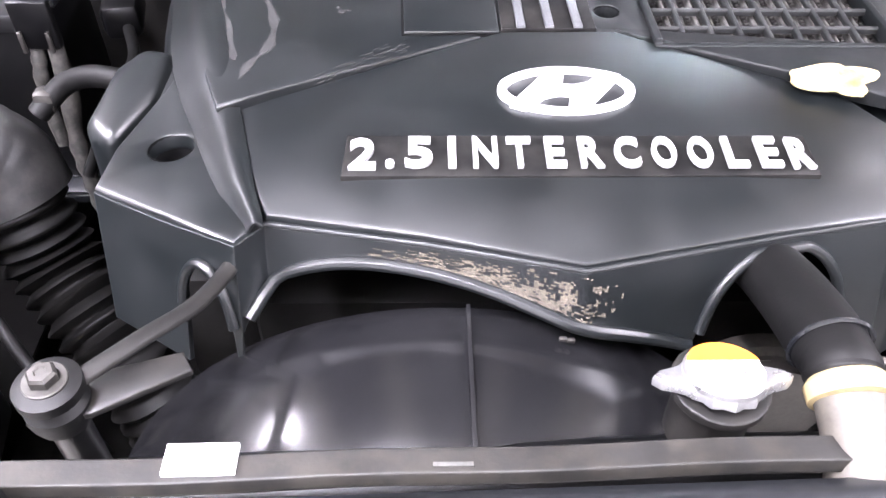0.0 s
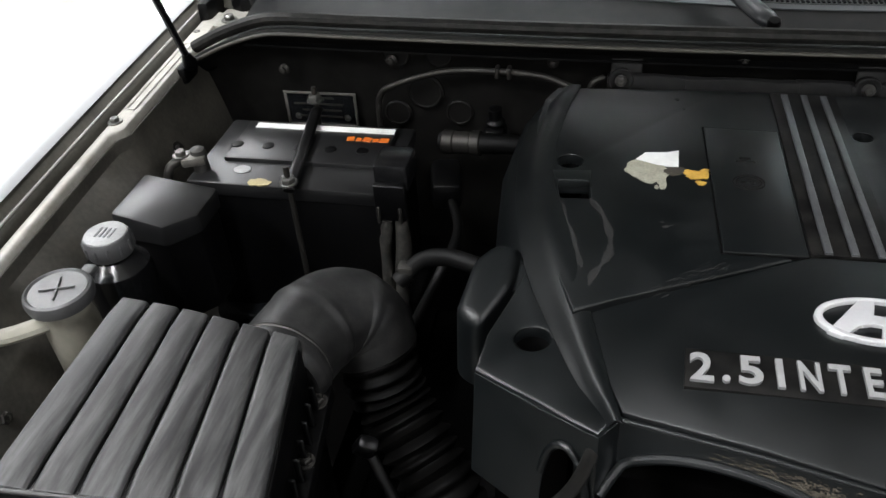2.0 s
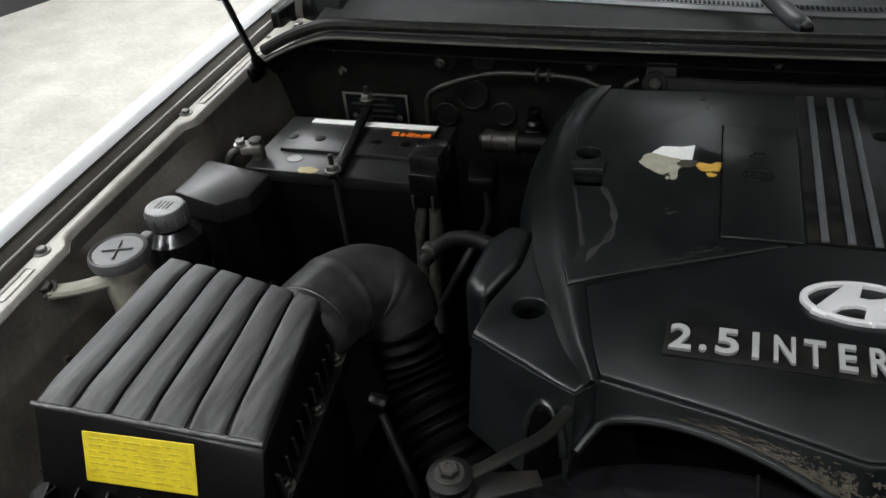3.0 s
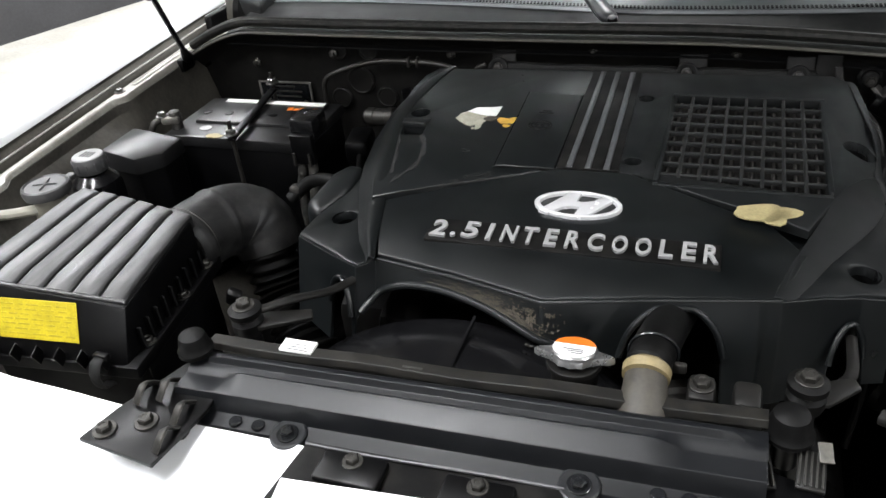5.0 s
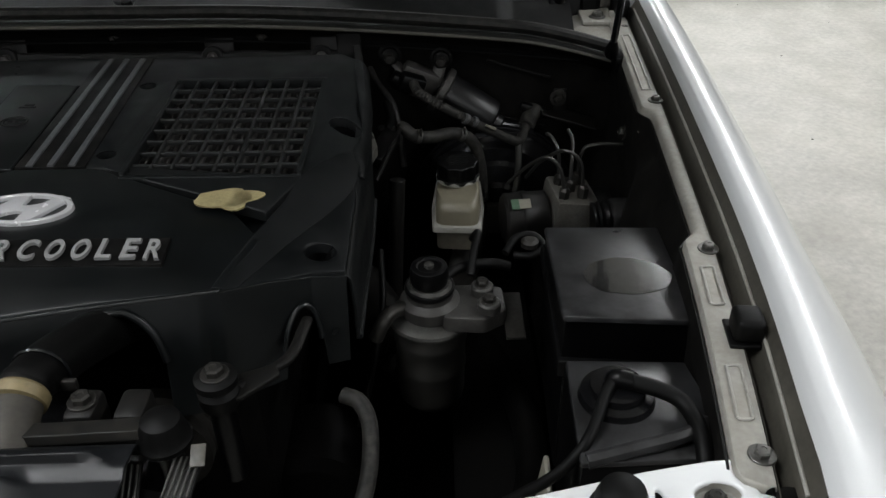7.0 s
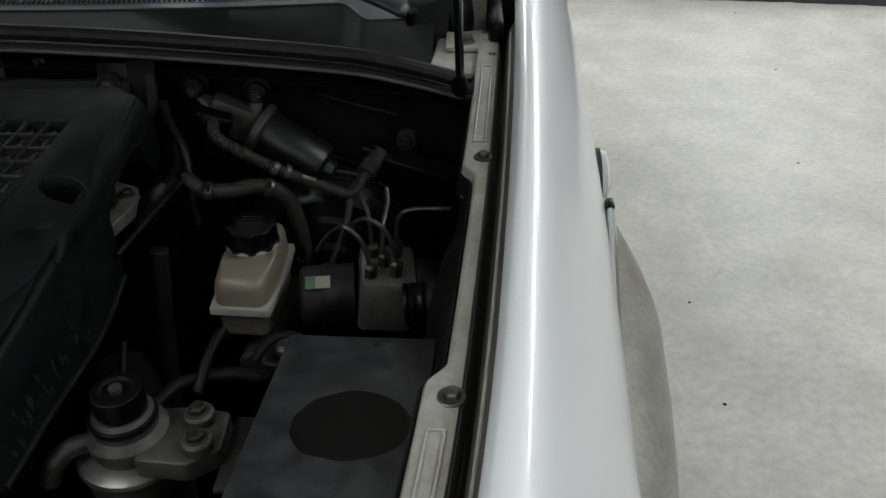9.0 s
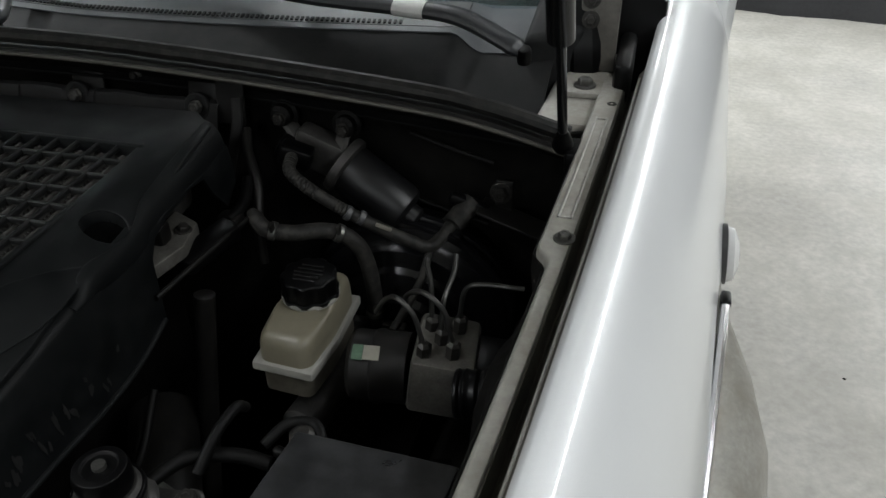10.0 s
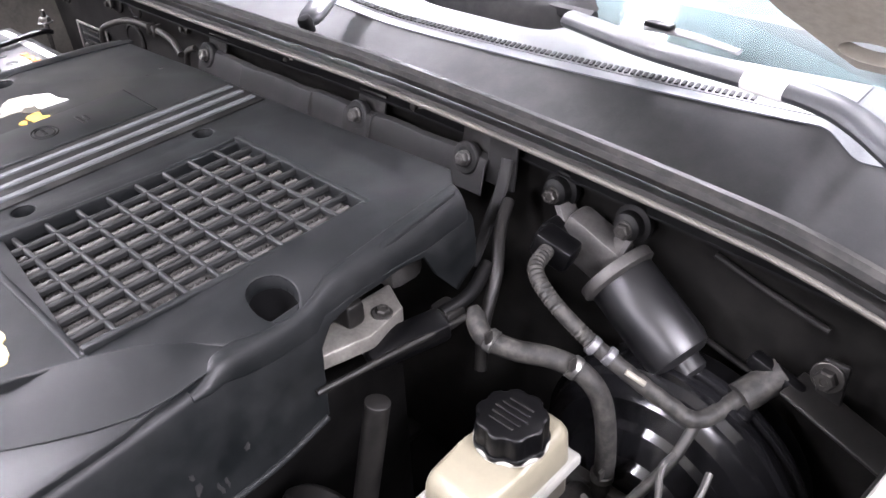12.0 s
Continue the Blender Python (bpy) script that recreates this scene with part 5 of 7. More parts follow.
def pocket():
    """The grip recess under a raised lip, and below it a dried drip's faint trail and a painted highlight strip."""
    bm = B()
    prism(bm, [(-0.2690, 0.1705), (-0.2365, 0.1720), (-0.2365, 0.1975), (-0.2770, 0.1950)], lambda x, y: top_z(x, y) - 0.003, lambda x, y: top_z(x, y) + 0.0010 + 0.0052 * max(0.0, min(1.0, (0.197 - y) / 0.025)), 0.0012)
    lip = part("grip_lip", bm, COVER, cover)
    bm = B()
    prism(bm, [(-0.272, 0.144), (-0.230, 0.144), (-0.230, 0.178), (-0.272, 0.178)], 0.968, 0.972)
    # recess floor painted as dark as its shade
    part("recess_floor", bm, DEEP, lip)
    rnd = random.Random(12)

    def ribbon(points, half):
        rows = []
        path = smooth_path(points, 9)
        for n, q in enumerate(path):
            a, b = path[max(0, n - 1)], path[min(len(path) - 1, n + 1)]
            across = Vector((b.y - a.y, a.x - b.x, 0)).normalized()
            w = half * (0.75 + 0.35 * math.sin(n * 0.55) + rnd.uniform(-0.2, 0.2)) * min(1.0, 0.3 + min(n, len(path) - 1 - n) / 4)
            rows.append([(q.x + across.x * w * k, q.y + across.y * w * k, top_z(q.x, q.y) + 0.0005) for k in (-1, -0.3, 0.4, 1)])
        return loft(B(), rows, 0.0003)

    part("dried_trail", ribbon([(-0.2345, 0.149, 0), (-0.2200, 0.120, 0), (-0.2130, 0.090, 0), (-0.2145, 0.062, 0), (-0.2250, 0.040, 0), (-0.229, 0.022, 0)], 0.0042), SCUFF, cover, "pale trail below the grip recess", kind="stuff")
    # left strip paints the highlight in the roll's inner valley
    part("dried_trail", ribbon([(-0.2640, 0.143, 0), (-0.2545, 0.110, 0), (-0.2440, 0.075, 0), (-0.2365, 0.045, 0)], 0.0034), SCUFF, cover, "pale trail below the grip recess", kind="stuff")


pocket()


# lettering and badge
def lettering():
    strip_bm = B()
    plate(strip_bm, [(-0.151, -0.0745), (0.156, -0.0735), (0.155, -0.0365), (-0.149, -0.0365)], [], lambda x, y: panel_z(x, y) + 0.0034, 0.006, 0.0005)
    strip = part("lettering_strip", strip_bm, STRIP, cover, "black strip with silver capital letters")
    spans = [("2", -0.1465, 0.0175), (".", -0.1229, 0.0058), ("5", -0.1105, 0.0178), ("I", -0.0828, 0.0051), ("N", -0.0668, 0.0160), ("T", -0.0446, 0.0157), ("E", -0.0199, 0.0127), ("R", 0.0020, 0.0149), ("C", 0.0249, 0.0160), ("O", 0.0493, 0.0157), ("O", 0.0729, 0.0157), ("L", 0.0966, 0.0135), ("E", 0.1184, 0.0135), ("R", 0.1392, 0.0142)]
    for char, x0, w in spans:
        h = 0.0275 if char != "." else 0.0065
        bm = letter(char, w, h, 0.003, 0.022 if char not in ".I" else 0.0)
        m = Matrix.Translation((x0, -0.0695, panel_z(x0, -0.0695) + 0.0032)) @ Matrix.Rotation(math.atan(0.09), 4, "X")
        turned(bm.verts, m)
        part("letter", bm, LETTERS, strip, crease=30)


lettering()


def badge():
    cx, cy, rx, ry = 0.0015, 0.010, 0.0485, 0.0245
    lift = lambda x, y: panel_z(x, y) + 0.0045
    bm = B()
    outer = circle(cx, cy, rx, ry, 48)
    inner = circle(cx, cy + 0.0003, rx - 0.0065, ry - 0.0042, 48)
    plate(bm, outer, [inner[::-1]], lift, 0.006, 0.0012)
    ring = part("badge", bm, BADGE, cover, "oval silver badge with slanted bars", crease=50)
    bm = B()
    plate(bm, [(-0.0325, -0.0165), (-0.0185, -0.0215), (-0.0115, -0.0075), (-0.003, -0.0045), (0.0055, -0.0055), (0.0115, -0.0235), (0.0245, -0.0205), (0.0325, 0.0165), (0.0185, 0.0215), (0.0115, 0.0075), (0.003, 0.0045), (-0.0055, 0.0055), (-0.0115, 0.0235), (-0.0245, 0.0205)], [], lambda x, y: 0, 0.004, 0.0008)
    for v in bm.verts:
        x, y = v.co.x + v.co.y * 0.55, v.co.y * 0.97
        v.co = Vector((cx + x * 0.98, cy + y, lift(cx + x, cy + y) - 0.0006 + v.co.z))
    part("badge_inlay", bm, BADGE, ring, crease=40)


badge()


def splashes():
    bm = B()
    blot(bm, -0.180, 0.203, 0.021, 0.020, top_z, 11, rough=0.35)
    part("paint_splash", bm, BEIGE, cover, "dried beige splash")
    bm = B()
    blot(bm, -0.166, 0.186, 0.005, 0.013, top_z, 17, thick=0.0007, rough=0.5, n=24)
    blot(bm, -0.171, 0.175, 0.0022, 0.003, top_z, 19, thick=0.0007, rough=0.3, n=12)
    part("paint_drip", bm, BEIGE, cover, "dried beige drip")
    bm = B()
    blot(bm, -0.153, 0.205, 0.011, 0.007, top_z, 23, thick=0.001, rough=0.6, n=30)
    part("glue_stain", bm, MUD, cover, "dark brown glue stain")
    bm = B()
    plate(bm, [(-0.192, 0.222), (-0.170, 0.214), (-0.149, 0.212), (-0.148, 0.243), (-0.160, 0.238), (-0.182, 0.236)], [], lambda x, y: top_z(x, y) + 0.0012, 0.002)
    part("label_remnant", bm, WHITE, cover, "torn white label remnant")
    bm = B()
    for x, y, r, s in ((-0.131, 0.200, 0.010, 3), (-0.122, 0.207, 0.006, 5), (-0.128, 0.187, 0.005, 9), (-0.140, 0.205, 0.005, 2)):
        blot(bm, x, y, r, r * 0.8, top_z, s, rough=0.5, n=20)
    part("glue_stain", bm, OCHRE, cover, "ochre glue stain")
    bm = B()
    for x, y, rx, ry, s in ((0.192, 0.024, 0.026, 0.018, 21), (0.215, 0.028, 0.014, 0.011, 8), (0.205, 0.012, 0.010, 0.010, 14)):
        blot(bm, x, y, rx, ry, lambda u, v: max(top_z(u, v), panel_z(u, v)) + 0.0006 * 0 if v > 0.013 + (u - 0.203) * 0.3 else max(top_z(u, v), panel_z(u, v)), s, rough=0.3)
    part("glue_stain", bm, CREAM, cover, "cream dried glue stain")
    bm = B()
    rnd = random.Random(8)
    for i in range(60):
        t = rnd.random()
        x, y = -0.172 + 0.06 * t + rnd.gauss(0, 0.003), 0.022 + 0.043 * t + rnd.gauss(0, 0.006)
        blot(bm, x, y, rnd.uniform(0.001, 0.005), rnd.uniform(0.0002, 0.0006), top_z, i, thick=0.0003, rough=0.5, n=10, turn=0.6)
    for x, y, r in ((-0.163, 0.113, 0.0028), (-0.158, 0.116, 0.002), (-0.166, 0.120, 0.0018), (-0.170, 0.18, 0.002), (-0.147, 0.352, 0.0025), (-0.14, 0.33, 0.0015)):
        blot(bm, x, y, r, r, top_z, int(r * 1e5), thick=0.0004, rough=0.4, n=10)
    part("scuff_film", bm, SCUFF, cover, "pale scuff marks", kind="stuff")


splashes()


# ---- battery side of the bay ----
def undertray():
    # added sheet: keeps the pale floor from showing through the dark bay
    u = thing("undertray", "added dark undertray closing the bottom of the bay", "undertray", (MID, 0.08, 0.49))
    part("sheet", box(B(), (MID, 0.08, 0.50), (1.40, 0.86, 0.02)), NEARBLACK, u)
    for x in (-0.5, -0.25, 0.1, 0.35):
        part("stiffening_rib", box(B(), (x, 0.08, 0.514), (0.03, 0.8, 0.012), 0.004), NEARBLACK, u)


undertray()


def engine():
    e = thing("engine", "dark engine block under the cover", "engine", (0, 0.12, 0.51))
    part("block", box(B(), (0.0, 0.14, 0.70), (0.46, 0.46, 0.36), 0.03), NEARBLACK, e)
    part("head", box(B(), (0.02, 0.16, 0.905), (0.34, 0.42, 0.07), 0.012), NEARBLACK, e)
    part("front_case", lathe(B(), [(0.10, 0.0), (0.10, 0.03), (0.085, 0.04), (0, 0.04)], (-0.02, -0.085, 0.78), (0, -1, 0), 28), NEARBLACK, e)
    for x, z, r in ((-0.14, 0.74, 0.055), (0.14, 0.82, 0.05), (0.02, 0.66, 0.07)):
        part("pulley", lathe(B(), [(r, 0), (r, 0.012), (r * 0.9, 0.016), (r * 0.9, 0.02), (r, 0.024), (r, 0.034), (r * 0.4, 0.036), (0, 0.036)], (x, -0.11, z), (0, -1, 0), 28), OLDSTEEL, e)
    part("alternator", lathe(B(), [(0.05, 0), (0.058, 0.01), (0.058, 0.09), (0.045, 0.10), (0, 0.10)], (0.26, 0.03, 0.66), (0, -1, 0), 28), NEARBLACK, e)
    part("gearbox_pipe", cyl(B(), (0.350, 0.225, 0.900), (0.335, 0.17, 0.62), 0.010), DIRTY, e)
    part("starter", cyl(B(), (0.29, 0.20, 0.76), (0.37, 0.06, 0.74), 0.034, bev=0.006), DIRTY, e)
    part("side_casting", box(B(), (-0.27, 0.14, 0.76), (0.08, 0.34, 0.16), 0.02), NEARBLACK, e)
    return e


engine()


def battery():
    b = thing("battery", "black car battery with white and orange label strip", "battery", (-0.6, 0.31, 0.73))
    x0, x1, y0, y1 = -0.727, -0.470, 0.226, 0.382
    part("case", box(B(), ((x0 + x1) / 2, (y0 + y1) / 2, 0.825), (x1 - x0 - 0.008, y1 - y0 - 0.006, 0.19), 0.006), BLACK, b)
    bm = B()
    box(bm, ((x0 + x1) / 2, (y0 + y1) / 2, 0.921), (x1 - x0, y1 - y0, 0.02), 0.004)
    box(bm, ((x0 + x1) / 2 + 0.005, (y0 + y1) / 2 + 0.02, 0.931), (x1 - x0 - 0.05, y1 - y0 - 0.06, 0.012), 0.004)
    lid = part("lid", bm, CANPAINT, b, "satin black battery lid")
    part("white_strip", box(B(), (-0.587, y1 - 0.025, 0.9378), (0.190, 0.011, 0.0016)), WHITE, lid, "white printed strip")
    for k, w in enumerate((0.010, 0.007, 0.011, 0.008, 0.012)):
        part("orange_mark", box(B(), (-0.545 + 0.0112 * k, y1 - 0.047 - 0.001 * (k % 2), 0.9378), (w, 0.010 - 0.003 * (k % 2), 0.0012), 0.0003, 1, rot=(0, 0, 8 - 9 * (k % 3))), ORANGE, lid, "orange mark")
    part("grey_sticker", lathe(B(), [(0.011, 0), (0.011, 0.001), (0, 0.001)], (-0.664, 0.258, 0.9312), (0, 0, 1), 20, flat=(1, 0.8)), CAPPALE, lid)
    bm = B()
    blot(bm, -0.632, 0.233, 0.014, 0.008, lambda x, y: 0.931, 4, rough=0.5)
    part("yellow_tag", bm, CREAM, lid, "torn cream tag")
    for i in range(5):
        part("vent_plug", lathe(B(), [(0.008, 0), (0.008, 0.0015), (0.006, 0.002), (0, 0.002)], (-0.69 + 0.042 * i, 0.308, 0.9362), (0, 0, 1), 16), BLACK, lid)
    clamp = part("terminal_clamp", box(B(), (-0.722, 0.252, 0.948), (0.030, 0.026, 0.013), 0.004, rot=(0, 0, 20)), ALU, b, "grey metal terminal clamp")
    part("post", lathe(B(), [(0.010, 0), (0.009, 0.03), (0.004, 0.032), (0, 0.032)], (-0.716, 0.254, 0.93), (0, 0, 1), 16), CAST, clamp)
    bolt(clamp, (-0.735, 0.246, 0.954), (0, 0, 1), 0.006, ZINC)
    part("earth_cable", tube(B(), [(-0.735, 0.246, 0.95), (-0.748, 0.232, 0.94), (-0.752, 0.225, 0.90), (-0.75, 0.22, 0.82)], 0.006), OLDSTEEL, clamp)
    cap = part("terminal_cover", box(B(), (-0.462, 0.246, 0.955), (0.042, 0.048, 0.036), 0.006), GLOSSY, b, "black plastic terminal cover")
    part("skirt", box(B(), (-0.464, 0.221, 0.925), (0.038, 0.012, 0.05), 0.003), BLACK, cap)
    for dx in (-0.014, 0.012):
        part("clip", box(B(), (-0.464 + dx, 0.213, 0.910), (0.004, 0.004, 0.022), 0.001), OLDSTEEL, cap)
    part("red_lead", tube(B(), [(-0.455, 0.225, 0.91), (-0.452, 0.215, 0.86), (-0.458, 0.205, 0.80), (-0.45, 0.19, 0.72)], 0.009, swell=lambda d, u: 1 + 0.12 * math.sin(d * 900)), HOSE, cap)
    part("second_lead", tube(B(), [(-0.470, 0.22, 0.90), (-0.474, 0.212, 0.86), (-0.47, 0.20, 0.80)], 0.007, swell=lambda d, u: 1 + 0.12 * math.sin(d * 900)), HOSE, cap)
    part("hold_down_bar", tube(B(), [(-0.612, 0.404, 0.940), (-0.608, 0.385, 0.945), (-0.597, 0.31, 0.943), (-0.586, 0.226, 0.940), (-0.585, 0.212, 0.936)], 0.008, 8, flat=0.5), BLACK, b, "black hold-down bar")
    for x, y, top in ((-0.585, 0.216, 0.968), (-0.612, 0.400, 0.975)):
        part("hold_down_rod", cyl(B(), (x, y, 0.74), (x, y, top), 0.0035, seg=10), OLDSTEEL, b)
        bolt(b, (x, y, 0.945 if y < 0.3 else 0.955), (0, 0, 1), 0.0075, ZINC, washer=1.5)
    part("tray", box(B(), (-0.6, 0.31, 0.722), (0.29, 0.21, 0.018), 0.005), BLACKPAINT, b)


battery()


def maker_plate():
    p = thing("maker_plate", "small dark metal data plate fixed to the bulkhead", "plate", (-0.637, 0.482, 0.87))
    part("plate", box(B(), (-0.637, 0.4795, 0.899), (0.106, 0.003, 0.052), 0.001), BLACKPAINT, p)
    for x, z, sx, sz in ((-0.637, 0.925, 0.110, 0.004), (-0.637, 0.873, 0.110, 0.004), (-0.690, 0.899, 0.004, 0.056), (-0.584, 0.899, 0.004, 0.056)):
        part("edge", box(B(), (x, 0.477, z), (sx * 1.0, 0.003, sz * 0.9), 0.001), ALU, p)
    for k, w in enumerate((0.04, 0.075, 0.06, 0.07)):
        part("print_bar", box(B(), (-0.637 - 0.004 * (k % 2), 0.4775, 0.917 - 0.010 * k), (w, 0.0012, 0.0026)), OLDSTEEL, p)
    for x in (-0.675, -0.599):
        bolt(p, (x, 0.478, 0.886), (0, -1, 0), 0.003, ZINC)


maker_plate()


def bulkhead_pipe():
    p = thing("metal_pipe", "thin bent metal pipe clipped along the bulkhead", "pipe", (-0.54, 0.45, 0.86))
    part("pipe", tube(B(), [(-0.541, 0.455, 0.85), (-0.541, 0.453, 0.91), (-0.536, 0.451, 0.940), (-0.515, 0.453, 0.956), (-0.445, 0.458, 0.976), (-0.37, 0.456, 0.980), (-0.31, 0.45, 0.978), (-0.27, 0.44, 0.968)], 0.0045), OLDSTEEL, p)
    for x in (-0.372, -0.356):
        part("clip", box(B(), (x, 0.455, 0.980), (0.006, 0.014, 0.016), 0.002), OLDSTEEL, p)
    for x, z, r in ((-0.515, 0.990, 0.02), (-0.455, 0.992, 0.02), (-0.478, 0.935, 0.027), (-0.43, 0.905, 0.02), (-0.52, 0.90, 0.02)):
        ob = part("bulkhead_plug", lathe(B(), [(r, 0), (r, 0.003), (r * 0.85, 0.005), (r * 0.8, 0.003), (0, 0.003)], (x, 0.4785, z), (0, -1, 0), 24), FIREWALL)
        tagged(ob, "round dark plug in the bulkhead", "plug", group="bulkhead plugs")


bulkhead_pipe()


def bulkhead_valve():
    v = thing("heater_valve", "dark heater valve with short hose at the bulkhead", "valve", (-0.39, 0.43, 0.87))
    part("body", box(B(), (-0.372, 0.432, 0.893), (0.03, 0.035, 0.040), 0.008), BLACK, v)
    part("hose", tube(B(), [(-0.445, 0.415, 0.893), (-0.39, 0.405, 0.900), (-0.35, 0.405, 0.900), (-0.31, 0.41, 0.893)], 0.0135), RUBBER, v)
    part("fitting", lathe(B(), [(0.014, -0.03), (0.0165, -0.028), (0.0165, -0.014), (0.0150, -0.012), (0.0150, 0.010), (0.0172, 0.012), (0.0172, 0.024), (0.014, 0.026)], (-0.412, 0.4085, 0.8970), (1, -0.12, 0.08), 22), OLDSTEEL, v, "dull metal pipe fitting")
    part("lever", lathe(B(), [(0.012, 0), (0.013, 0.014), (0.009, 0.018), (0.009, 0.034), (0.0, 0.036)], (-0.372, 0.434, 0.905), (0, -0.1, 1), 16), BLACK, v, "upright black valve top")
    k = thing("wire_block", "black wiring connector beside the battery", "connector", (-0.42, 0.33, 0.86))
    part("block", box(B(), (-0.42, 0.325, 0.885), (0.04, 0.07, 0.04), 0.010, rot=(0, 0, 12)), BLACK, k)
    part("lead", tube(B(), [(-0.41, 0.30, 0.88), (-0.39, 0.24, 0.875), (-0.40, 0.18, 0.86), (-0.43, 0.15, 0.80)], 0.006), RUBBER, k)


bulkhead_valve()


def air_filter_box():
    a = thing("air_filter_box", "black ribbed air filter box with a yellow label", "air filter", (-0.545, -0.145, 0.72))

    def zt(x, y):
        return 0.9855 - 0.095 * (x + 0.648) - 0.01 * (y + 0.04)

    right = lambda v: -0.440 + (-0.475 + 0.440) * v if v < 0.9 else -0.475
    n = 6
    for i in range(n):
        # ribs run from the front edge to the back; the back edge is cut off slantwise to the right
        fl, fr = -0.645 + 0.205 * i / n, -0.645 + 0.205 * (i + 1) / n
        bl, br = -0.650 + 0.178 * i / n, -0.650 + 0.178 * (i + 1) / n
        back = lambda x: -0.038 - 0.012 * max(0, (x + 0.60) / 0.125) ** 1.2 if x > -0.60 else -0.038
        bm = B()
        g = 0.0019
        rows = []
        for k in range(9):
            v = k / 8
            xl, xr = fl + (bl - fl) * v + g, fr + (br - fr) * v - g
            row = []
            for o, h in ((0.0, -0.020), (0.0, -0.0022), (0.035, -0.0006), (0.08, 0.0002), (0.13, 0.0003), (0.50, 0.0004), (0.88, 0.0002), (0.95, -0.0004), (1.0, -0.0020), (1.0, -0.020)):
                x = xl + (xr - xl) * o
                y = (-0.243 + 0.10 * (x + 0.645)) * (1 - v) + back(x) * v
                row.append((x, y, zt(x, y) + h - (0.003 if k in (0, 8) and -0.01 < h else 0)))
            rows.append(row)
        loft(bm, rows)
        bm.faces.new([v for v in bm.verts][:10])
        bm.faces.new([v for v in bm.verts][-10:])
        part("rib_panel", bm, DUSTY, a, "dusty worn rib of the lid")
    bm = B()
    prism(bm, [(-0.648, -0.246), (-0.437, -0.226), (-0.470, -0.056), (-0.60, -0.040), (-0.654, -0.040)], 0.900, lambda x, y: zt(x, y) - 0.006, 0.006)
    for v in bm.verts:
        if v.co.y < -0.15:
            v.co.y -= 0.42 * max(0.0, 0.972 - v.co.z)
    lid = part("lid", bm, BLACK, a)
    part("lid_lip", tube(B(), [(x, -0.2445 + 0.10 * (x + 0.645), zt(x, -0.243) - 0.0052) for x in (-0.646, -0.60, -0.55, -0.50, -0.441)], 0.0024, 8, per=4), DUSTY, lid)
    bm = B()
    prism(bm, [(-0.662, -0.280), (-0.424, -0.258), (-0.456, -0.040), (-0.60, -0.026), (-0.668, -0.026)], 0.886, 0.901, 0.003)
    part("flange", bm, BLACK, a)
    bm = B()
    prism(bm, [(-0.650, -0.250), (-0.436, -0.230), (-0.468, -0.05), (-0.60, -0.036), (-0.656, -0.036)], 0.70, 0.888, 0.008)
    part("base", bm, BLACK, a)
    ang = math.degrees(math.atan2(0.02, 0.211))
    m = pose(-0.548, -0.2508, 0.942, 67.5, 0, ang)
    bm = B()
    box(bm, (0, 0, 0), (0.104, 0.046, 0.001), 0.0004, 1)
    turned(bm.verts, m)
    label = part("yellow_label", bm, YELLOW, lid, "yellow paper label with worn print")
    rnd = random.Random(2)
    for r in range(7):
        x = -0.046
        while x < 0.04:
            w = rnd.uniform(0.006, 0.018)
            bm = B()
            box(bm, (x + w / 2, 0.017 - 0.0056 * r, 0.0007), (w, 0.0018, 0.0004))
            turned(bm.verts, m)
            part("print_bar", bm, YELLOWINK, label)
            x += w + rnd.uniform(0.003, 0.006)
    for k in range(7):
        t = (k + 1) / 8
        bm = B()
        box(bm, (-0.66 + 0.23 * t, -0.280 + 0.0205 * t, 0.908), (0.0016, 0.014, 0.020), 0.0005, 1, rot=(20, 0, 5))
        part("stiffener", bm, BLACK, a)
    for t in (0.10, 0.86):
        x, y = -0.66 + 0.23 * t, -0.286 + 0.0205 * t
        bm = B()
        tube(bm, [(x, y + 0.012, 0.912), (x, y - 0.002, 0.914), (x, y - 0.011, 0.902), (x, y - 0.008, 0.885), (x, y + 0.006, 0.878)], 0.0075, 8, flat=0.35)
        part("spring_clip", bm, SHIELD, a, "dark spring clip")
    for x, y in ((-0.655, -0.235), (-0.44, -0.215), (-0.452, -0.13), (-0.462, -0.065)):
        bolt(a, (x, y, 0.901), (0, 0, 1), 0.0055, OLDSTEEL)
    for k in range(9):
        y = -0.225 + 0.019 * k
        x = -0.4385 - 0.17 * (y + 0.226)
        part("side_rib", box(B(), (x + 0.003, y, 0.915), (0.006, 0.003, 0.03), 0.001, 1), BLACK, a)
    for x, z in ((-0.642, 0.918), (-0.462, 0.915)):
        part("lug", box(B(), (x, -0.262, z), (0.018, 0.008, 0.008), 0.002), BLACK, lid)


air_filter_box()


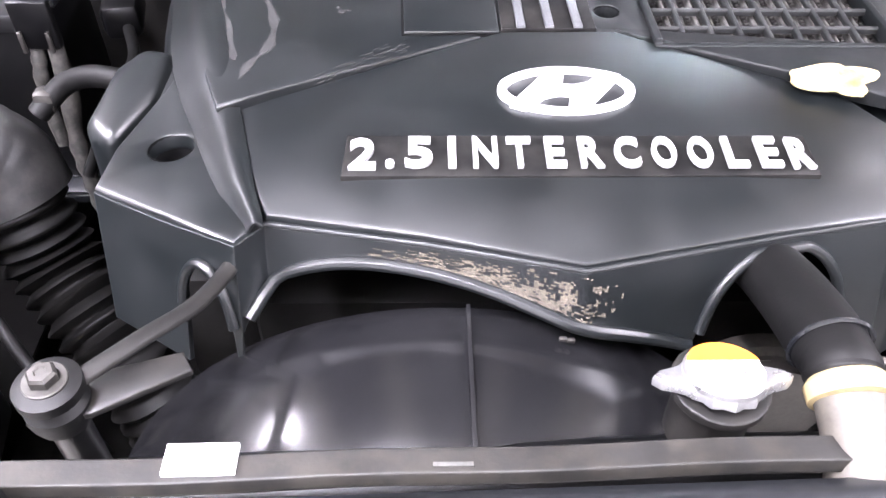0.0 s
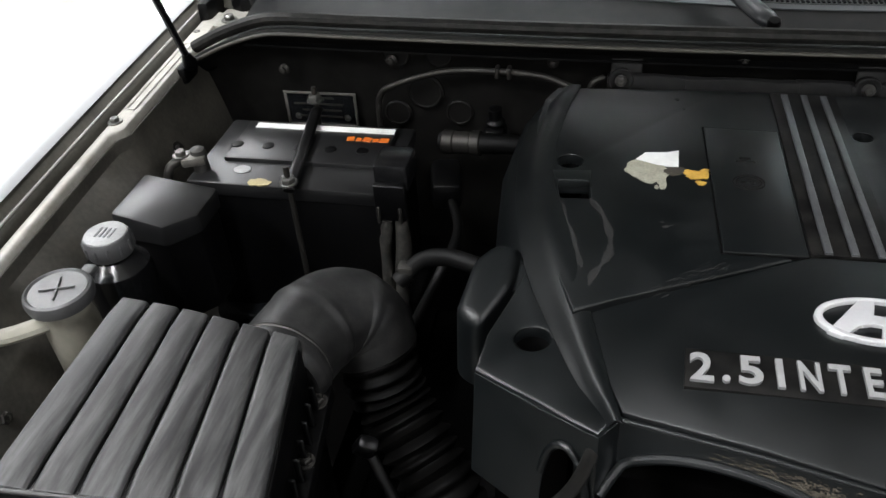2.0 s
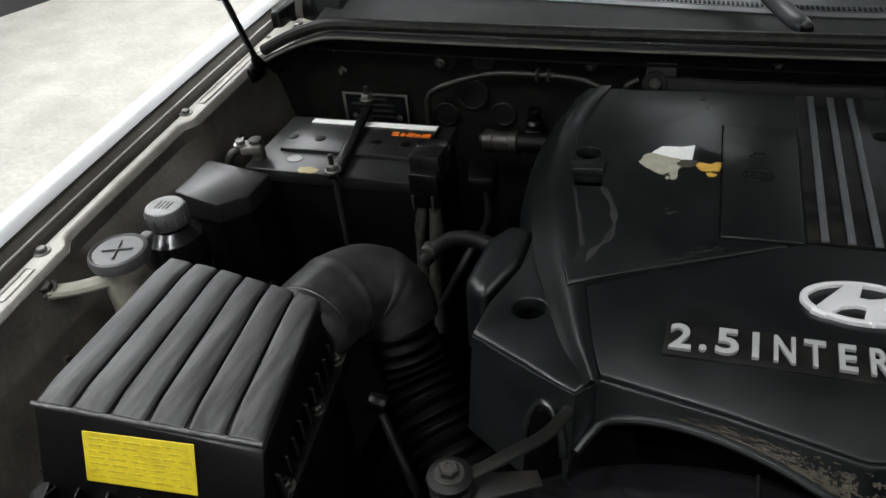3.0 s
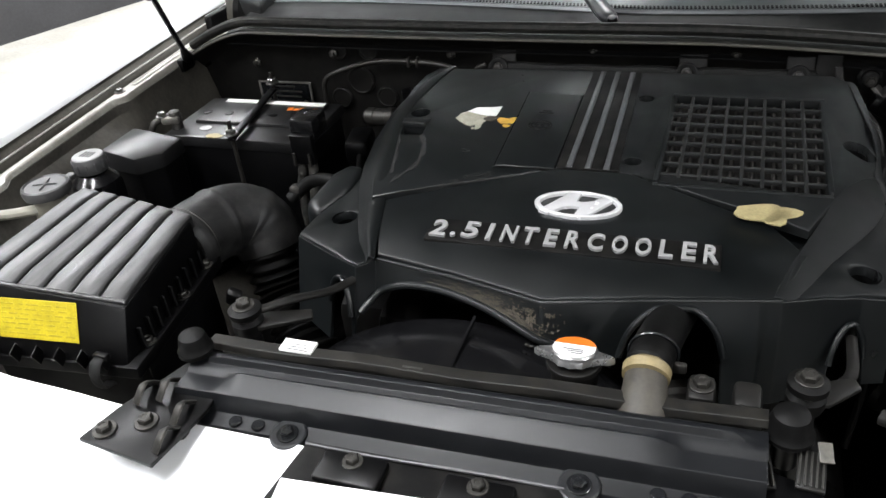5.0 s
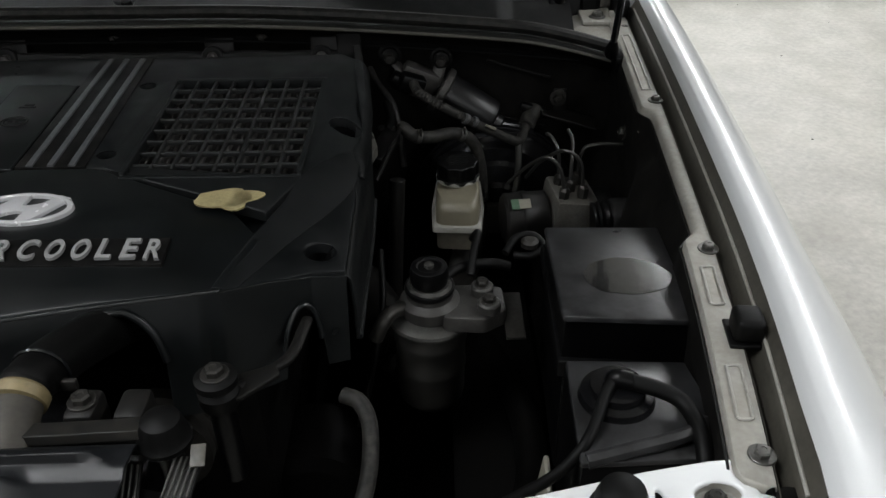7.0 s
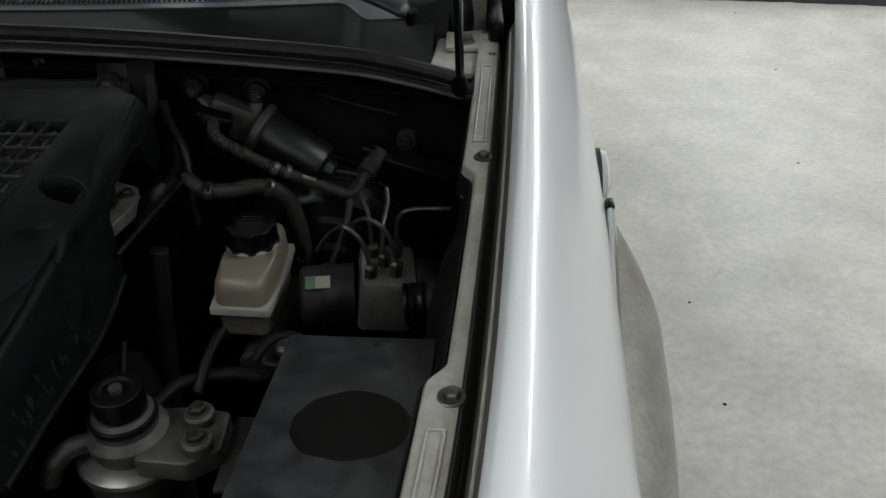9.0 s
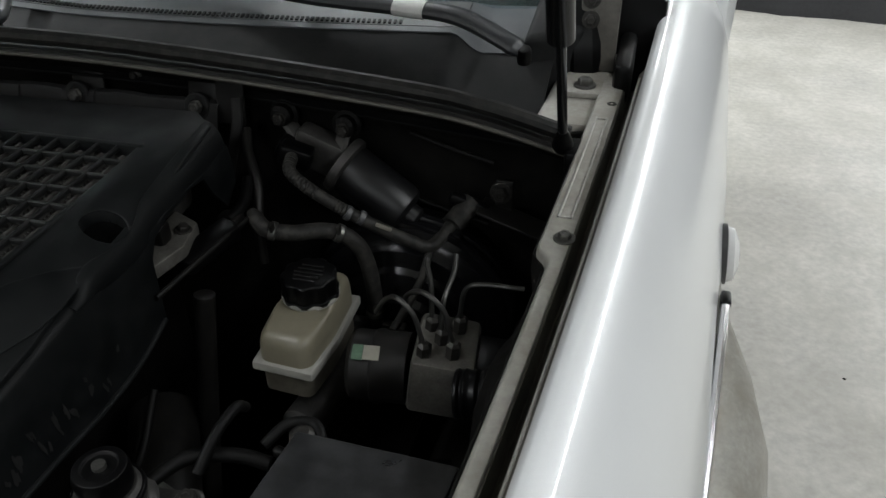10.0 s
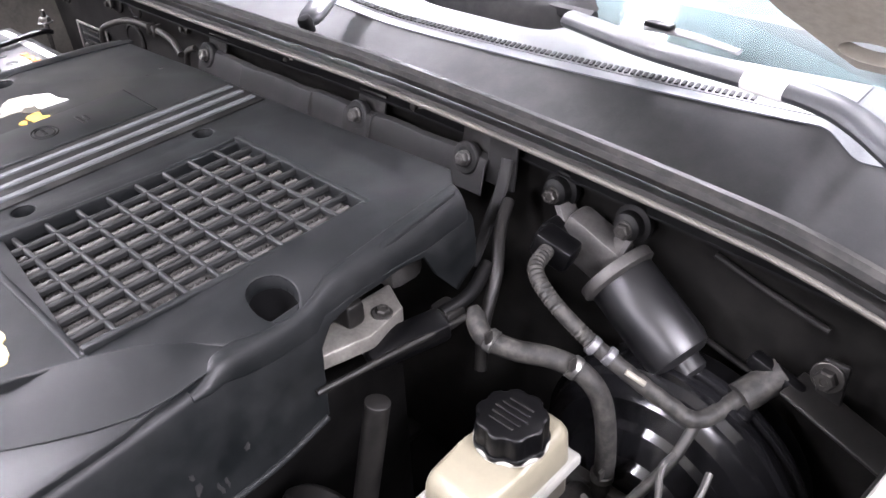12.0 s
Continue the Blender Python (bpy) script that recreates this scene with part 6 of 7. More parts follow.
def intake_hose():
    h = thing("intake_hose", "black rubber intake elbow with corrugated bellows", "intake hose", (-0.40, 0.04, 0.70))
    elbow = tube(B(), [(-0.507, -0.055, 0.912), (-0.502, -0.014, 0.912), (-0.492, 0.026, 0.909), (-0.476, 0.054, 0.899), (-0.457, 0.064, 0.878), (-0.447, 0.058, 0.850)], 0.0475, 32, 10,
                 swell=lambda d, u: 1.05 if 0.008 < d < 0.022 or 0.070 < d < 0.076 else 1.045 if 0.126 < d < 0.133 else 1.0 + 0.02 * math.sin(math.pi * u))
    part("elbow", elbow, ELBOW, h, "dusty black rubber elbow", crease=50)
    part("clamp", tube(B(), [(-0.507 + 0.048 * math.cos(t), -0.036 + 0.004 * math.sin(t), 0.911 + 0.048 * math.sin(t)) for t in [k * math.pi / 8 for k in range(16)]], 0.0035, 6, per=3, closed=True), OLDSTEEL, h)
    bellows = tube(B(), [(-0.446, 0.052, 0.850), (-0.428, 0.036, 0.80), (-0.395, 0.006, 0.76), (-0.36, -0.025, 0.72), (-0.33, -0.05, 0.66)], 0.038, 24, 22, swell=lambda d, u: 1.0 + 0.11 * math.sin(d * 2 * math.pi / 0.0155))
    # bellows get the near-black colour in place of the shade they hang in
    part("bellows", bellows, NEARBLACK, h, "corrugated rubber bellows", crease=70)
    part("breather", tube(B(), [(-0.428, 0.105, 0.905), (-0.405, 0.118, 0.925), (-0.375, 0.112, 0.938), (-0.338, 0.095, 0.944)], 0.0095), RUBBER, h)
    part("breather_clip", box(B(), (-0.42, 0.112, 0.915), (0.018, 0.018, 0.02), 0.005), OLDSTEEL, h)
    s = thing("sensor", "small grey sensor plug hanging beside the intake", "sensor", (-0.42, -0.09, 0.86))
    part("plug", box(B(), (-0.415, -0.085, 0.872), (0.020, 0.014, 0.030), 0.005, rot=(20, 25, 10)), BLACK, s)
    part("lead", tube(B(), [(-0.41, -0.085, 0.858), (-0.395, -0.10, 0.84), (-0.37, -0.12, 0.80), (-0.37, -0.10, 0.70)], 0.005), RUBBER, s)


intake_hose()


def tanks():
    w = thing("washer_tank", "off-white washer tank with a flat grey filler cap", "washer tank", (-0.72, -0.03, 0.74))
    part("neck", lathe(B(), [(0.022, 0.76), (0.026, 0.86), (0.026, 0.93), (0.022, 0.955), (0.022, 0.966)], (-0.722, -0.030, 0), (0, 0, 1), 28), TANK, w)
    cap = part("cap", lathe(B(), [(0.027, 0.962), (0.0315, 0.964), (0.033, 0.972), (0.0315, 0.977), (0.029, 0.9785), (0.027, 0.9765), (0.0, 0.9765)], (-0.722, -0.030, 0), (0, 0, 1), 32), GREYCAP, w, "dusty grey flip cap")
    part("hinge", box(B(), (-0.712, 0.006, 0.971), (0.014, 0.014, 0.008), 0.003), GREYCAP, cap)
    for rot in (0, 90):
        part("moulded_cross", box(B(), (-0.722, -0.030, 0.9778), (0.034, 0.0022, 0.0018), 0.0005, 1, rot=(0, 0, rot + 20)), GREYCAP, cap)
    part("arm", tube(B(), [(-0.735, -0.045, 0.945), (-0.755, -0.070, 0.95), (-0.776, -0.088, 0.955)], 0.011, 10, flat=0.6), TANK, w)
    bolt(w, (-0.777, -0.088, 0.960), (0.3, -0.3, 1), 0.007, OLDSTEEL)
    part("body", box(B(), (-0.715, -0.03, 0.79), (0.09, 0.12, 0.10), 0.02), TANK, w)
    part("pump_lead", tube(B(), [(-0.69, -0.06, 0.86), (-0.672, -0.075, 0.86), (-0.655, -0.09, 0.85)], 0.014), BLUEGREY, w, "pale blue hose stub")

    c = thing("power_steering_tank", "black fluid tank with a ridged grey cap", "fluid tank", (-0.72, 0.055, 0.80))
    part("tank", lathe(B(), [(0.028, 0.80), (0.034, 0.88), (0.036, 0.925), (0.034, 0.94), (0.026, 0.948), (0.021, 0.952), (0.021, 0.960)], (-0.720, 0.055, 0), (0, 0, 1), 32), GLOSSY, c)
    cap = part("cap", lathe(B(), [(0.023, 0.956), (0.0245, 0.960), (0.0245, 0.974), (0.0225, 0.978), (0, 0.979)], (-0.720, 0.055, 0), (0, 0, 1), 32), GREYCAP, c, "grey ridged screw cap")
    part("cap_top", lathe(B(), [(0.0215, 0.9775), (0.0215, 0.9792), (0.020, 0.9800), (0, 0.9800)], (-0.720, 0.055, 0), (0, 0, 1), 32), CAPPALE, cap, "pale grey cap top")
    for k in range(4):
        part("cap_mark", box(B(), (-0.727 + 0.005 * k, 0.055, 0.9802), (0.0022, 0.016, 0.0012)), GREYCAP, cap)
    for k in range(12):
        t = 2 * math.pi * k / 12
        part("grip", box(B(), (-0.720 + 0.0245 * math.cos(t), 0.055 + 0.0245 * math.sin(t), 0.967), (0.003, 0.003, 0.013), 0.001, 1), GREYCAP, cap)

    r = thing("relay_box", "black relay box with a worn satin lid", "relay box", (-0.72, 0.165, 0.86))
    bm = B()
    prism(bm, [(-0.768, 0.128), (-0.700, 0.118), (-0.672, 0.150), (-0.672, 0.206), (-0.768, 0.212)], 0.915, lambda x, y: 0.944 - 0.10 * (x + 0.72), 0.005)
    part("lid", bm, CANPAINT, r, "satin black relay box lid")
    bm = B()
    prism(bm, [(-0.764, 0.132), (-0.702, 0.122), (-0.676, 0.152), (-0.676, 0.202), (-0.764, 0.208)], 0.80, 0.918, 0.004)
    part("body", bm, BLACK, r)


tanks()


# ---- radiator beam, radiator and fan ----
def beam_y(x, y):
    return y + 0.028 * (x + 0.05)


def radiator_beam():
    b = thing("radiator_beam", "glossy black pressed steel radiator support beam", "beam", (-0.05, -0.33, 0.94))
    bm = B()
    rows = []
    for i in range(25):
        x = -0.285 + 0.485 * i / 24
        rows.append([(x, beam_y(x, y), z + 0.0012 * math.sin(37 * x)) for y, z in ((-0.266, 0.950), (-0.2675, 0.984), (-0.271, 0.9895), (-0.284, 0.9905), (-0.2865, 0.984))])
    loft(bm, rows, 0.002)
    part("rear_flange", bm, FLANGE, b, "dull dusty brown-black rear flange")
    bm = B()
    prof = [(-0.2885, 0.980), (-0.2905, 0.986), (-0.2975, 0.9925), (-0.3025, 0.9966), (-0.3065, 0.9966), (-0.3095, 0.9905), (-0.3165, 0.9893), (-0.3200, 0.9945), (-0.3228, 0.9957), (-0.3255, 0.9935), (-0.3400, 0.9862), (-0.3420, 0.9790), (-0.3440, 0.9680), (-0.3575, 0.9655), (-0.3590, 0.961), (-0.3600, 0.94)]
    rows = []
    for i in range(61):
        x = -0.285 + 0.485 * i / 60
        # the raised panel stops short of both ends
        inside = max(0.0, min(1.0, (x + 0.245) / 0.016)) * max(0.0, min(1.0, (0.140 - x) / 0.016))
        ridge = max(0.0, min(1.0, (x + 0.275) / 0.01)) * max(0.0, min(1.0, (0.185 - x) / 0.008))
        row = []
        for k, (y, z) in enumerate(prof):
            if k in (2, 3, 4):
                z = 0.9890 + (z - 0.9890) * ridge
            if k in (7, 8, 9, 10):
                z = 0.9865 + (z - 0.9865) * inside
            row.append((x, beam_y(x, y), z))
        rows.append(row)
    loft(bm, rows, 0.002)
    part("pressing", bm, BEAMPAINT, b, crease=40)
    for x in (-0.169, 0.072):
        part("bolt_tab", lathe(B(), [(0.0160, -0.006), (0.0160, 0.003), (0.0145, 0.004), (0, 0.004)], (x, beam_y(x, -0.355), 0.9655), (0, -0.1, 1), 24), BEAMPAINT, b)
        bolt(b, (x, beam_y(x, -0.356), 0.9693), (0, -0.1, 1), 0.0052, BLACKPAINT, washer=1.8)
    for x in (-0.222, -0.200, 0.128, 0.150):
        part("hole_plug", lathe(B(), [(0.006, 0), (0.006, 0.002), (0.005, 0.003), (0, 0.003)], (x, beam_y(x, -0.351), 0.9665), (0, 0, 1), 14), BLACKPAINT, b)
    bm = B()
    plate(bm, [(-0.213, -0.2855), (-0.181, -0.285), (-0.181, -0.270), (-0.213, -0.2705)], [], lambda x, y: 0.9925, 0.003, 0.0004)
    lab = part("white_label", bm, WHITE, b, "small white label with faint print")
    for k in range(3):
        part("print_bar", box(B(), (-0.195, -0.284 + 0.0035 * k, 0.9926), (0.022 - 0.005 * k, 0.0012, 0.0006)), GREYCAP, lab)
    part("bright_scrape", box(B(), (-0.085, -0.281, 0.9905), (0.018, 0.0022, 0.001)), ZINC, b)


radiator_beam()


def radiator():
    r = thing("radiator", "dusty black radiator with plastic top tank", "radiator", (-0.04, -0.27, 0.52))
    part("core", box(B(), (-0.045, -0.282, 0.72), (0.46, 0.035, 0.40), 0.004), DIRTY, r)
    bm = B()
    tube(bm, [(-0.26, -0.262, 0.915), (-0.10, -0.258, 0.920), (0.05, -0.254, 0.922), (0.19, -0.250, 0.918)], 0.026, 14, flat=1.0)
    part("top_tank", bm, BLACK, r, "dusty black top tank")
    part("filler_neck", lathe(B(), [(0.020, 0.95), (0.020, 0.982), (0.024, 0.985), (0.024, 0.990), (0.018, 0.990)], (0.046, -0.238, 0), (0, 0, 1), 24), DIRTY, r)
    part("outlet", tube(B(), [(0.108, -0.284, 0.972), (0.108, -0.275, 0.9785), (0.1072, -0.262, 0.9845), (0.1065, -0.244, 0.9895)], 0.0170, 20, swell=lambda d, u: 1.22 - 0.22 * u, flat=0.9), STAINED, r, "stained aluminium outlet")
    for x in (0.150, 0.185):
        part("mount_block", box(B(), (x, -0.245, 0.972), (0.022, 0.03, 0.03), 0.005), DIRTY, r)
    bolt(r, (0.150, -0.245, 0.987), (0, 0, 1), 0.006, OLDSTEEL)
    return r


radiator_unit = radiator()


def radiator_cap():
    bm = B()
    outline = []
    for k in range(48):
        a = 2 * math.pi * k / 48
        r = 0.0205 + 0.0145 * max(0.0, math.cos(2 * a)) ** 6 + 0.001 * math.cos(12 * a)
        outline.append((0.046 + r * math.cos(a), -0.238 + r * math.sin(a)))
    plate(bm, outline, [], lambda x, y: 0.999, 0.007, 0.002)
    c = part("radiator_cap", bm, CAPMETAL, radiator_unit, "bright metal cap with orange and white warning label", crease=40)
    part("dome", lathe(B(), [(0.0208, 0.998), (0.0208, 1.001), (0.0195, 1.003), (0, 1.0035)], (0.046, -0.238, 0), (0, 0, 1), 36), CAPMETAL, c)
    half = [(0.046 + 0.0192 * math.cos(a), -0.238 + 0.0192 * math.sin(a)) for a in [math.pi * (1.08 + 0.84 * k / 20) for k in range(21)]]
    top = [(0.046 + 0.0192 * math.cos(a), -0.238 + 0.0192 * math.sin(a)) for a in [math.pi * (0.08 + 0.84 * k / 20) for k in range(21)]]
    label = part("white_label", plate(B(), [*half, *circle(0.046, -0.238, 0.0192, n=40)[2:19]], [], lambda x, y: 1.0041, 0.001), WHITE, c, "white warning label")
    part("orange_field", plate(B(), top, [], lambda x, y: 1.0046, 0.001), ORANGE, label, "orange field")
    for k in range(3):
        part("print_bar", box(B(), (0.046 + 0.002 * k, -0.243 - 0.0035 * k, 1.0043), (0.018 - 0.004 * k, 0.0012, 0.0006)), GREYCAP, label)
    # the cap sits tilted towards the engine, flat on its neck
    lean = Matrix.Translation((0.046, -0.238, 0.994)) @ Matrix.Rotation(radians(-14), 4, "X") @ Matrix.Diagonal((0.95, 0.95, 0.9, 1)) @ Matrix.Translation((-0.046, 0.238, -0.996))
    for piece in [c, *c.children_recursive]:
        piece.data.transform(lean)


radiator_cap()


def top_hose():
    h = thing("radiator_hose", "thick black rubber radiator hose with a cream seal ring", "hose", (0.11, -0.2, 0.94))
    part("hose", tube(B(), [(0.1065, -0.240, 0.9905), (0.108, -0.222, 0.990), (0.112, -0.17, 0.972), (0.1165, -0.115, 0.946), (0.12, -0.05, 0.91)], 0.0200, 24, swell=lambda d, u: min(1.0, 0.86 + 4.0 * d) + (0.05 if 0.004 < d < 0.010 else 0)), RUBBER, h)
    part("seal_ring", lathe(B(), [(0.0165, -0.006), (0.0195, -0.005), (0.0200, 0.003), (0.0175, 0.006)], (0.1065, -0.2425, 0.9900), (0.02, 0.96, 0.26), 28), BRASS, h, "cream seal ring")
    part("clip", tube(B(), [(0.109 + 0.0205 * math.cos(t), -0.214, 0.988 + 0.0205 * math.sin(t)) for t in [k * math.pi / 8 for k in range(16)]], 0.0016, 6, per=3, closed=True), BLACKPAINT, h)
    part("clip_ears", box(B(), (0.131, -0.222, 0.982), (0.012, 0.006, 0.010), 0.002), OLDSTEEL, h)


top_hose()


def fan_shroud():
    f = thing("fan_shroud", "curved black plastic fan shroud behind the radiator", "fan shroud", (-0.07, -0.21, 0.50))
    bm = B()
    rows = []
    for i in range(41):
        a = math.pi * (0.12 + 0.76 * i / 40)
        row = []
        for y, r in ((-0.262, 0.250), (-0.235, 0.258), (-0.19, 0.256), (-0.150, 0.248), (-0.135, 0.240)):
            row.append((-0.085 + r * math.cos(a), y, 0.688 + r * math.sin(a)))
        rows.append(row)
    loft(bm, rows, 0.004)
    s = part("barrel", bm, GLOSSY, f, crease=60)
    part("seam", box(B(), (-0.072, -0.20, 0.946), (0.003, 0.10, 0.006), 0.001), GLOSSY, s)
    bm = B()
    for k in range(7):
        a = 2 * math.pi * k / 7
        rows = []
        for j in range(6):
            r = 0.05 + 0.034 * j
            rows.append([(-0.085 + r * math.cos(a + d), -0.19 + 0.02 * s2, 0.688 + r * math.sin(a + d)) for d, s2 in ((-0.16, -1), (0, 0), (0.16, 1))])
        loft(bm, rows)
    part("fan_rotor", bm, BLACK, f)
    part("hub", lathe(B(), [(0.06, 0), (0.06, 0.04), (0.03, 0.06), (0, 0.06)], (-0.085, -0.16, 0.688), (0, -1, 0), 28), CAST, f)
    rnd = random.Random(6)
    for k in range(2):
        x = rnd.uniform(-0.15, 0.02)
        part("clip", box(B(), (x, -0.165, 0.9425 - 1.9 * (x + 0.085) ** 2), (0.005, 0.003, 0.003), 0.001), OLDSTEEL, f)


fan_shroud()


def crossbrace(side):
    """The bracket at the beam's end with its bushing, rod and clips."""
    x = -0.280 if side < 0 else 0.218
    b = thing("beam_bracket", "black steel bracket bolted at the end of the radiator beam", "bracket", (x, -0.33, 0.94), group="beam brackets")
    bm = B()
    o = (lambda u, v: (x + side * u, v))
    poly = [o(-0.03, -0.30), o(0.018, -0.31), o(0.045, -0.375), o(0.055, -0.415), o(-0.025, -0.425), o(-0.035, -0.36)]
    plate(bm, poly if side > 0 else poly[::-1], [], lambda u, v: 0.980 if side < 0 else 0.966, 0.004, 0.0012)
    z = 0.980 if side < 0 else 0.966
    part("sheet", bm, BLACK, b)
    for u, v in ((0.038, -0.402), (0.008, -0.385)):
        bolt(b, (*o(u, v), z), (0, 0, 1), 0.0058, OLDSTEEL, washer=1.8)
    if side > 0:
        for u, v, turn in ((-0.023, -0.306, 10), (0.013, -0.300, -4)):
            strip = part("ribbed_strip", box(B(), (x + u, v, 0.970), (0.020, 0.034, 0.004), 0.001, rot=(8, 0, turn)), DIRTY, b, "ribbed worn steel strip")
            for k in range(5):
                part("rib", box(B(), (x + u - 0.008 + 0.004 * k, v, 0.9728), (0.0015, 0.030, 0.0022), 0.0005, 1, rot=(8, 0, turn)), ZINC, strip)
        part("pale_tag", box(B(), (0.2402, -0.288, 0.979), (0.010, 0.016, 0.002), 0.0006, rot=(20, 0, 6)), RIBTAG, b, "grimy pale tag")
    for k, (u, v) in enumerate(((0.030, -0.358), (0.012, -0.350), (-0.018, -0.372), (-0.022, -0.402)) if side < 0 else ()):
        bm = B()
        p = o(u, v)
        tube(bm, [(p[0], p[1] - 0.012, z + 0.002), (p[0] + 0.003, p[1] - 0.004, z + 0.012), (p[0], p[1] + 0.006, z + 0.010), (p[0] + 0.002, p[1] + 0.016, z + 0.002)], 0.0045, 8, flat=0.4)
        part("spring_clip", bm, OLDSTEEL, b, "worn steel spring clip")
    part("bracket_leg", box(B(), (x, -0.36, 0.90), (0.05, 0.05, 0.14), 0.008), BLACKPAINT, b)
    if side < 0:
        rubber_stop((-0.284, -0.309, 0.996), 0.0135)
        at, rod = (-0.279, -0.236, 0.962), [(-0.270, -0.232, 0.985), (-0.245, -0.20, 0.980), (-0.225, -0.16, 0.965), (-0.21, -0.10, 0.95)]
    else:
        rubber_stop((0.215, -0.274, 0.978), 0.0155)
        at, rod = (0.232, -0.206, 0.945), [(0.245, -0.20, 0.955), (0.262, -0.175, 0.948), (0.275, -0.14, 0.935), (0.28, -0.08, 0.925)]
    m = thing("engine_stay", "grey bushed stay rod between bracket and cover", "stay", at, group="stays")
    part("bushing", lathe(B(), [(0.014, 0), (0.016, 0.006), (0.016, 0.014), (0.0125, 0.018), (0.0165, 0.022), (0.0165, 0.028), (0.010, 0.031), (0.0, 0.031)], at, (0, 0, 1), 24), RUBBER, m)
    bolt(m, (at[0], at[1], at[2] + 0.030), (0, 0, 1), 0.0065, OLDSTEEL)
    part("stay_rod", tube(B(), rod, 0.0055, flat=0.7), DIRTY, m)
    bm = B()
    a = Vector(at)
    prism(bm, [(a.x - 0.012, a.y - 0.012), (a.x + 0.018, a.y - 0.006), (a.x + 0.062 * (1 if side < 0 else 0.7), a.y + 0.020), (a.x + 0.055 * (1 if side < 0 else 0.7), a.y + 0.032), (a.x - 0.01, a.y + 0.012)], at[2] + 0.008, at[2] + 0.012, 0.001)
    part("stay_plate", bm, DIRTY, m)
    part("base", cyl(B(), (at[0], at[1], at[2] - 0.08), at, 0.010), BLACK, m)


crossbrace(-1), crossbrace(1)


def latch_cover():
    """The black plastic trim in front of the beam."""
    t = thing("grille_trim", "black plastic grille trim screwed below the beam", "trim", (-0.05, -0.43, 0.93))
    bm = B()
    plate(bm, [(-0.150, -0.3605), (0.062, -0.3555), (0.085, -0.50), (-0.175, -0.51)], [], lambda x, y: 0.968 + 0.15 * min(0, y + 0.44), 0.006, 0.002)
    part("trim", bm, STRIP, t)
    for x in (-0.100, 0.002):
        part("raised_pad", box(B(), (x, -0.384, 0.971), (0.055, 0.03, 0.008), 0.003), BLACK, t)
        bolt(t, (x, -0.378, 0.975), (0, 0, 1), 0.0050, OLDSTEEL, washer=1.7)
    part("edge_bead", tube(B(), [(-0.15, -0.364, 0.968), (-0.09, -0.365, 0.970), (-0.02, -0.362, 0.970), (0.062, -0.358, 0.968)], 0.0013, 8), GREYCAP, t)


latch_cover()


# ---- brake, fuel and relay side of the bay ----
def fuel_filter():
    f = thing("fuel_filter", "dark fuel filter canister with cast pump head", "fuel filter", (0.391, 0.010, 0.74))
    c = (0.391, 0.010, 0)
    part("canister", lathe(B(), [(0.0, 0.738), (0.022, 0.738), (0.030, 0.742), (0.0355, 0.750), (0.0368, 0.758), (0.0372, 0.790), (0.0384, 0.793), (0.0384, 0.798), (0.0374, 0.801), (0.0378, 0.828), (0.0392, 0.831), (0.0392, 0.836), (0.0384, 0.839), (0.0395, 0.852)], c, (0, 0, 1), 36), CANISTER, f, "grimy dark grey canister")
    part("bright_ring", lathe(B(), [(0.0395, 0.850), (0.0430, 0.852), (0.0437, 0.855), (0.0425, 0.858), (0.0395, 0.8595), (0.030, 0.8630)], c, (0, 0, 1), 36), ZINC, f, "bright metal ring")
    head = B()
    lathe(head, [(0.029, 0.861), (0.030, 0.866), (0.0315, 0.870), (0.0315, 0.878), (0.025, 0.884), (0.0235, 0.896), (0.021, 0.899)], c, (0, 0, 1), 32)
    part("pump_head", head, CAST, f, "cast aluminium pump head")
    part("seal", lathe(B(), [(0.0255, 0.890), (0.0265, 0.893), (0.0255, 0.896)], c, (0, 0, 1), 28), BLACK, f)
    part("primer_knob", lathe(B(), [(0.015, 0.897), (0.019, 0.900), (0.020, 0.904), (0.020, 0.914), (0.0185, 0.9195), (0.013, 0.9205), (0.012, 0.9185), (0.0, 0.9185)], c, (0, 0, 1), 28), BLACK, f, "black primer knob")
    part("primer_stud", lathe(B(), [(0.005, 0.9185), (0.005, 0.922), (0, 0.922)], c, (0, 0, 1), 12), ZINC, f)
    bm = B()
    prism(bm, [(0.405, -0.022), (0.447, -0.026), (0.470, -0.010), (0.468, 0.030), (0.440, 0.036), (0.405, 0.034)], 0.860, 0.878, 0.004)
    arm = part("bracket_arm", bm, CAST, f)
    for x, y in ((0.446, 0.020), (0.452, -0.008)):
        part("boss", lathe(B(), [(0.012, 0.876), (0.012, 0.886), (0.010, 0.888), (0, 0.888)], (x, y, 0), (0, 0, 1), 20), CAST, arm)
        bolt(arm, (x, y, 0.887), (0, 0, 1), 0.006, OLDSTEEL, washer=1.3)
    part("mount_plate", box(B(), (0.478, 0.0, 0.862), (0.02, 0.075, 0.004), 0.001), OLDSTEEL, f)
    part("inlet", tube(B(), [(0.366, 0.0, 0.874), (0.352, -0.008, 0.874), (0.343, -0.018, 0.868), (0.335, -0.02, 0.85)], 0.008), OLDSTEEL, f)
    part("outlet", tube(B(), [(0.40, 0.035, 0.874), (0.42, 0.062, 0.878), (0.455, 0.075, 0.876), (0.48, 0.078, 0.87)], 0.006), RUBBER, f)
    part("plug_lead", tube(B(), [(0.435, 0.05, 0.878), (0.44, 0.075, 0.895), (0.445, 0.10, 0.90), (0.44, 0.12, 0.88)], 0.0045), RUBBER, f)
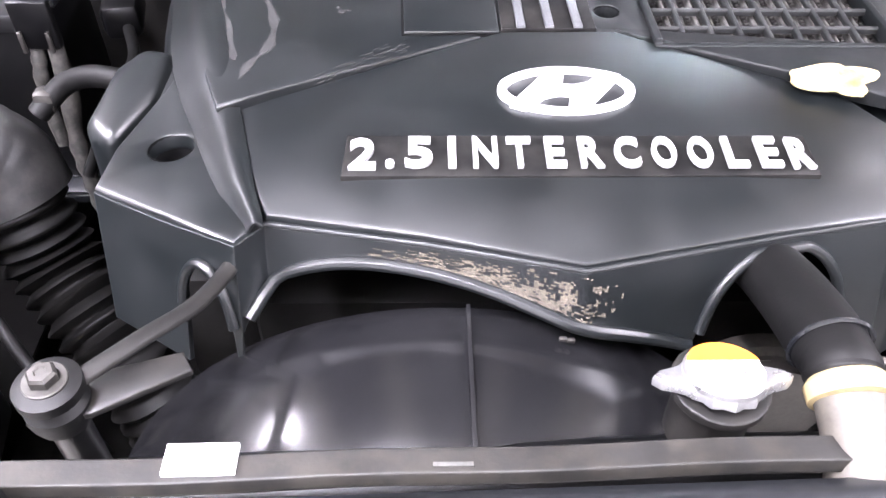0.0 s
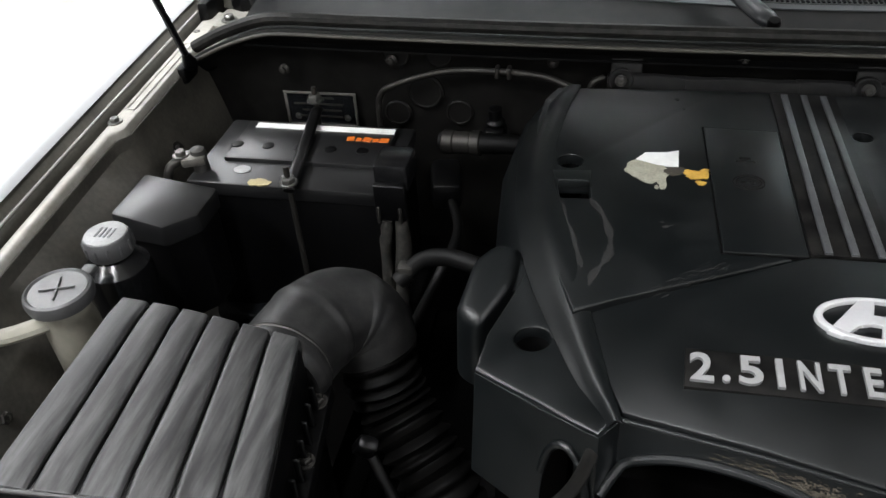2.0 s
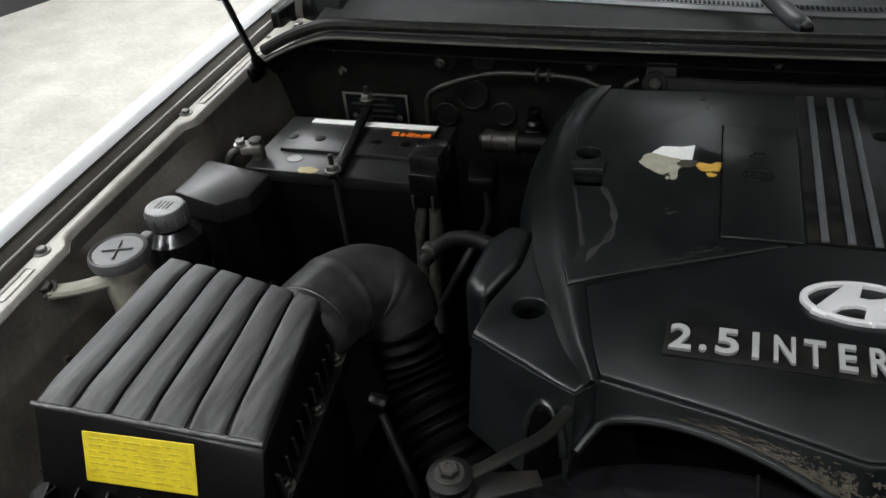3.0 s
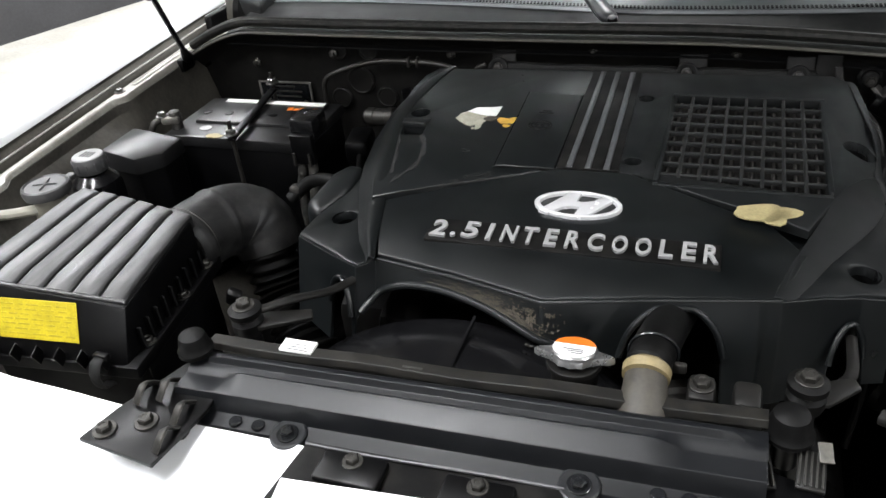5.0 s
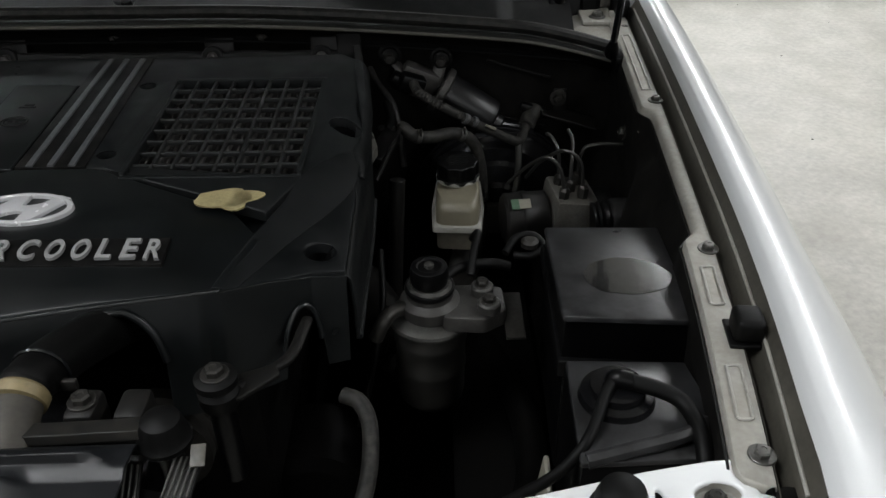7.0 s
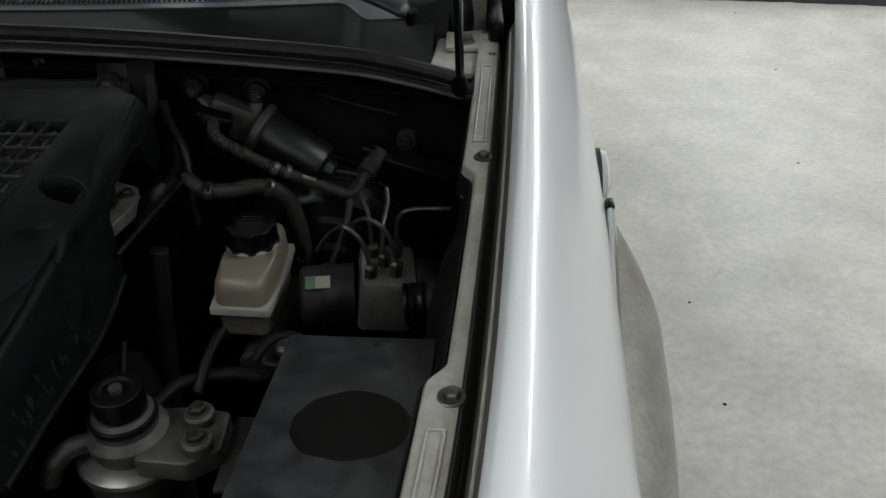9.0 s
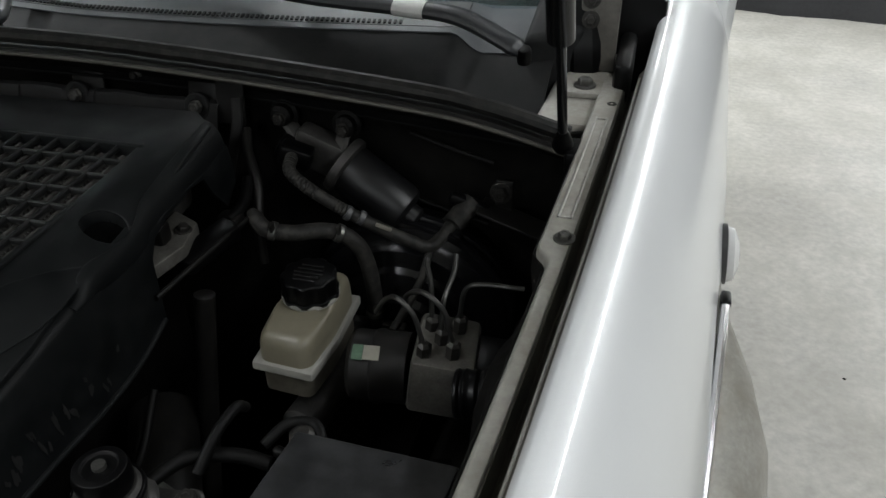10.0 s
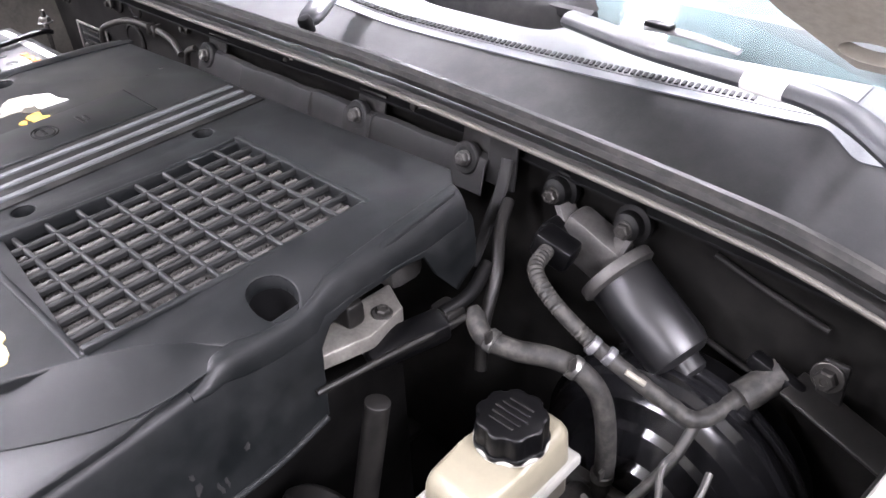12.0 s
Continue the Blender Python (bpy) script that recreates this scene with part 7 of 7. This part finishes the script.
    part("cable_loop", tube(B(), [(0.475, 0.082, 0.885), (0.488, 0.10, 0.893), (0.508, 0.105, 0.893), (0.518, 0.09, 0.888), (0.505, 0.078, 0.884), (0.485, 0.082, 0.882)], 0.0045), RUBBER, f)
    part("cable_clip", lathe(B(), [(0.010, 0), (0.010, 0.006), (0.006, 0.009), (0, 0.009)], (0.503, 0.092, 0.888), (0, 0, 1), 16), OLDSTEEL, f)


fuel_filter()


def brake_reservoir():
    r = thing("brake_reservoir", "yellowed translucent brake fluid reservoir with black cap", "fluid reservoir", (0.425, 0.27, 0.76))
    outline = lambda g: [(0.397 - g, 0.216 - g), (0.452 + g, 0.212 - g), (0.458 + g, 0.262), (0.456 + g, 0.330 + g), (0.402 - g, 0.332 + g), (0.396 - g, 0.262)]
    bm = B()
    prism(bm, outline(0.0), 0.832, lambda x, y: 0.866 if y < 0.25 else 0.874, 0.012, 4, taper=0.003)
    part("upper_half", bm, MILKY, r, crease=60)
    bm = B()
    prism(bm, outline(0.004), 0.829, 0.8375, 0.003)
    part("seam", bm, RIMWHITE, r, "white seam flange")
    bm = B()
    prism(bm, outline(-0.002), 0.800, 0.830, 0.008, 3)
    part("lower_half", bm, LOWERTANK, r, "grey-brown lower half")
    lobes = lambda r, deep: [(0.427 + (r + deep * math.cos(9 * t)) * math.cos(t), 0.287 + (r + deep * math.cos(9 * t)) * math.sin(t)) for t in [2 * math.pi * k / 90 for k in range(90)]]
    cap = part("cap", plate(B(), lobes(0.0265, 0.0014), [], lambda x, y: 0.8938, 0.021, 0.0022), BLACK, r, "black lobed screw cap", crease=50)
    part("cap_skirt", plate(B(), lobes(0.0285, 0.0008), [], lambda x, y: 0.8745, 0.0045, 0.001), BLACK, cap)
    for k in range(5):
        part("moulded_line", box(B(), (0.427, 0.275 + 0.006 * k, 0.8942), (0.030 - 0.004 * abs(k - 2), 0.0022, 0.0014), 0.0004, 1), STRIP, cap)
    part("cap_rim", lathe(B(), [(0.0285, 0.868), (0.0290, 0.871), (0.0275, 0.8735)], (0.427, 0.287, 0), (0, 0, 1), 36), RIMWHITE, cap)
    m = thing("master_cylinder", "cast aluminium brake master cylinder", "master cylinder", (0.43, 0.28, 0.72))
    part("cylinder", cyl(B(), (0.43, 0.215, 0.752), (0.455, 0.36, 0.757), 0.021, bev=0.004), CAST, m)
    part("flange", box(B(), (0.457, 0.362, 0.757), (0.085, 0.012, 0.05), 0.004), CAST, m)


brake_reservoir()


def brake_booster():
    b = thing("brake_booster", "round glossy black brake booster on the bulkhead", "brake booster", (0.475, 0.42, 0.65))
    at, axis = (0.487, 0.392, 0.758), (0, 1, 0.02)
    part("front_shell", lathe(B(), [(0.03, -0.022), (0.045, -0.020), (0.050, -0.012), (0.075, -0.006), (0.080, 0.000), (0.098, 0.004), (0.104, 0.012), (0.112, 0.016), (0.116, 0.024)], at, axis, 48), GLOSSY, b, crease=28)
    part("rim_band", lathe(B(), [(0.116, 0.024), (0.1215, 0.026), (0.1225, 0.030), (0.1215, 0.034), (0.117, 0.036), (0.117, 0.040), (0.1215, 0.042), (0.1225, 0.046), (0.1215, 0.050), (0.114, 0.053)], at, axis, 48), GLOSSY, b, crease=50)
    part("rear_shell", lathe(B(), [(0.114, 0.053), (0.112, 0.075), (0.100, 0.085), (0.08, 0.088)], at, axis, 48), BLACK, b)
    for k in range(4):
        t = math.pi * (0.35 + 0.3 * k)
        part("crimp_tab", box(B(), (at[0] + 0.121 * math.cos(t), at[1] + 0.038, at[2] + 0.121 * math.sin(t)), (0.012, 0.02, 0.006), 0.002, rot=(0, -math.degrees(t) + 90, 0)), GLOSSY, b)


brake_booster()


def vacuum_hose():
    h = thing("vacuum_hose", "dusty rubber vacuum hose with spring clips", "hose", (0.43, 0.35, 0.80))
    part("hose", tube(B(), [(0.350, 0.330, 0.928), (0.368, 0.322, 0.914), (0.392, 0.332, 0.906), (0.418, 0.346, 0.904), (0.440, 0.356, 0.895), (0.456, 0.362, 0.870), (0.464, 0.362, 0.82), (0.464, 0.358, 0.77)], 0.0086, 16, swell=lambda d, u: 0.55 + 0.45 * min(1.0, d / 0.008)), HOSE, h, "dusty rubber hose")
    for p, d in (((0.375, 0.324, 0.911), (1, 0.2, -0.3)), ((0.434, 0.353, 0.899), (0.8, 0.3, -0.5)), ((0.464, 0.360, 0.795), (0, 0, 1))):
        c = part("spring_clip", lathe(B(), [(0.0086, -0.004), (0.0099, -0.003), (0.0099, 0.003), (0.0086, 0.004)], p, d, 20), ZINC, h)
        part("ear", box(B(), (p[0] + 0.004, p[1] - 0.008, p[2] + 0.010), (0.003, 0.008, 0.010), 0.001), OLDSTEEL, c)
    t = thing("thin_pipe", "thin dark metal pipe leaving the engine", "pipe", (0.33, 0.25, 0.88))
    part("pipe", tube(B(), [(0.326, 0.19, 0.918), (0.336, 0.235, 0.922), (0.346, 0.29, 0.924), (0.352, 0.33, 0.924)], 0.0028), DIRTY, t)
    part("riser", tube(B(), [(0.352, 0.336, 0.86), (0.348, 0.345, 0.90), (0.34, 0.37, 0.935), (0.318, 0.40, 0.955), (0.306, 0.425, 0.968)], 0.0055), DIRTY, t)


vacuum_hose()


def wiring_loom():
    w = thing("wiring_loom", "cloth-taped wiring loom with plastic ties", "wiring", (0.45, 0.38, 0.84))
    part("loom", tube(B(), [(0.368, 0.400, 0.955), (0.376, 0.376, 0.952), (0.40, 0.366, 0.940), (0.436, 0.368, 0.918), (0.47, 0.378, 0.895), (0.498, 0.388, 0.877), (0.518, 0.398, 0.866), (0.530, 0.428, 0.870), (0.536, 0.460, 0.874)], 0.0066, 14, 22,
                      swell=lambda d, u: (1 + 0.07 * math.sin(d * 1500) if d < 0.11 else 1.03 + 0.03 * math.sin(d * 430) + 0.02 * math.sin(d * 1130) + 0.2 * max(0, u - 0.6))), HOSE, w, "dusty taped loom")
    part("branch", tube(B(), [(0.518, 0.396, 0.862), (0.517, 0.370, 0.845), (0.512, 0.335, 0.835), (0.505, 0.30, 0.825)], 0.0045), HOSE, w)
    for p in ((0.44, 0.367, 0.916), (0.452, 0.372, 0.909)):
        part("tie", lathe(B(), [(0.0068, -0.003), (0.0080, -0.002), (0.0080, 0.003), (0.0068, 0.004)], p, (0.75, 0.2, -0.5), 16), GREYCAP, w)
    part("white_mark", box(B(), (0.476, 0.373, 0.900), (0.018, 0.004, 0.004), 0.001, rot=(0, 30, 25)), TANK, w)
    part("plug", box(B(), (0.366, 0.415, 0.950), (0.036, 0.026, 0.024), 0.005, rot=(0, 20, 10)), BLACK, w)
    part("elbow_boot", tube(B(), [(0.532, 0.435, 0.870), (0.540, 0.455, 0.876), (0.550, 0.468, 0.886)], 0.013), HOSE, w)


wiring_loom()


def wiper_motor():
    m = thing("wiper_motor", "black wiper motor on a cast bracket at the bulkhead", "wiper motor", (0.40, 0.46, 0.88))
    a, b = Vector((0.409, 0.446, 0.926)), Vector((0.493, 0.434, 0.874))
    way = (b - a).normalized()
    part("motor_can", lathe(B(), [(0.0, 0.0), (0.027, 0.0), (0.029, 0.004), (0.029, 0.075), (0.027, 0.083), (0.021, 0.087), (0.014, 0.088), (0.014, 0.098), (0.011, 0.101), (0, 0.101)], a, way, 36), CANPAINT, m, "satin black motor can")
    part("end_flange", lathe(B(), [(0.033, -0.006), (0.034, -0.004), (0.034, 0.003), (0.029, 0.006)], a, way, 32), CAST, m)
    gear = B()
    box(gear, (0.375, 0.458, 0.935), (0.06, 0.03, 0.045), 0.008, rot=(0, 22, 0))
    part("gear_case", gear, CAST, m)
    for x, z in ((0.333, 0.972), (0.407, 0.966)):
        bm = B()
        lathe(bm, [(0.017, 0), (0.017, 0.006), (0.013, 0.008)], (x, 0.470, z), (0, -1, 0.1), 22)
        lathe(bm, [(0.013, 0.007), (0.012, 0.016), (0.008, 0.019), (0, 0.019)], (x, 0.470, z), (0, -1, 0.1), 22)
        part("rubber_mount", bm, RUBBER, m)
        bolt(m, (x, 0.452, z), (0, -1, 0.1), 0.006, OLDSTEEL, washer=1.3)
    for p, q in (((0.333, 0.465, 0.970), (0.365, 0.455, 0.935)), ((0.407, 0.462, 0.964), (0.398, 0.45, 0.93))):
        part("bracket_leg", tube(B(), [p, ((p[0] + q[0]) / 2, p[1] - 0.008, (p[2] + q[2]) / 2), q], 0.010, 8, flat=0.5), CAST, m)
    part("connector", box(B(), (0.350, 0.440, 0.940), (0.034, 0.024, 0.022), 0.004, rot=(0, 30, 0)), BLACK, m)


wiper_motor()


def side_bracket():
    s = thing("bulkhead_bracket", "dark steel bracket bolted to the bulkhead", "bracket", (0.60, 0.46, 0.86))
    part("shelf", box(B(), (0.600, 0.456, 0.876), (0.085, 0.032, 0.004), 0.002, rot=(6, 14, -8)), DIRTY, s)
    part("tab", box(B(), (0.585, 0.468, 0.895), (0.020, 0.005, 0.045), 0.005), DIRTY, s)
    bolt(s, (0.582, 0.464, 0.904), (0, -1, 0.1), 0.0075, OLDSTEEL)
    part("tie", box(B(), (0.548, 0.462, 0.885), (0.05, 0.014, 0.016), 0.005, rot=(0, 18, 0)), BLACK, s)


side_bracket()


def heat_shield():
    h = thing("heat_shield", "dull grey heat shield strip bolted along the bulkhead", "heat shield", (0.02, 0.45, 0.95))
    rnd = random.Random(12)
    for x0, x1, lift in ((-0.228, -0.128, 0.0), (-0.131, 0.004, 0.0022), (0.0, 0.066, 0.0), (0.062, 0.106, 0.0026), (0.102, 0.262, 0.0)):
        bm = B()
        rows = []
        for i in range(13):
            x = x0 + (x1 - x0) * i / 12
            edge = 0.0022 * math.cos(math.pi * i / 12) ** 8
            b = [rnd.uniform(-0.0009, 0.0009) for k in range(5)]
            top = 0.985 + 0.0007 * math.sin(x * 60) + rnd.uniform(-0.0007, 0.0007)
            rows.append([(x, 0.436 - lift, 0.952 + b[0]), (x, 0.439 - edge - lift + b[1], 0.957), (x, 0.4425 - edge - lift + b[2], 0.968), (x, 0.4465 - edge - lift + b[3], 0.980), (x, 0.4495 - edge - lift, top - 0.001), (x, 0.456 - lift, top)])
        loft(bm, rows, 0.0012)
        part("shield_section", bm, SHIELD, h, crease=35)
    for x, wide in ((-0.205, 0.040), (0.090, 0.042), (0.240, 0.040)):
        bm = B()
        box(bm, (x, 0.4590, 0.984), (wide, 0.004, 0.038), 0.004, rot=(-14, 0, 0))
        part("tab", bm, DIRTY, h)
    for x in (-0.211, 0.082, 0.237):
        part("washer", lathe(B(), [(0.0150, -0.004), (0.0158, 0), (0.0158, 0.003), (0.0145, 0.0048), (0.0095, 0.0042), (0.0085, 0.0025)], (x, 0.4475, 0.979), (0, -1, 0.25), 26), SHIELD, h)
        bolt(h, (x, 0.4435, 0.980), (0, -1, 0.25), 0.0062, CAST, washer=1.25)
    bm = B()
    tube(bm, [(0.288, 0.445, 0.995), (0.291, 0.432, 0.97), (0.286, 0.418, 0.935), (0.280, 0.405, 0.90)], 0.006, 8, flat=0.5)
    part("end_strap", bm, SHIELD, h)
    part("end_tab", box(B(), (0.276, 0.452, 0.985), (0.034, 0.004, 0.048), 0.004, rot=(-10, 0, 0)), SHIELD, h)
    part("stub", tube(B(), [(-0.232, 0.442, 0.985), (-0.246, 0.438, 0.978), (-0.252, 0.436, 0.955)], 0.004), OLDSTEEL, h)


heat_shield()


def side_fittings():
    f = thing("intercooler_bracket", "pale cast bracket and plug beside the cover", "bracket", (0.31, 0.25, 0.93))
    bm = B()
    prism(bm, [(0.285, 0.20), (0.316, 0.20), (0.326, 0.245), (0.318, 0.285), (0.285, 0.30)], 0.925, 0.938, 0.003)
    part("cast_lug", bm, ALU, f)
    part("upright", box(B(), (0.300, 0.245, 0.948), (0.022, 0.018, 0.022), 0.005), DIRTY, f)
    bolt(f, (0.312, 0.268, 0.938), (0.2, 0, 1), 0.005, OLDSTEEL)
    part("plug", box(B(), (0.330, 0.275, 0.918), (0.026, 0.070, 0.020), 0.006, rot=(6, 10, -18)), BLACK, f)
    part("plug_lead", tube(B(), [(0.335, 0.31, 0.925), (0.338, 0.34, 0.93), (0.33, 0.37, 0.94)], 0.006), RUBBER, f)
    part("plug_head", box(B(), (0.333, 0.318, 0.920), (0.024, 0.022, 0.018), 0.005), DIRTY, f)


side_fittings()


def brake_unit():
    a = thing("brake_control_unit", "grey brake control unit with bent metal pipes", "brake unit", (0.55, 0.24, 0.78))
    part("pump_motor", lathe(B(), [(0.0, 0), (0.030, 0), (0.034, 0.004), (0.034, 0.022), (0.0355, 0.024), (0.0355, 0.030), (0.034, 0.033), (0.034, 0.056)], (0.485, 0.238, 0.832), (1, 0.12, 0), 36), DIRTY, a, "grey pump motor")
    part("motor_label", box(B(), (0.508, 0.222, 0.8645), (0.022, 0.014, 0.001), 0.0003, 1, rot=(28, 0, 7)), TANK, a, "worn white and green label")
    part("green_field", box(B(), (0.499, 0.2205, 0.8644), (0.010, 0.015, 0.0022), 0.0003, 1, rot=(28, 0, 7)), GREENINK, a)
    body = part("valve_block", box(B(), (0.572, 0.250, 0.838), (0.058, 0.075, 0.062), 0.006, rot=(0, 8, 7)), ALU, a, "cast aluminium valve block")
    for x, y in ((0.560, 0.225), (0.585, 0.232), (0.558, 0.262), (0.583, 0.268), (0.571, 0.247)):
        part("union_nut", lathe(B(), [(0.007, 0), (0.007, 0.014), (0.004, 0.017)], (x, y, 0.868), (0.1, 0, 1), 6), OLDSTEEL, body)
    ends = [((0.560, 0.225, 0.885), (0.552, 0.225, 0.915), (0.535, 0.232, 0.925), (0.515, 0.255, 0.90), (0.495, 0.285, 0.86)),
            ((0.585, 0.232, 0.885), (0.578, 0.230, 0.920), (0.558, 0.236, 0.932), (0.535, 0.262, 0.905), (0.52, 0.30, 0.86)),
            ((0.558, 0.262, 0.885), (0.556, 0.270, 0.915), (0.548, 0.285, 0.928), (0.545, 0.305, 0.922)),
            ((0.583, 0.268, 0.885), (0.588, 0.270, 0.915), (0.605, 0.272, 0.922), (0.64, 0.276, 0.920)),
            ((0.571, 0.247, 0.885), (0.572, 0.255, 0.912), (0.575, 0.28, 0.925), (0.572, 0.30, 0.93))]
    for path in ends:
        part("bent_pipe", tube(B(), path, 0.0024, 8), OLDPIPE, a, "bent metal brake pipe")
    part("connector", box(B(), (0.612, 0.252, 0.832), (0.035, 0.06, 0.05), 0.006), BLACK, a)
    s = thing("ribbed_hose", "black ribbed air hose with a pale joint", "hose", (0.64, 0.21, 0.82))
    part("hose", tube(B(), [(0.595, 0.205, 0.850), (0.62, 0.207, 0.852), (0.65, 0.21, 0.852), (0.675, 0.22, 0.84)], 0.022, 18, swell=lambda d, u: 1 + 0.06 * math.sin(d * 800)), BLACK, s)
    part("joint", lathe(B(), [(0.0235, -0.012), (0.0245, -0.010), (0.0245, 0.010), (0.0235, 0.012)], (0.63, 0.208, 0.852), (1, 0.05, 0), 24), SHIELD, s, "pale ribbed joint")


brake_unit()


def lid_z(x, y):
    return 0.9385 - 0.135 * y


def fuse_box():
    b = thing("fuse_box", "black fuse box with sloping grey-black lid", "fuse box", (0.57, -0.03, 0.80))
    bm = B()
    prism(bm, [(0.508, -0.116), (0.622, -0.126), (0.634, 0.062), (0.514, 0.066)], lambda x, y: lid_z(x, y) - 0.006, lid_z, 0.003)
    lid = part("lid", bm, LIDTOP, b, "smooth grey-black lid")
    # lid sides painted black for the shade on the box's front
    bm = B()
    prism(bm, [(0.510, -0.114), (0.620, -0.124), (0.632, 0.060), (0.516, 0.064)], 0.903, lambda x, y: lid_z(x, y) - 0.005, 0.0)
    part("lid_skirt", bm, BLACK, lid)
    bm = B()
    blot(bm, 0.578, -0.045, 0.041, 0.036, lid_z, 31, thick=0.0004, rough=0.10, n=48)
    part("glossy_patch", bm, WETGLOSS, lid, "glossy oval patch")
    bm = B()
    prism(bm, [(0.506, -0.120), (0.624, -0.130), (0.636, 0.066), (0.512, 0.070)], 0.888, 0.906, 0.003)
    part("rim", bm, BLACK, b)
    bm = B()
    prism(bm, [(0.512, -0.114), (0.618, -0.123), (0.628, 0.060), (0.518, 0.064)], 0.76, 0.890, 0.004)
    part("body", bm, BLACK, b)
    part("latch", box(B(), (0.568, -0.130, 0.895), (0.03, 0.010, 0.02), 0.003), BLACK, b)
    part("ridge", box(B(), (0.568, -0.127, 0.882), (0.11, 0.006, 0.004), 0.001, rot=(0, 0, -5)), BLACK, b)


fuse_box()


def canister():
    c = thing("vapour_canister", "black plastic canister box with hoses on its cap", "canister", (0.55, -0.21, 0.78))
    bm = B()
    shape = [(0.500, -0.272), (0.598, -0.268), (0.612, -0.235), (0.604, -0.158), (0.506, -0.154)]
    prism(bm, shape, 0.80, lambda x, y: 0.934 - 0.08 * (y + 0.155), 0.003)
    part("shell", bm, BLACK, c, "black canister shell")
    # thin lighter top: light on the top face is put into its colour
    bm = B()
    prism(bm, shape, lambda x, y: 0.933 - 0.08 * (y + 0.155), lambda x, y: 0.938 - 0.08 * (y + 0.155), 0.002)
    part("lid", bm, LIDTOP, c, "grey-black canister top, light in its colour")
    part("fold", tube(B(), [(0.505, -0.268, 0.945), (0.54, -0.262, 0.950), (0.58, -0.250, 0.951), (0.598, -0.235, 0.948)], 0.006, 8), LIDTOP, c)
    cap = part("cap", lathe(B(), [(0.028, 0.940), (0.030, 0.944), (0.028, 0.949), (0.022, 0.951), (0.021, 0.957), (0.0, 0.959)], (0.538, -0.203, 0), (0, 0, 1), 32), GLOSSY, c, "glossy black round cap")
    part("nipple", tube(B(), [(0.534, -0.203, 0.955), (0.536, -0.204, 0.964), (0.548, -0.207, 0.964)], 0.0075), BLACK, cap)
    part("front_hose", tube(B(), [(0.535, -0.203, 0.964), (0.526, -0.216, 0.960), (0.517, -0.235, 0.953), (0.505, -0.255, 0.947), (0.486, -0.264, 0.928), (0.458, -0.262, 0.90), (0.42, -0.255, 0.86)], 0.0045), RUBBER, c, "thin rubber hose")
    part("side_hose", tube(B(), [(0.540, -0.205, 0.964), (0.561, -0.212, 0.962), (0.579, -0.219, 0.958), (0.587, -0.232, 0.955), (0.589, -0.252, 0.954), (0.588, -0.272, 0.946), (0.586, -0.285, 0.925), (0.582, -0.296, 0.88)], 0.0065), RUBBER, c, "black rubber hose")
    n = thing("lower_hose", "thick grey-black hose low beside the cover", "hose", (0.325, -0.16, 0.78))
    part("hose", tube(B(), [(0.312, -0.118, 0.866), (0.328, -0.128, 0.866), (0.338, -0.150, 0.856), (0.338, -0.19, 0.838), (0.326, -0.225, 0.815), (0.30, -0.26, 0.78)], 0.0078), HOSE, n)
    s = thing("pale_strip", "pale metal edge strip low in the bay", "strip", (0.49, -0.20, 0.78))
    part("strip", box(B(), (0.488, -0.205, 0.835), (0.005, 0.034, 0.08), 0.002, rot=(20, 0, 0)), TANK, s)
    part("strip_foot", box(B(), (0.488, -0.195, 0.795), (0.02, 0.03, 0.004), 0.001), OLDSTEEL, s)


canister()


def lower_clutter():
    """Dark pipes and brackets low in the bay."""
    g = thing("chassis_pipe", "dark pipe low in the engine bay", "pipe", (0.42, -0.1, 0.52))
    part("pipe", tube(B(), [(0.30, -0.14, 0.66), (0.40, -0.18, 0.70), (0.48, -0.15, 0.72), (0.50, 0.0, 0.70), (0.46, 0.2, 0.66)], 0.018), NEARBLACK, g)
    part("knuckle", box(B(), (0.45, -0.20, 0.70), (0.09, 0.05, 0.10), 0.015, rot=(10, 20, 30)), NEARBLACK, g)
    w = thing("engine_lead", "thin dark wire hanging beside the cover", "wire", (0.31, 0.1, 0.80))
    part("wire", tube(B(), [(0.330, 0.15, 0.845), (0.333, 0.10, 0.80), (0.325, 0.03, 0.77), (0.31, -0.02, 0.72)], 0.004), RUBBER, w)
    k = thing("chassis_rail", "dark chassis rail along the bottom of the bay", "chassis rail", (0.45, 0.05, 0.51))
    part("rail_section", box(B(), (0.47, 0.06, 0.60), (0.08, 0.76, 0.14), 0.01), NEARBLACK, k)
    part("rail_flange", box(B(), (0.47, 0.06, 0.675), (0.11, 0.70, 0.006), 0.002), NEARBLACK, k)
    k = thing("chassis_rail", "dark chassis rail along the bottom of the bay", "chassis rail", (-0.60, 0.05, 0.51))
    part("rail_section", box(B(), (-0.60, 0.06, 0.50), (0.08, 0.76, 0.14), 0.01), NEARBLACK, k)
    part("rail_flange", box(B(), (-0.60, 0.06, 0.575), (0.11, 0.70, 0.006), 0.002), NEARBLACK, k)


lower_clutter()
